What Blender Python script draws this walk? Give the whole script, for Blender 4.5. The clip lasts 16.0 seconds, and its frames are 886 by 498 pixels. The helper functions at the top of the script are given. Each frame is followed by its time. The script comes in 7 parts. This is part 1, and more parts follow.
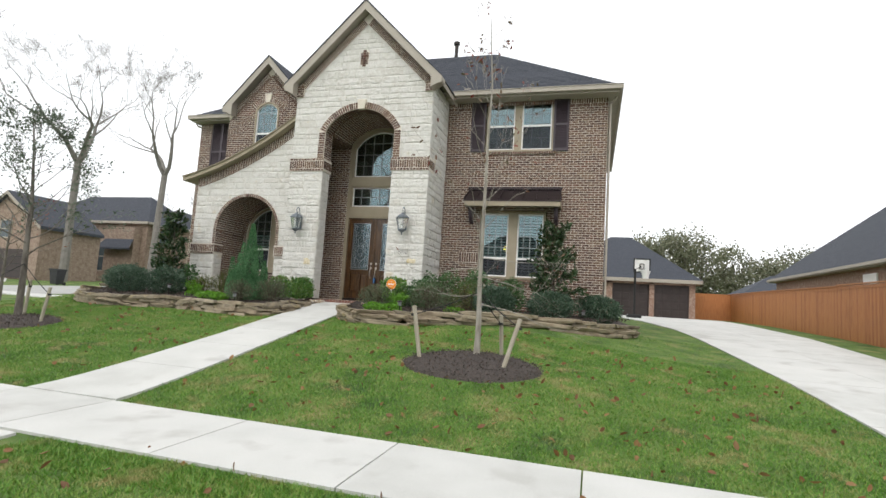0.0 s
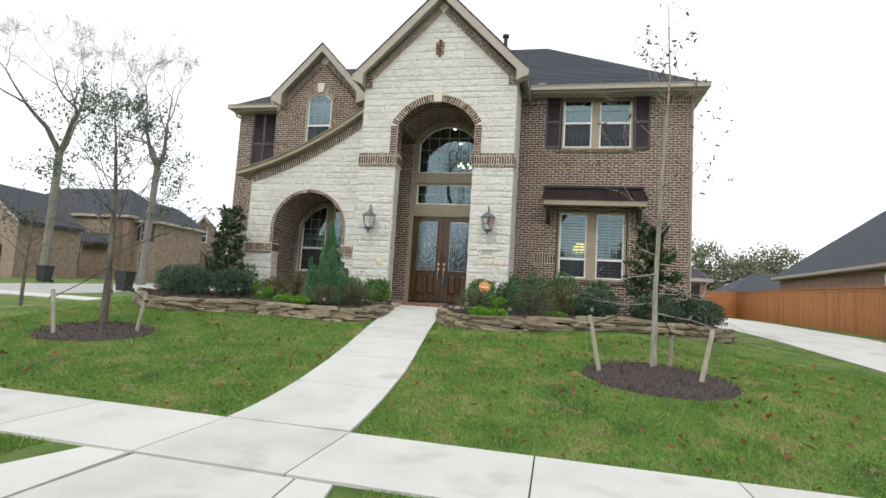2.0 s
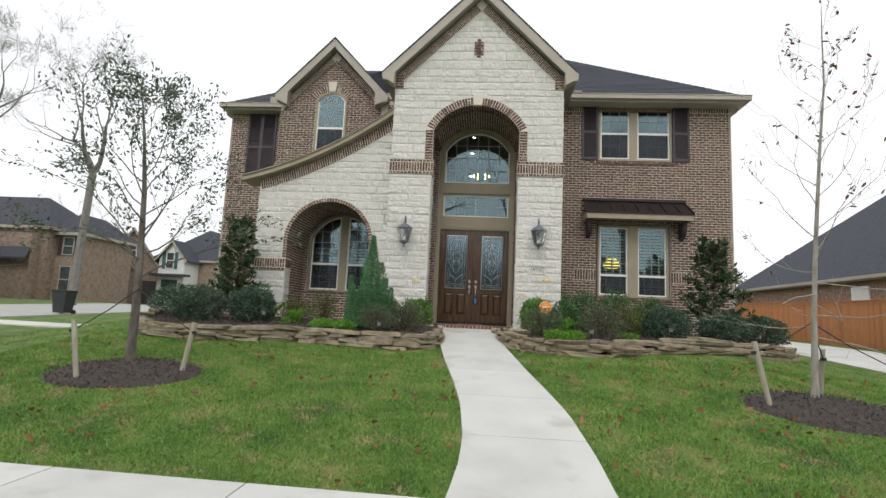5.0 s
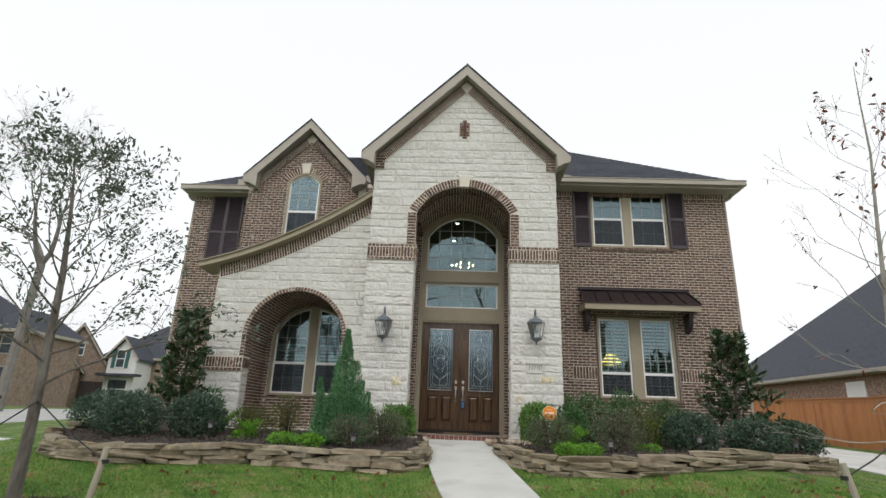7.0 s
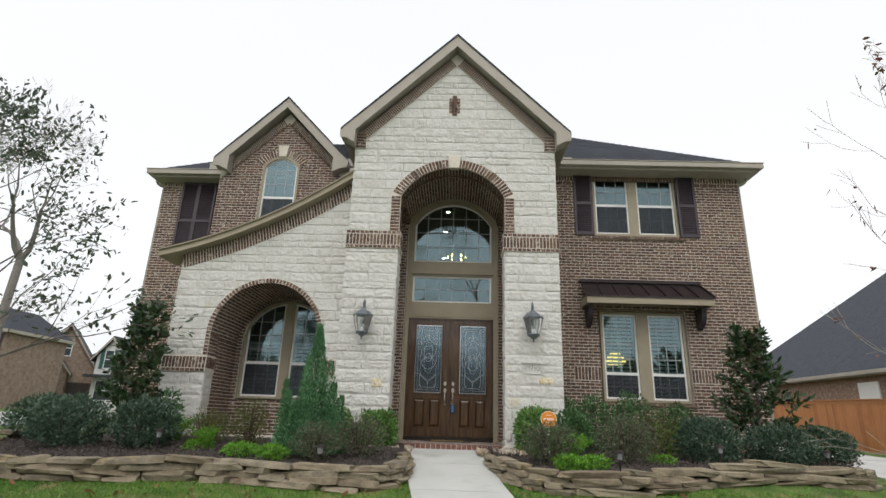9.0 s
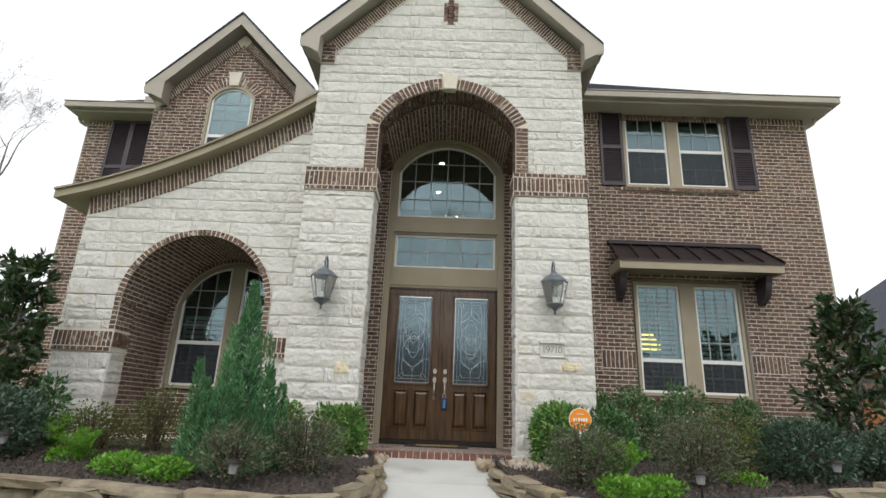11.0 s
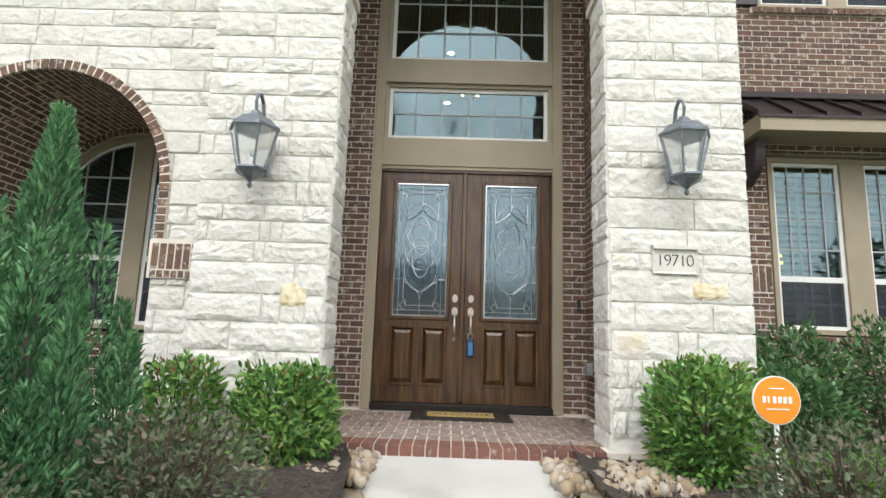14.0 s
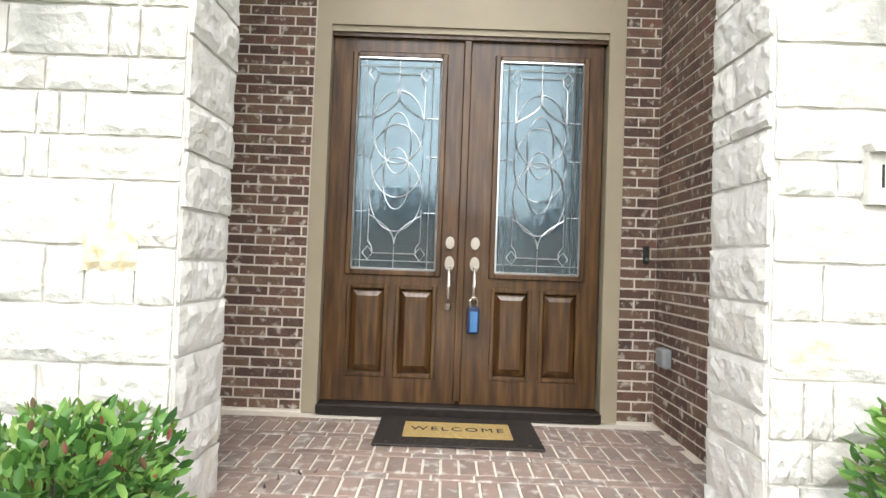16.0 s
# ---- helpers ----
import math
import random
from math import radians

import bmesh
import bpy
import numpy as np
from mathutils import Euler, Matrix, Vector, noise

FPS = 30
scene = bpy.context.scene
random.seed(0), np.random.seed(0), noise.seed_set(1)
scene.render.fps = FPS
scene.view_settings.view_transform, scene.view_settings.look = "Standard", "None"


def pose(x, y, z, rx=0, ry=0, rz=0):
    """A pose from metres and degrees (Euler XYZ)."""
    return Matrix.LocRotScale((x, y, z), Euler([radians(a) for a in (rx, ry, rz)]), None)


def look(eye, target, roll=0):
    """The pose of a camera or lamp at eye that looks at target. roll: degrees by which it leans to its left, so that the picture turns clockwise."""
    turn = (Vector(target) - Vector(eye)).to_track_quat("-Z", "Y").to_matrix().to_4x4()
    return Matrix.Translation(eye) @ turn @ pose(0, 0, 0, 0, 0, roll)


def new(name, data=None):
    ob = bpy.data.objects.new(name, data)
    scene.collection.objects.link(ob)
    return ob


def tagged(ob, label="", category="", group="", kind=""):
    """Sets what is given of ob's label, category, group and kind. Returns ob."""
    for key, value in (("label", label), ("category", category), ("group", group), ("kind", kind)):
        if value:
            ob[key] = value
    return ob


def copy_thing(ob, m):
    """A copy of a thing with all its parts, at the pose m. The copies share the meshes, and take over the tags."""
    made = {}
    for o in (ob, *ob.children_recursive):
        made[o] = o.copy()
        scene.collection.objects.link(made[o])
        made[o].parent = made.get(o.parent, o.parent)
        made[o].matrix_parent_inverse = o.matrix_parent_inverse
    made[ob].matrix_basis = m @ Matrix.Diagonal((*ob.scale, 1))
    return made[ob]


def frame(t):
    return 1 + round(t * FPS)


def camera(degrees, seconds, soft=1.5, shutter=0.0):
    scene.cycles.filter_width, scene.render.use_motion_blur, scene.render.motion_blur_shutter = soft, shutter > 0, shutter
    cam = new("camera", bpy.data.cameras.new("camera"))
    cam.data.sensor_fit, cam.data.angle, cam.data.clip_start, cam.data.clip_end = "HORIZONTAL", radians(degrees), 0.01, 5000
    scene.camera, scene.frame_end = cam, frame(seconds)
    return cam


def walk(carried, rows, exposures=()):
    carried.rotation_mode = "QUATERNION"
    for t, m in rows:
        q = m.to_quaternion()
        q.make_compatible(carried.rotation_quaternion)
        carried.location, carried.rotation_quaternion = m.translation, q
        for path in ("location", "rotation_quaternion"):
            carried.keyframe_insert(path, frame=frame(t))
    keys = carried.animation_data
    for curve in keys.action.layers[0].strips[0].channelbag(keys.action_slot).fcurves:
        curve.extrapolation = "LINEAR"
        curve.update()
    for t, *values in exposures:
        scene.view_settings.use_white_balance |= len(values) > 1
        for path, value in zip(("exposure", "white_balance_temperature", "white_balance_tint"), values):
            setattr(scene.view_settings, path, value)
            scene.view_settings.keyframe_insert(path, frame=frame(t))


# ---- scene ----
cam = camera(79.7, 16.0)
# seconds, eye, point looked at, roll
PATH = [
    (0, (0.193, -0.021, 1.337), (-0.354, 1.892, 1.539), 3.6),
    (0.5, (-0.685, -0.118, 1.329), (-1.216, 1.8, 1.526), 3.6),
    (1, (-1.485, -0.175, 1.345), (-2.014, 1.744, 1.538), 3.5),
    (1.5, (-2.22, -0.162, 1.336), (-2.68, 1.775, 1.53), 3.6),
    (2, (-2.973, -0.163, 1.364), (-3.395, 1.782, 1.554), 3.5),
    (2.5, (-3.652, -0.125, 1.404), (-4.025, 1.831, 1.59), 3.4),
    (3, (-4.312, -0.057, 1.438), (-4.675, 1.901, 1.629), 3.0),
    (3.5, (-4.849, 0.047, 1.452), (-5.209, 2.004, 1.651), 2.7),
    (3.7, (-5.045, 0.109, 1.451), (-5.392, 2.067, 1.661), 2.6),
    (5.8, (-6.249, 1.268, 1.355), (-6.337, 3.242, 1.653), 2.5),
    (6, (-6.295, 1.456, 1.371), (-6.387, 3.426, 1.691), 2.2),
    (6.5, (-6.358, 1.902, 1.499), (-6.445, 3.841, 1.976), 2.1),
    (7, (-6.38, 2.08, 1.564), (-6.441, 3.985, 2.172), 2.0),
    (7.5, (-6.359, 2.161, 1.589), (-6.372, 4.058, 2.222), 2.2),
    (8, (-6.312, 2.373, 1.607), (-6.314, 4.272, 2.236), 2.2),
    (8.5, (-6.235, 2.795, 1.635), (-6.263, 4.695, 2.26), 2.0),
    (9, (-6.188, 3.279, 1.67), (-6.242, 5.183, 2.28), 1.9),
    (9.2, (-6.161, 3.512, 1.678), (-6.226, 5.417, 2.286), 1.9),
    (11.3, (-6.192, 6.379, 1.732), (-6.217, 8.291, 2.318), 2.2),
    (11.5, (-6.212, 6.622, 1.731), (-6.239, 8.537, 2.31), 2.0),
    (12, (-6.296, 7.263, 1.804), (-6.32, 9.196, 2.317), 2.1),
    (12.5, (-6.337, 7.829, 1.778), (-6.368, 9.78, 2.218), 2.2),
    (13, (-6.417, 8.394, 1.878), (-6.447, 10.354, 2.274), 2.0),
    (13.5, (-6.442, 8.903, 1.957), (-6.477, 10.866, 2.334), 2.0),
    (14, (-6.436, 9.374, 2.016), (-6.467, 11.348, 2.333), 1.9),
    (14.5, (-6.402, 9.896, 2.072), (-6.443, 11.883, 2.296), 1.9),
    (15, (-6.396, 10.44, 2.152), (-6.448, 12.433, 2.317), 1.8),
    (15.5, (-6.375, 10.932, 2.205), (-6.442, 12.927, 2.323), 1.9),
    (16, (-6.41, 11.454, 2.251), (-6.419, 13.453, 2.307), 2.1),
]
EXPOSURES = [(0.0, 0.2), (3.5, 0.03), (6.5, -0.12), (8.0, -0.14), (9.2, -0.13), (11.5, 0.17), (12.5, 0.42), (14.0, 0.7), (15.0, 1.05), (16.0, 1.4)]
walk(cam, [(t, look(e, g, r)) for t, e, g, r in PATH], EXPOSURES)

# ---- light: a bright overcast day ----
world = bpy.data.worlds.new("overcast_sky")
scene.world = world
world.use_nodes = True
wn = world.node_tree.nodes
wl = world.node_tree.links
sky = wn.new("ShaderNodeTexSky")
sky.sky_type = "NISHITA"
sky.sun_disc = False
sky.sun_elevation = radians(48)
sky.sun_rotation = radians(200)
sky.dust_density = 6.0
sky.air_density = 1.0
soft_sky = wn.new("ShaderNodeHueSaturation")
soft_sky.inputs["Saturation"].default_value = 0.12
overcast = wn.new("ShaderNodeMix")
overcast.data_type = "RGBA"
overcast.inputs[0].default_value = 0.6
overcast.inputs[7].default_value = (12.2, 12.4, 12.7, 1)
wl.new(sky.outputs[0], soft_sky.inputs["Color"])
wl.new(soft_sky.outputs[0], overcast.inputs[6])
wl.new(overcast.outputs[2], wn["Background"].inputs["Color"])
wn["Background"].inputs["Strength"].default_value = 0.13
sun = new("sun", bpy.data.lights.new("sun", "SUN"))
sun.data.energy = 0.6
sun.data.angle = radians(25)
sun.data.color = (1.0, 0.96, 0.9)
sun.matrix_world = look((6, -20, 24), (0, 0, 0))


# ---- materials ----
def material(name, colours, rough=0.8, scale=6.0, bump=0.2, bump_scale=40.0, by_piece=0.0, metal=0.0, spots=None, coat=0.0, stretch=(1, 1, 1), fine=0.0, relief=0.02):
    """A surface whose colour wanders between the given ones; by_piece: how far each piece picks its own."""
    m = bpy.data.materials.new(name)
    m.use_nodes = True
    nt = m.node_tree
    n, li = nt.nodes, nt.links
    bsdf = n["Principled BSDF"]
    bsdf.inputs["Roughness"].default_value = rough
    bsdf.inputs["Metallic"].default_value = metal
    bsdf.inputs["Coat Weight"].default_value = coat
    geo = n.new("ShaderNodeNewGeometry")
    mp = n.new("ShaderNodeMapping")
    mp.inputs["Scale"].default_value = stretch
    li.new(geo.outputs["Position"], mp.inputs["Vector"])
    tex = n.new("ShaderNodeTexNoise")
    tex.inputs["Scale"].default_value = scale
    tex.inputs["Detail"].default_value = 5
    li.new(mp.outputs[0], tex.inputs["Vector"])
    spread = n.new("ShaderNodeMapRange")
    spread.inputs[1].default_value, spread.inputs[2].default_value = 0.3, 0.7
    li.new(tex.outputs[0], spread.inputs[0])
    value = spread.outputs[0]
    if by_piece:
        info = n.new("ShaderNodeObjectInfo")
        both = n.new("ShaderNodeMath")
        li.new(geo.outputs["Random Per Island"], both.inputs[0])
        li.new(info.outputs["Random"], both.inputs[1])
        frac = n.new("ShaderNodeMath")
        frac.operation = "FRACT"
        li.new(both.outputs[0], frac.inputs[0])
        mixv = n.new("ShaderNodeMix")
        mixv.inputs[0].default_value = by_piece
        li.new(value, mixv.inputs[2])
        li.new(frac.outputs[0], mixv.inputs[3])
        value = mixv.outputs[0]
    ramp = n.new("ShaderNodeValToRGB")
    els = ramp.color_ramp.elements
    els[0].color, els[1].color = (*colours[0], 1), (*colours[-1], 1)
    for k, c in enumerate(colours[1:-1]):
        e = els.new((k + 1) / (len(colours) - 1))
        e.color = (*c, 1)
    li.new(value, ramp.inputs[0])
    colour = ramp.outputs[0]
    if spots:
        scol, sscale, lo, hi = spots
        st = n.new("ShaderNodeTexNoise")
        st.inputs["Scale"].default_value = sscale
        st.inputs["Detail"].default_value = 6
        li.new(mp.outputs[0], st.inputs["Vector"])
        sr = n.new("ShaderNodeMapRange")
        sr.inputs[1].default_value, sr.inputs[2].default_value = lo, hi
        li.new(st.outputs[0], sr.inputs[0])
        sm = n.new("ShaderNodeMix")
        sm.data_type = "RGBA"
        li.new(sr.outputs[0], sm.inputs[0])
        li.new(colour, sm.inputs[6])
        sm.inputs[7].default_value = (*scol, 1)
        colour = sm.outputs[2]
    if fine:
        ft = n.new("ShaderNodeTexNoise")
        ft.inputs["Scale"].default_value = 160
        ft.inputs["Detail"].default_value = 3
        li.new(geo.outputs["Position"], ft.inputs["Vector"])
        fm = n.new("ShaderNodeMix")
        fm.data_type = "RGBA"
        fm.blend_type = "OVERLAY"
        fm.inputs[0].default_value = fine
        li.new(colour, fm.inputs[6])
        li.new(ft.outputs[0], fm.inputs[7])
        colour = fm.outputs[2]
    li.new(colour, bsdf.inputs["Base Color"])
    if bump:
        bt = n.new("ShaderNodeTexNoise")
        bt.inputs["Scale"].default_value = bump_scale
        bt.inputs["Detail"].default_value = 6
        li.new(mp.outputs[0], bt.inputs["Vector"])
        bp = n.new("ShaderNodeBump")
        bp.inputs["Strength"].default_value = bump
        bp.inputs["Distance"].default_value = relief
        li.new(bt.outputs[0], bp.inputs["Height"])
        li.new(bp.outputs[0], bsdf.inputs["Normal"])
    return m


def glass_material(name, tint=(0.9, 0.95, 0.95), rough=0.0, rippled=0.0, index=1.5, clear=1.0):
    m = bpy.data.materials.new(name)
    m.use_nodes = True
    b = m.node_tree.nodes["Principled BSDF"]
    b.inputs["Base Color"].default_value = (*tint, 1)
    b.inputs["Transmission Weight"].default_value = clear
    b.inputs["Roughness"].default_value = rough
    b.inputs["IOR"].default_value = index
    b.inputs["Specular Tint"].default_value = (0.72, 0.92, 1.0, 1)
    if rippled:
        t = m.node_tree.nodes.new("ShaderNodeTexNoise")
        t.inputs["Scale"].default_value = 14
        bp = m.node_tree.nodes.new("ShaderNodeBump")
        bp.inputs["Strength"].default_value = rippled
        bp.inputs["Distance"].default_value = 0.02
        m.node_tree.links.new(t.outputs[0], bp.inputs["Height"])
        m.node_tree.links.new(bp.outputs[0], b.inputs["Normal"])
    return m


def glow_material(name, colour, strength):
    m = bpy.data.materials.new(name)
    m.use_nodes = True
    b = m.node_tree.nodes["Principled BSDF"]
    b.inputs["Emission Color"].default_value = (*colour, 1)
    b.inputs["Emission Strength"].default_value = strength
    return m


BRICK = material("brown_brick", [(0.050, 0.029, 0.024), (0.102, 0.058, 0.044), (0.145, 0.084, 0.060), (0.17, 0.11, 0.073), (0.075, 0.044, 0.036), (0.128, 0.073, 0.054), (0.19, 0.084, 0.058)], 0.88, 9, 0.4, 60, 0.8, spots=((0.48, 0.43, 0.37), 17, 0.565, 0.70))
MORTAR = material("pale_mortar", [(0.61, 0.56, 0.485), (0.71, 0.66, 0.58)], 0.95, 8, 0.3, 90)
STONE = material("cream_limestone", [(0.53, 0.515, 0.47), (0.60, 0.588, 0.548), (0.65, 0.64, 0.605), (0.56, 0.54, 0.495), (0.67, 0.66, 0.625)], 0.9, 7, 0.65, 15, 0.5, spots=((0.54, 0.46, 0.31), 3.2, 0.64, 0.82), relief=0.04)
YELLOW_STONE = material("ochre_limestone", [(0.5, 0.4, 0.2), (0.66, 0.58, 0.41), (0.72, 0.67, 0.55)], 0.9, 14, 0.8, 14)
STONE_JOINT = material("limestone_mortar", [(0.62, 0.60, 0.555), (0.68, 0.66, 0.62)], 0.95, 9, 0.3, 60)
CAST = material("smooth_cast_stone", [(0.6, 0.55, 0.46), (0.68, 0.63, 0.54)], 0.8, 12, 0.15, 60)
TRIM = material("tan_painted_trim", [(0.30, 0.255, 0.18), (0.34, 0.29, 0.205)], 0.55, 3, 0.05, 30)
FASCIA = material("taupe_painted_fascia", [(0.34, 0.305, 0.255), (0.38, 0.345, 0.29)], 0.55, 3, 0.05, 30)
MUNTIN = material("grey_white_glazing_bar", [(0.30, 0.34, 0.35), (0.36, 0.40, 0.41)], 0.4, 4, 0.0)
SASH = material("white_vinyl_sash", [(0.72, 0.72, 0.70), (0.78, 0.78, 0.76)], 0.4, 4, 0.0)
SHINGLE = material("charcoal_shingle", [(0.022, 0.026, 0.036), (0.05, 0.056, 0.07), (0.032, 0.036, 0.048)], 0.9, 5, 0.5, 120, 0.6, fine=0.5)
SHUTTER = material("dark_plum_shutter_paint", [(0.038, 0.027, 0.035), (0.052, 0.038, 0.047)], 0.45, 5, 0.05, 40)
DOOR_WOOD = material("dark_stained_mahogany", [(0.034, 0.0145, 0.0055), (0.072, 0.034, 0.0115), (0.125, 0.064, 0.021)], 0.33, 5, 0.12, 30, stretch=(6, 6, 0.5), coat=0.3)
METAL_ROOF = material("bronze_standing_seam_metal", [(0.035, 0.026, 0.028), (0.05, 0.038, 0.04)], 0.35, 4, 0.05, 20, metal=0.6)
BRONZE = material("dark_bronze", [(0.02, 0.016, 0.014), (0.035, 0.028, 0.024)], 0.45, 20, 0.15, 60, metal=0.5)
PEWTER = material("weathered_pewter", [(0.11, 0.13, 0.15), (0.20, 0.225, 0.25)], 0.42, 20, 0.2, 60, metal=0.6)
NICKEL = material("satin_nickel", [(0.55, 0.5, 0.45), (0.62, 0.57, 0.5)], 0.28, 20, 0.05, 60, metal=1.0)
LEAD = material("silvery_came", [(0.62, 0.64, 0.66), (0.72, 0.74, 0.76)], 0.3, 20, 0.0, metal=0.9)
GLASS = glass_material("window_glass", (0.50, 0.68, 0.68), index=1.95)
SCREEN = material("dark_insect_screen", [(0.035, 0.04, 0.05), (0.045, 0.05, 0.06)], 0.8, 30, 0.0)
SCREEN.node_tree.nodes["Principled BSDF"].inputs["Alpha"].default_value = 0.45
LEADED = glass_material("textured_door_glass", (0.42, 0.56, 0.64), 0.03, 0.1, 2.1, 0.93)
CONCRETE = material("broom_finished_concrete", [(0.44, 0.44, 0.415), (0.52, 0.52, 0.495), (0.57, 0.565, 0.54)], 0.9, 1.3, 0.15, 140, 0.3, spots=((0.36, 0.35, 0.325), 1.6, 0.57, 0.78), fine=0.2)
ASPHALT = material("street_concrete", [(0.3, 0.3, 0.29), (0.38, 0.38, 0.36)], 0.9, 1.5, 0.2, 120)
GRASS_SOIL = material("mown_lawn", [(0.035, 0.075, 0.010), (0.065, 0.125, 0.016), (0.10, 0.165, 0.028), (0.2, 0.19, 0.07)], 0.95, 1.6, 0.8, 90, spots=((0.2, 0.16, 0.075), 3.5, 0.6, 0.78), fine=0.7)
BLADE = material("grass_blades", [(0.035, 0.115, 0.008), (0.07, 0.19, 0.014), (0.115, 0.25, 0.026), (0.19, 0.27, 0.05), (0.34, 0.29, 0.12)], 0.6, 1.6, 0.0, by_piece=0.68, spots=((0.36, 0.28, 0.13), 2.3, 0.56, 0.72))
MULCH = material("black_mulch", [(0.022, 0.018, 0.016), (0.05, 0.04, 0.035), (0.085, 0.066, 0.053)], 0.95, 30, 1.0, 50, fine=0.6)
CHIP = material("mulch_chips", [(0.022, 0.018, 0.017), (0.065, 0.052, 0.046), (0.13, 0.10, 0.082), (0.04, 0.033, 0.031), (0.19, 0.15, 0.12)], 0.95, 30, 0.3, 50, 0.8)
FLAGSTONE = material("tan_ledge_stone", [(0.13, 0.10, 0.068), (0.225, 0.18, 0.122), (0.30, 0.255, 0.178), (0.17, 0.143, 0.103), (0.35, 0.28, 0.15)], 0.92, 5, 0.8, 25, 0.6, spots=((0.15, 0.12, 0.09), 9, 0.62, 0.75))
RIVER = material("river_pebbles", [(0.22, 0.16, 0.10), (0.36, 0.28, 0.19), (0.45, 0.40, 0.33), (0.15, 0.11, 0.09)], 0.8, 20, 0.2, 40, 0.9)
# low albedo carries the dimness of the unlit rooms
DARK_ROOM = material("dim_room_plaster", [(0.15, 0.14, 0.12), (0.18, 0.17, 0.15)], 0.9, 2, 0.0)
BLIND = material("white_plantation_shutter", [(0.48, 0.52, 0.50), (0.55, 0.58, 0.56)], 0.5, 5, 0.0)


# ---- mesh helpers ----
def part(name, data, mat, parent=None, label="", smooth=False):
    """Links a bmesh or mesh as one object, under a thing or a part."""
    if isinstance(data, bmesh.types.BMesh):
        me = bpy.data.meshes.new(name)
        data.normal_update()
        data.to_mesh(me)
        data.free()
    else:
        me = data
    if mat is not None and not me.materials:
        me.materials.append(mat)
    if smooth:
        me.polygons.foreach_set("use_smooth", [True] * len(me.polygons))
    ob = new(name, me)
    ob.parent = parent
    if label:
        ob["label"] = label
    return ob


def thing(name, label, category, group="", at=(0, 0, 0), kind=""):
    ob = new(name)
    ob.empty_display_size = 0.2
    ob.location = at
    return tagged(ob, label, category, group, kind)


def box(bm, x0, x1, y0, y1, z0, z1, bevel=0.0):
    v = [bm.verts.new(p) for p in ((x0, y0, z0), (x1, y0, z0), (x1, y1, z0), (x0, y1, z0), (x0, y0, z1), (x1, y0, z1), (x1, y1, z1), (x0, y1, z1))]
    fs = [bm.faces.new([v[i] for i in f]) for f in ((3, 2, 1, 0), (4, 5, 6, 7), (0, 1, 5, 4), (1, 2, 6, 5), (2, 3, 7, 6), (3, 0, 4, 7))]
    if bevel:
        es = {e for f in fs for e in f.edges}
        bmesh.ops.bevel(bm, geom=list(es), offset=bevel, segments=1, affect="EDGES", profile=0.5)
    return v


def boxes(*dims, bevel=0.0):
    bm = bmesh.new()
    for d in dims:
        box(bm, *d, bevel=bevel)
    return bm


def prism(bm, pts, y0, y1):
    """Extrudes an outline of (x, z) from y0 back to y1."""
    a = [bm.verts.new((x, y0, z)) for x, z in pts]
    b = [bm.verts.new((x, y1, z)) for x, z in pts]
    n = len(pts)
    bm.faces.new(a)
    bm.faces.new(b[::-1])
    for i in range(n):
        bm.faces.new((a[i], b[i], b[(i + 1) % n], a[(i + 1) % n]))


def tube(bm, path, radii, sides=8, cap=True):
    """A round bar along a list of points."""
    rings = []
    for i, p in enumerate(path):
        p = Vector(p)
        q = Vector(path[min(i + 1, len(path) - 1)]) - Vector(path[max(i - 1, 0)])
        q.normalize()
        u = q.cross(Vector((0.31, 0.17, 0.94)))
        if u.length < 1e-3:
            u = q.cross(Vector((1, 0, 0)))
        u.normalize()
        w = q.cross(u)
        r = radii[i] if isinstance(radii, (list, tuple)) else radii
        rings.append([bm.verts.new(p + (u * math.cos(a) + w * math.sin(a)) * r) for a in (2 * math.pi * k / sides for k in range(sides))])
    for a, b in zip(rings, rings[1:]):
        for k in range(sides):
            bm.faces.new((a[k], a[(k + 1) % sides], b[(k + 1) % sides], b[k]))
    if cap:
        bm.faces.new(rings[0][::-1])
        bm.faces.new(rings[-1])


def lathe(bm, profile, centre=(0, 0, 0), sides=16):
    """Turns a profile of (radius, height) round the upright axis."""
    cx, cy, cz = centre
    rings = []
    for r, z in profile:
        rings.append([bm.verts.new((cx + r * math.cos(2 * math.pi * k / sides), cy + r * math.sin(2 * math.pi * k / sides), cz + z)) for k in range(sides)])
    for a, b in zip(rings, rings[1:]):
        for k in range(sides):
            bm.faces.new((a[k], a[(k + 1) % sides], b[(k + 1) % sides], b[k]))
    bm.faces.new(rings[0][::-1])
    bm.faces.new(rings[-1])


def raw_mesh(name, verts, faces):
    me = bpy.data.meshes.new(name)
    me.from_pydata([tuple(v) for v in verts], [], faces)
    me.update()
    return me


# ---- the lie of the land ----
LAWN_Y, LAWN_Z = [-400, -0.3, 3.35, 4.95, 6.25, 7.3, 9, 11, 12.6, 13.4, 30, 60, 400], [0, 0, 0, 0.02, 0.22, 0.37, 0.58, 0.835, 1.06, 1.15, 1.2, 1.45, 1.45]
DRIVE_Y, DRIVE_Z = [-400, 3.35, 4.95, 18, 31, 50, 400], [0, 0, 0.02, 0.88, 1.2, 1.45, 1.45]
LEFT_Y, LEFT_Z = [-400, 4.95, 40, 400], [0, 0.02, 1.35, 1.35]


def ease(a, b, x):
    t = min(1, max(0, (x - a) / (b - a)))
    return t * t * (3 - 2 * t)


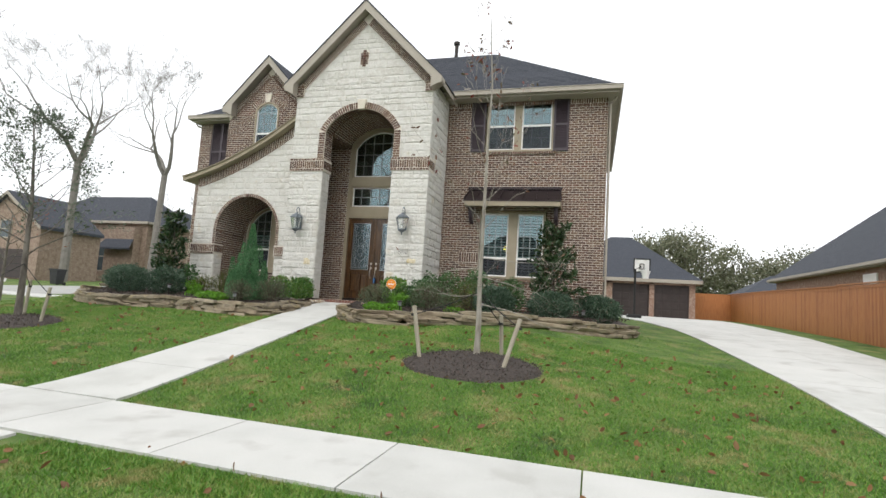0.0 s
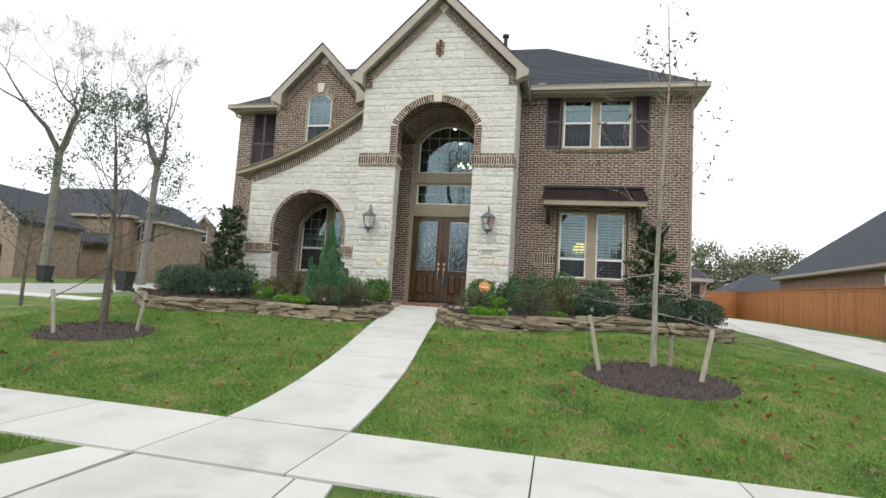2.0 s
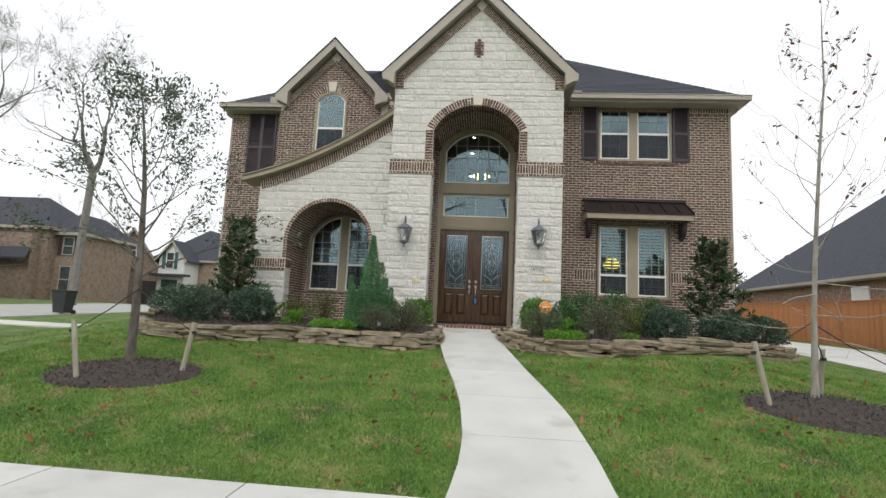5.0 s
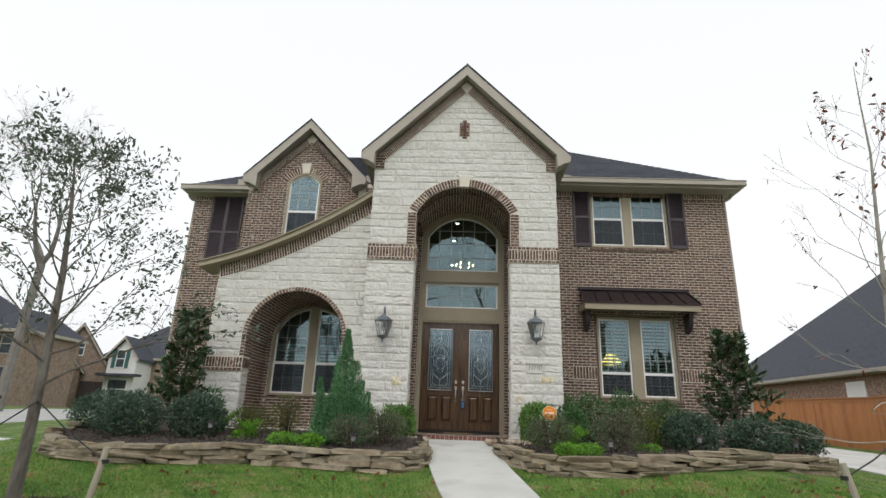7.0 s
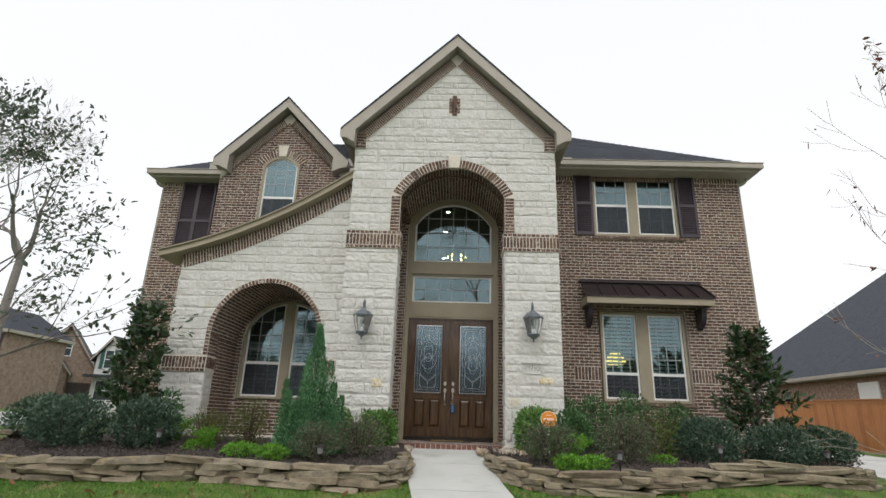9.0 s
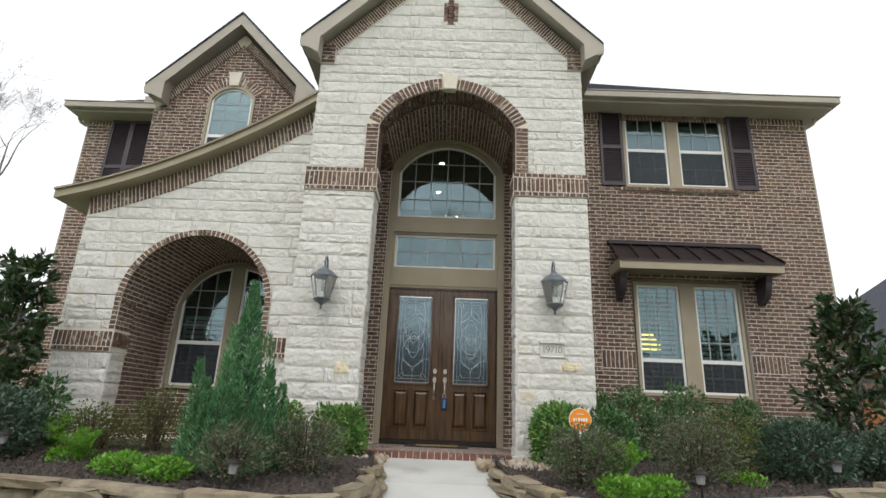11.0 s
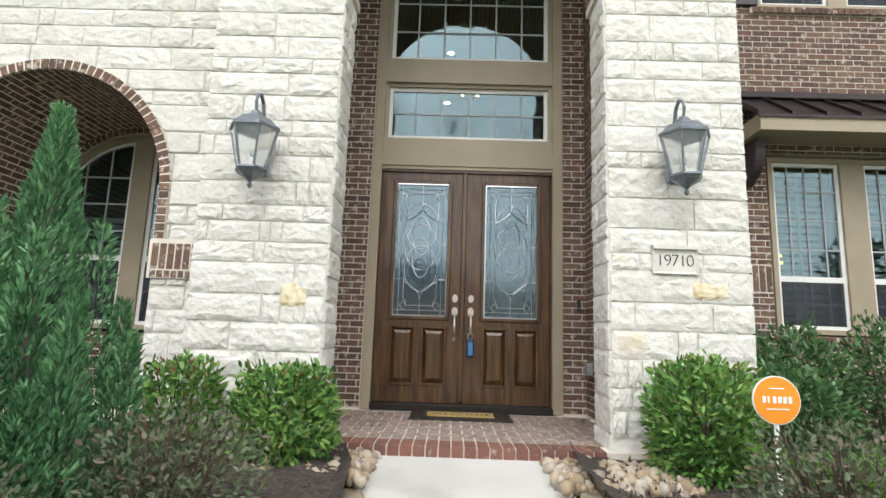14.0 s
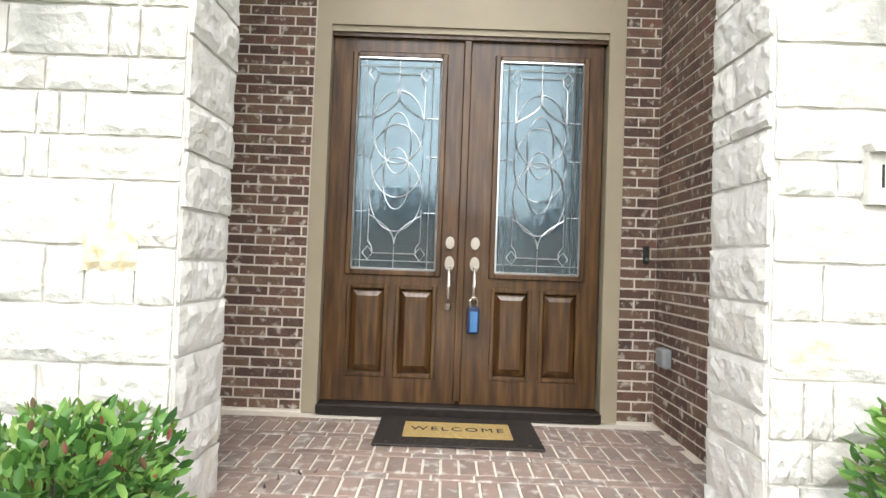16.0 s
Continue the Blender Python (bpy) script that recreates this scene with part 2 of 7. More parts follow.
def land(x, y):
    """Height of the ground."""
    lawn, drive, left = float(np.interp(y, LAWN_Y, LAWN_Z)), float(np.interp(y, DRIVE_Y, DRIVE_Z)), float(np.interp(y, LEFT_Y, LEFT_Z))
    a, b = ease(-2, 3, x), ease(13, 19, -x)
    z = (lawn * (1 - a) + drive * a) * (1 - b) + left * b
    return z - 0.14 * ease(0.35, 0.25, y)


def ground():
    xs = np.concatenate([np.linspace(-400, -60, 12), np.linspace(-55, -18, 20), np.arange(-17, 10, 0.25), np.linspace(10, 60, 24), np.linspace(70, 400, 10)])
    ys = np.concatenate([np.linspace(-300, -20, 12), np.arange(-15, 0.2, 1.0), [0.24, 0.36], np.arange(0.6, 17, 0.2), np.linspace(17.2, 70, 40), np.linspace(80, 500, 12)])
    verts = [(x, y, land(x, y)) for y in ys for x in xs]
    n = len(xs)
    faces = [(j * n + i, j * n + i + 1, (j + 1) * n + i + 1, (j + 1) * n + i) for j in range(len(ys) - 1) for i in range(n - 1)]
    tagged(part("ground", raw_mesh("ground", verts, faces), GRASS_SOIL, smooth=True), "short green lawn with tan worn patches, sloping gently up to the house", "lawn", kind="structure")


ground()


def slab(name, corners, mat, parent, lift=0.025, thick=0.12):
    """A paving slab whose corners follow the land."""
    bm = bmesh.new()
    top = [bm.verts.new((x, y, land(x, y) + lift)) for x, y in corners]
    low = [bm.verts.new((x, y, land(x, y) + lift - thick)) for x, y in corners]
    n = len(corners)
    bm.faces.new(top)
    bm.faces.new(low[::-1])
    for i in range(n):
        bm.faces.new((low[i], low[(i + 1) % n], top[(i + 1) % n], top[i]))
    bmesh.ops.recalc_face_normals(bm, faces=bm.faces)
    return part(name, bm, mat, parent)


def shrink(c, gap=0.006):
    m = sum((Vector(p) for p in c), Vector((0, 0))) / len(c)
    return [tuple(Vector(p) + (m - Vector(p)).normalized() * gap * 1.5) for p in c]


def side_y(x, far):
    return (4.68 if far else 3.42) - 0.026 * x


pavement = thing("pavement", "pale broom-finished concrete sidewalk with tooled joints", "sidewalk", kind="structure")
JOINTS = [-60 + 1.64 * k for k in range(27)] + [-15.9 + 1.63 * k for k in range(6)] + [-6.2, -4.86, -3.1, -1.47, 0.16, 1.75, 3.3]
JOINTS = sorted(j for j in set(JOINTS) if j < -16.5 or j > -16)
for a, b in zip(JOINTS, JOINTS[1:]):
    slab("slab", shrink([(a, side_y(a, 0)), (b, side_y(b, 0)), (b, side_y(b, 1)), (a, side_y(a, 1))]), CONCRETE, pavement)

WALK_L = [(4.82, -6.2), (5.6, -6.13), (6.2, -6.13), (7.2, -6.2), (8.3, -6.35), (9.8, -6.6), (11.5, -6.84), (13.3, -7.0)]
WALK_R = [(4.82, -4.87), (5.8, -4.88), (7.0, -4.95), (7.9, -5.07), (9.4, -5.29), (11.0, -5.5), (12.9, -5.68), (13.3, -5.71)]


def walk_x(side, y):
    ys, xs = [p[0] for p in side], [p[1] for p in side]
    return float(np.interp(y, ys, xs))


front_walk = thing("front_walk", "pale concrete front walk curving up to the porch", "walkway", kind="structure")
cuts = [4.84, 6.2, 7.62, 9.1, 10.6, 12.1, 13.31]
for a, b in zip(cuts, cuts[1:]):
    steps = np.linspace(a + 0.006, b - 0.006, 5)
    bm = bmesh.new()
    rows = []
    for y in steps:
        l, r = walk_x(WALK_L, y), walk_x(WALK_R, y)
        z = land((l + r) / 2, y) + 0.03
        rows.append([bm.verts.new(p) for p in ((l, y, z - 0.12), (l, y, z), (r, y, z), (r, y, z - 0.12))])
    for p, q in zip(rows, rows[1:]):
        for k in range(3):
            bm.faces.new((p[k], p[k + 1], q[k + 1], q[k]))
    for r4 in (rows[0], rows[-1]):
        bm.faces.new(r4)
    bmesh.ops.recalc_face_normals(bm, faces=bm.faces)
    part("slab", bm, CONCRETE, front_walk)
kerb_walk = thing("kerb_walk", "flared concrete walk between the sidewalk and the kerb", "walkway", kind="structure")
slab("slab", shrink([(-6.2, 3.56), (-6.6, 3.55), (-7.0, 2.0), (-6.15, 2.0)][::-1]), CONCRETE, kerb_walk)
slab("slab", shrink([(-6.15, 2.0), (-4.6, 2.0), (-4.75, 3.5), (-6.14, 3.54)]), CONCRETE, kerb_walk)
slab("slab", shrink([(-4.6, 2.0), (-4.2, 2.0), (-4.45, 3.49), (-4.74, 3.5)]), CONCRETE, kerb_walk)
slab("slab", shrink([(-7.1, 0.5), (-4.1, 0.5), (-4.2, 1.98), (-7.0, 1.98)]), CONCRETE, kerb_walk)

street = thing("road", "grey concrete residential street with a low kerb", "road", kind="structure")
part("roadway", boxes((-300, 200, -8.2, 0.2, -0.3, -0.12)), ASPHALT, street)
part("kerb", boxes((-300, 3.4, 0.2, 0.36, -0.3, 0.015), (8.0, 200, 0.2, 0.36, -0.3, 0.015), bevel=0.02), CONCRETE, street)
part("kerb", boxes((-300, 200, -8.4, -8.2, -0.3, 0.015), bevel=0.02), CONCRETE, street)
for k in range(9):
    slab("side_street", [(-34, 8 + 6 * k), (-25, 8 + 6 * k), (-25, 14 + 6 * k), (-34, 14 + 6 * k)], ASPHALT, street, 0.02)

driveway = thing("driveway", "wide pale concrete driveway running back to the garage", "driveway", kind="structure")
DRV_L = [(0.4, 2.9), (3.4, 3.3), (9.2, 3.4), (12.1, 3.28), (15.6, 3.1), (20, 2.85), (26, 2.3), (37, 0.0)]
DRV_R = [(0.4, 8.0), (3.4, 7.0), (9.2, 6.75), (13.6, 6.65), (16.3, 6.6), (27.2, 7.4), (37, 7.9)]
cuts = [0.4, 3.3, 4.7, 7.5, 10.4, 13.4, 16.4, 19.5, 22.5, 25.5, 29, 33, 37]
for a, b in zip(cuts, cuts[1:]):
    m = [(walk_x(DRV_L, a) * (1 - f) + walk_x(DRV_R, a) * f, walk_x(DRV_L, b) * (1 - f) + walk_x(DRV_R, b) * f) for f in (0, 0.5, 1)]
    for p, q in zip(m, m[1:]):
        slab("slab", shrink([(p[0], a), (q[0], a), (q[1], b), (p[1], b)]), CONCRETE, driveway)


# ---- masonry: courses of pieces round openings ----
def free_span(x, z0, z1, openings, roof):
    """The free part of a course between z0 and z1 at x."""
    hi = min(z1, roof(x)) if roof else z1
    lo = z0
    for xa, xb, zb, top in openings:
        if xa < x < xb:
            t = top(x)
            if zb < hi and t > lo:
                if t < hi - 0.004 and not lo < zb - 0.02:
                    lo = max(lo, t)
                elif zb > lo + 0.004:
                    hi = min(hi, zb)
                else:
                    return None
    return (lo, hi) if hi - lo > 0.012 else None


def courses(x0, x1, z0, z1, height, length, joint, openings=(), roof=None, vary=0.0, rng=None, step=0.035):
    """Outlines (x, z) of pieces laid in courses; whole ones as (x0, x1, z0, z1) first."""
    rng = rng or random.Random(1)
    whole, cut = [], []
    z, row = z0, 0
    while z < z1 - 0.01:
        h = height if not vary else rng.choice(height)
        if z1 - z - h < 0.05:
            h = z1 - z
        a, b = z + joint / 2, min(z + h, z1) - joint / 2
        x = x0 - (length * 0.5 * (row % 2) if not vary else rng.uniform(0, 0.3))
        while x < x1:
            w = length if not vary else h * (rng.uniform(0.5, 0.9) if rng.random() < 0.16 else rng.uniform(1.5, 3.6))
            p, q = max(x, x0) + joint / 2, min(x + w, x1) - joint / 2
            if x1 - (x + w) < (0.12 if vary else 0):
                q = x1 - joint / 2
                w = x1 - x
            x += w
            if q - p < 0.012:
                continue
            marks = sorted({p, q, *(m for o in openings for m in (o[0] - 1e-4, o[0] + 1e-4, o[1] - 1e-4, o[1] + 1e-4) if p < m < q)})
            touched = any(o[0] < q and o[1] > p for o in openings) or (roof and (roof(p) < b or roof(q) < b))
            if not touched:
                whole.append((p, q, a, b))
                continue
            xs = sorted({*marks, *np.arange(p, q, step).tolist()})
            run = []
            for s in xs + [None]:
                f = free_span(s, a, b, openings, roof) if s is not None else None
                if f and run and (abs(f[0] - run[-1][1]) > 0.6 * h or abs(f[1] - run[-1][2]) > 0.6 * h) and 0:
                    f = None
                if f:
                    run.append((s, *f))
                else:
                    if len(run) > 1 and run[-1][0] - run[0][0] > 0.012:
                        same = all(abs(r[1] - a) < 1e-5 and abs(r[2] - b) < 1e-5 for r in run)
                        if same:
                            whole.append((run[0][0], run[-1][0], a, b))
                        else:
                            cut.append([(r[0], r[1]) for r in run] + [(r[0], r[2]) for r in reversed(run)])
                    run = []
        z += h
        row += 1
    return whole, cut


def front(y):
    return lambda u, d, v: (u, y - d, v)


def facing_left(x):
    return lambda u, d, v: (x - d, u, v)


def facing_right(x):
    return lambda u, d, v: (x + d, u, v)


def lay(name, outlines, place, depth, mat, parent, chamfer=0.0, kind="stuff"):
    """Joins outlines, each raised by depth over its wall, into one mesh."""
    verts, faces = [], []
    for o in outlines:
        if len(o) == 4 and not isinstance(o[0], tuple):
            p, q, a, b = o
            o = [(p, a), (q, a), (q, b), (p, b)]
        n, k = len(o), len(verts)
        if chamfer:
            cu, cv = sum(p[0] for p in o) / n, sum(p[1] for p in o) / n
            verts += [place(u, -0.01, v) for u, v in o] + [place(u, depth * 0.45, v) for u, v in o]
            c = [(u + max(-chamfer, min(chamfer, (cu - u) * 0.3)), v + max(-chamfer, min(chamfer, (cv - v) * 0.3))) for u, v in o]
            verts += [place(u, depth, v) for u, v in c]
            faces += [[k + r * n + i, k + r * n + (i + 1) % n, k + (r + 1) * n + (i + 1) % n, k + (r + 1) * n + i] for r in (0, 1) for i in range(n)]
            faces.append([k + 2 * n + i for i in range(n)])
        else:
            verts += [place(u, -0.01, v) for u, v in o] + [place(u, depth, v) for u, v in o]
            faces += [[k + i, k + (i + 1) % n, k + n + (i + 1) % n, k + n + i] for i in range(n)]
            faces.append([k + n + i for i in range(n)])
    ob = part(name, raw_mesh(name, verts, faces), mat, parent)
    if kind:
        ob["kind"] = kind
    return ob


def unit_stones(count, rough, nx=8, nz=5):
    """Rock-faced blocks of unit size, proud towards -y, chipped along their edges."""
    out = []
    rng = random.Random(7)
    for c in range(count):
        verts, faces = [], []
        seed = Vector((c * 7.3, c * 3.1, 0))
        tilt_u, tilt_v = rng.uniform(-0.25, 0.25), rng.uniform(-0.3, 0.3)
        for j in range(nz + 1):
            for i in range(nx + 1):
                edge = i in (0, nx) or j in (0, nz)
                u, v = i / nx - 0.5, j / nz - 0.5
                q = Vector((u * 4.2, v * 2.2, 0)) + seed
                flake = abs(noise.noise(q * 1.3)) * 1.1 + 0.5 * noise.noise(q * 3.1)
                high = 0.85 + rough * flake + tilt_u * u + tilt_v * v
                if edge:
                    u, v = u * (1 - rng.uniform(0, 0.016)), v * (1 - rng.uniform(0, 0.05))
                    high = rng.uniform(0.3, 0.75)
                else:
                    u, v = u + rng.uniform(-0.035, 0.035), v + rng.uniform(-0.05, 0.05)
                verts.append((u, -max(0.25, high), v))
        for j in range(nz):
            for i in range(nx):
                k = j * (nx + 1) + i
                faces.append((k, k + 1, k + nx + 2, k + nx + 1))
        rim = [i for i in range(nx + 1)] + [(nx + 1) * j + nx for j in range(1, nz + 1)] + [(nx + 1) * nz + i for i in range(nx - 1, -1, -1)] + [(nx + 1) * j for j in range(nz - 1, 0, -1)]
        base = len(verts)
        for i in rim:
            verts.append((verts[i][0], 0.3, verts[i][2]))
        m = len(rim)
        faces += [(rim[i], base + i, base + (i + 1) % m, rim[(i + 1) % m]) for i in range(m)]
        out.append(raw_mesh("stone", verts, faces))
    return out


STONES = unit_stones(18, 0.62)
for s in STONES:
    s.materials.append(STONE)
YELLOW_STONES = unit_stones(2, 0.4)
for s in YELLOW_STONES:
    s.materials.append(YELLOW_STONE)
rng_stone = random.Random(11)


def set_stones(whole, parent, m, depth=0.02):
    """Places whole stones as objects; m maps (x along, -y out, z up) of a front wall to the world."""
    for p, q, a, b in whole:
        ob = new("stone", rng_stone.choice(STONES))
        ob.parent = parent
        flip, over = rng_stone.choice((-1, 1)), rng_stone.choice((-1, 1))
        ob.matrix_basis = m @ Matrix.Translation(((p + q) / 2, 0, (a + b) / 2)) @ Matrix.Diagonal((flip * (q - p), depth * rng_stone.uniform(0.7, 1.25), over * (b - a), 1))


def wall_body(name, x0, x1, z0, roof, openings, y0, y1, mat, parent, extra=()):
    """A solid wall with its openings cut right through."""
    xs = sorted({x0, x1, *extra, *(m for o in openings for m in (o[0], o[1])), *(o[0] + (o[1] - o[0]) * k / 16 for o in openings for k in range(17)), *np.linspace(x0, x1, 25).tolist()})
    bm = bmesh.new()
    e = 1e-5
    for a, b in zip(xs, xs[1:]):
        if b - a < 1e-4:
            continue
        mid = (a + b) / 2
        bars = [(z0, z0, roof(a + e), roof(b - e))]
        for o in openings:
            if o[0] < mid < o[1]:
                l0, l1, h0, h1 = bars.pop()
                if o[2] > l0 + 0.01:
                    bars.append((l0, l1, o[2], o[2]))
                bars.append((o[3](a + e), o[3](b - e), h0, h1))
        for l0, l1, h0, h1 in bars:
            prism(bm, [(a, l0), (b, l1), (b, h1), (a, h0)], y0, y1)
    return part(name, bm, mat, parent)


def arc_top(xc, half, spring, rise):
    """Height of a segmental arch at x."""
    r = (half * half + rise * rise) / (2 * rise)
    return lambda x: spring + rise - r + math.sqrt(max(0.0, r * r - (x - xc) ** 2))


def arch_ring(name, xc, half, spring, rise, thick, place, depth, mat, parent, across, skip=0.0, back=None):
    """Bricks on end round a segmental arch; across: their width along the arc."""
    r = (half * half + rise * rise) / (2 * rise)
    cz = spring + rise - r
    full = math.atan2(half, r - rise) if rise <= r else math.pi - math.atan2(half, rise - r)
    n = max(3, round(2 * full * (r + thick / 2) / across))
    out = []
    for k in range(n):
        a0, a1 = -full + 2 * full * k / n, -full + 2 * full * (k + 1) / n
        if abs((a0 + a1) / 2) * r < skip:
            continue
        g = 0.0075 / r
        a0, a1 = a0 + g, a1 - g
        out.append([(xc + math.sin(a0) * r, cz + math.cos(a0) * r), (xc + math.sin(a0) * (r + thick), cz + math.cos(a0) * (r + thick)), (xc + math.sin(a1) * (r + thick), cz + math.cos(a1) * (r + thick)), (xc + math.sin(a1) * r, cz + math.cos(a1) * r)][::-1])
    lay(name, out, place, depth, mat, parent)
    return out


def stack(x0, x1, z0, z1, across, upright):
    """A band of bricks side by side: on end (upright) or one over another."""
    if upright:
        n = max(1, round((x1 - x0) / across))
        w = (x1 - x0) / n
        return [(x0 + w * k + 0.0075, x0 + w * (k + 1) - 0.0075, z0 + 0.006, z1 - 0.006) for k in range(n)]
    n = max(1, round((z1 - z0) / across))
    w = (z1 - z0) / n
    return [(x0 + 0.004, x1 - 0.004, z0 + w * k + 0.0075, z0 + w * (k + 1) - 0.0075) for k in range(n)]


# ---- the house ----
A, B, C, L = 13.37, 13.66, 15.0, 15.8
XC = -6.29
house = thing("house", "two-storey house of cream limestone and brown brick, dark shingle roofs", "house")
BRICK_H, BRICK_L, JOINT = 0.0677, 0.203, 0.0125


def brick_front(x0, x1, z0, z1, y, parent, openings=(), roof=None, place=None):
    w, c = courses(x0, x1, z0, z1, BRICK_H, BRICK_L, JOINT, openings, roof)
    return lay("brickwork", w + c, place or front(y), 0.005, BRICK, parent)


# windows: trim, sash, muntins, panes
def window(x0, x1, z0, z1, y, rail, cols, rows, parent, top=None, lower_rows=0, trim=None, lights=None, screens=True):
    """A sash window; top(x): its arched head; lights: list of (x0, x1) sashes between mullions."""
    lights = lights or [(x0, x1)]
    head = top or (lambda x: z1)
    bm = bmesh.new()
    t = 0.05

    def outline(a, b, lo, n=14):
        return [(a, lo), (b, lo)] + [(b + (a - b) * k / n, head(b + (a - b) * k / n)) for k in range(n + 1)]

    def ring(bm, a, b, lo, w, ya, yb, n=14):
        o = outline(a, b, lo, n)
        cx, cz = (a + b) / 2, (lo + max(p[1] for p in o)) / 2
        i = [(a + w if abs(p[0] - a) < 1e-6 else b - w if abs(p[0] - b) < 1e-6 else p[0] + (cx - p[0]) * w * 2 / (b - a), p[1] + w if p[1] <= lo + 1e-6 else p[1] - w) for p in o]
        m = len(o)
        va = [[bm.verts.new((u, yy, v)) for u, v in s] for s, yy in ((o, ya), (i, ya), (o, yb), (i, yb))]
        for k in range(m):
            j = (k + 1) % m
            bm.faces.new((va[0][k], va[0][j], va[1][j], va[1][k]))
            bm.faces.new((va[1][k], va[1][j], va[3][j], va[3][k]))
            bm.faces.new((va[0][j], va[0][k], va[2][k], va[2][j]))

    ring(bm, x0, x1, z0, t, y + 0.03, y + 0.2)
    for (a, b), (c, d) in zip(lights, lights[1:]):
        prism(bm, [(b, z0 + t), (c, z0 + t), (c, head(c) - t), (b, head(b) - t)], y + 0.035, y + 0.2)
    bmesh.ops.recalc_face_normals(bm, faces=bm.faces)
    win = part("window", bm, TRIM, parent, "tan trimmed window with white sashes")
    for k, (a, b) in enumerate(lights):
        la = a + (t if k == 0 else 0)
        lb = b - (t if k == len(lights) - 1 else 0)
        hb = (lambda x: head(x) - t)
        keep = head
        bm = bmesh.new()
        lo = z0 + t
        o = [(la, lo), (lb, lo)] + [(lb + (la - lb) * i / 12, hb(lb + (la - lb) * i / 12)) for i in range(13)]
        cx = (la + lb) / 2
        w = 0.04
        inn = [(la + w if abs(p[0] - la) < 1e-6 else lb - w if abs(p[0] - lb) < 1e-6 else p[0] + (cx - p[0]) * w * 2 / (lb - la), p[1] + w if p[1] <= lo + 1e-6 else p[1] - w) for p in o]
        va = [[bm.verts.new((u, yy, v)) for u, v in s] for s, yy in ((o, y + 0.07), (inn, y + 0.07), (o, y + 0.12), (inn, y + 0.12))]
        for i in range(len(o)):
            j = (i + 1) % len(o)
            bm.faces.new((va[0][i], va[0][j], va[1][j], va[1][i]))
            bm.faces.new((va[1][i], va[1][j], va[3][j], va[3][i]))
        if rail:
            box(bm, la, lb, y + 0.065, y + 0.12, rail - 0.03, rail + 0.03)
        part("sash", bm, SASH, win, "white vinyl sash")
        mb = bmesh.new()
        z_lo = rail if rail else lo
        for i in range(1, cols):
            u = la + (lb - la) * i / cols
            box(mb, u - 0.009, u + 0.009, y + 0.077, y + 0.087, lo + w if lower_rows else z_lo, hb(u) - w)
        zt = max(hb(cx), hb(la + 0.02))
        for i in range(1, rows):
            v = z_lo + (zt - z_lo) * i / rows
            xa, xb = la + w, lb - w
            while hb(xa) - w < v and xa < cx:
                xa += 0.02
            while hb(xb) - w < v and xb > cx:
                xb -= 0.02
            if xb > xa:
                box(mb, xa, xb, y + 0.077, y + 0.087, v - 0.009, v + 0.009)
        for i in range(1, lower_rows):
            v = lo + (rail - lo) * i / lower_rows
            box(mb, la + w, lb - w, y + 0.077, y + 0.087, v - 0.009, v + 0.009)
        if len(mb.verts):
            part("muntin", mb, MUNTIN, win, "pale glazing grid")
        else:
            mb.free()
        if rail and screens:
            part("screen", boxes((la + w, lb - w, y + 0.068, y + 0.07, lo + w, rail - 0.03)), SCREEN, win, "dark insect screen over the lower sash")
        pb = bmesh.new()
        pb.faces.new([pb.verts.new((u, y + 0.088, v)) for u, v in inn])
        geo = bmesh.ops.extrude_face_region(pb, geom=pb.faces[:])
        bmesh.ops.translate(pb, verts=[v for v in geo["geom"] if isinstance(v, bmesh.types.BMVert)], vec=(0, 0.006, 0))
        bmesh.ops.recalc_face_normals(pb, faces=pb.faces)
        pane = part("pane", pb, GLASS, win, "clear glass pane reflecting the sky")
    return win


# entry pavilion: two stone piers, a tall brick-ringed arch and a steep gable
GABLE = lambda x: 9.52 - abs(x - XC) * 1.0
P_L, P_R, IN_L, IN_R = -8.40, -4.19, -7.375, -5.24
entry_half, entry_spring, entry_rise = 1.035, 6.02, 0.66
entry_top = arc_top((IN_L + IN_R) / 2, (IN_R - IN_L) / 2, entry_spring, entry_rise)
entry_cut = arc_top((IN_L + IN_R) / 2, (IN_R - IN_L) / 2 + 0.06, entry_spring, entry_rise + 0.06)
entry_open = (IN_L, IN_R, 1.0, entry_cut)
entry_wall = wall_body("wall", P_L, P_R, 0.7, GABLE, [entry_open], A, A + 0.42, STONE_JOINT, house, extra=[XC])
ring_top = arc_top((IN_L + IN_R) / 2, (IN_R - IN_L) / 2 + 0.19, entry_spring, entry_rise + 0.19)
stone_roof = lambda x: GABLE(x) - 0.3
open_up = (IN_L - 0.19, IN_R + 0.19, 5.0, ring_top)
rs = random.Random(3)
HEIGHTS = [0.13, 0.16, 0.19, 0.21, 0.24]
upper_w, upper_c = courses(P_L, P_R, 5.25, 9.3, HEIGHTS, 0.4, 0.008, [open_up], stone_roof, 1.0, rs)
low_w = []
for a, b in ((P_L - 0.02, IN_L), (IN_R, P_R + 0.02)):
    w, c = courses(a, b, 1.0, 4.88, HEIGHTS, 0.4, 0.009, (), None, 1.0, rs)
    low_w += w
set_stones(low_w, entry_wall, Matrix.Translation((0, A, 0)))
set_stones(upper_w, entry_wall, Matrix.Translation((0, A, 0)), 0.02)
lay("cut_stone", upper_c, front(A), 0.018, STONE, entry_wall, 0.012)
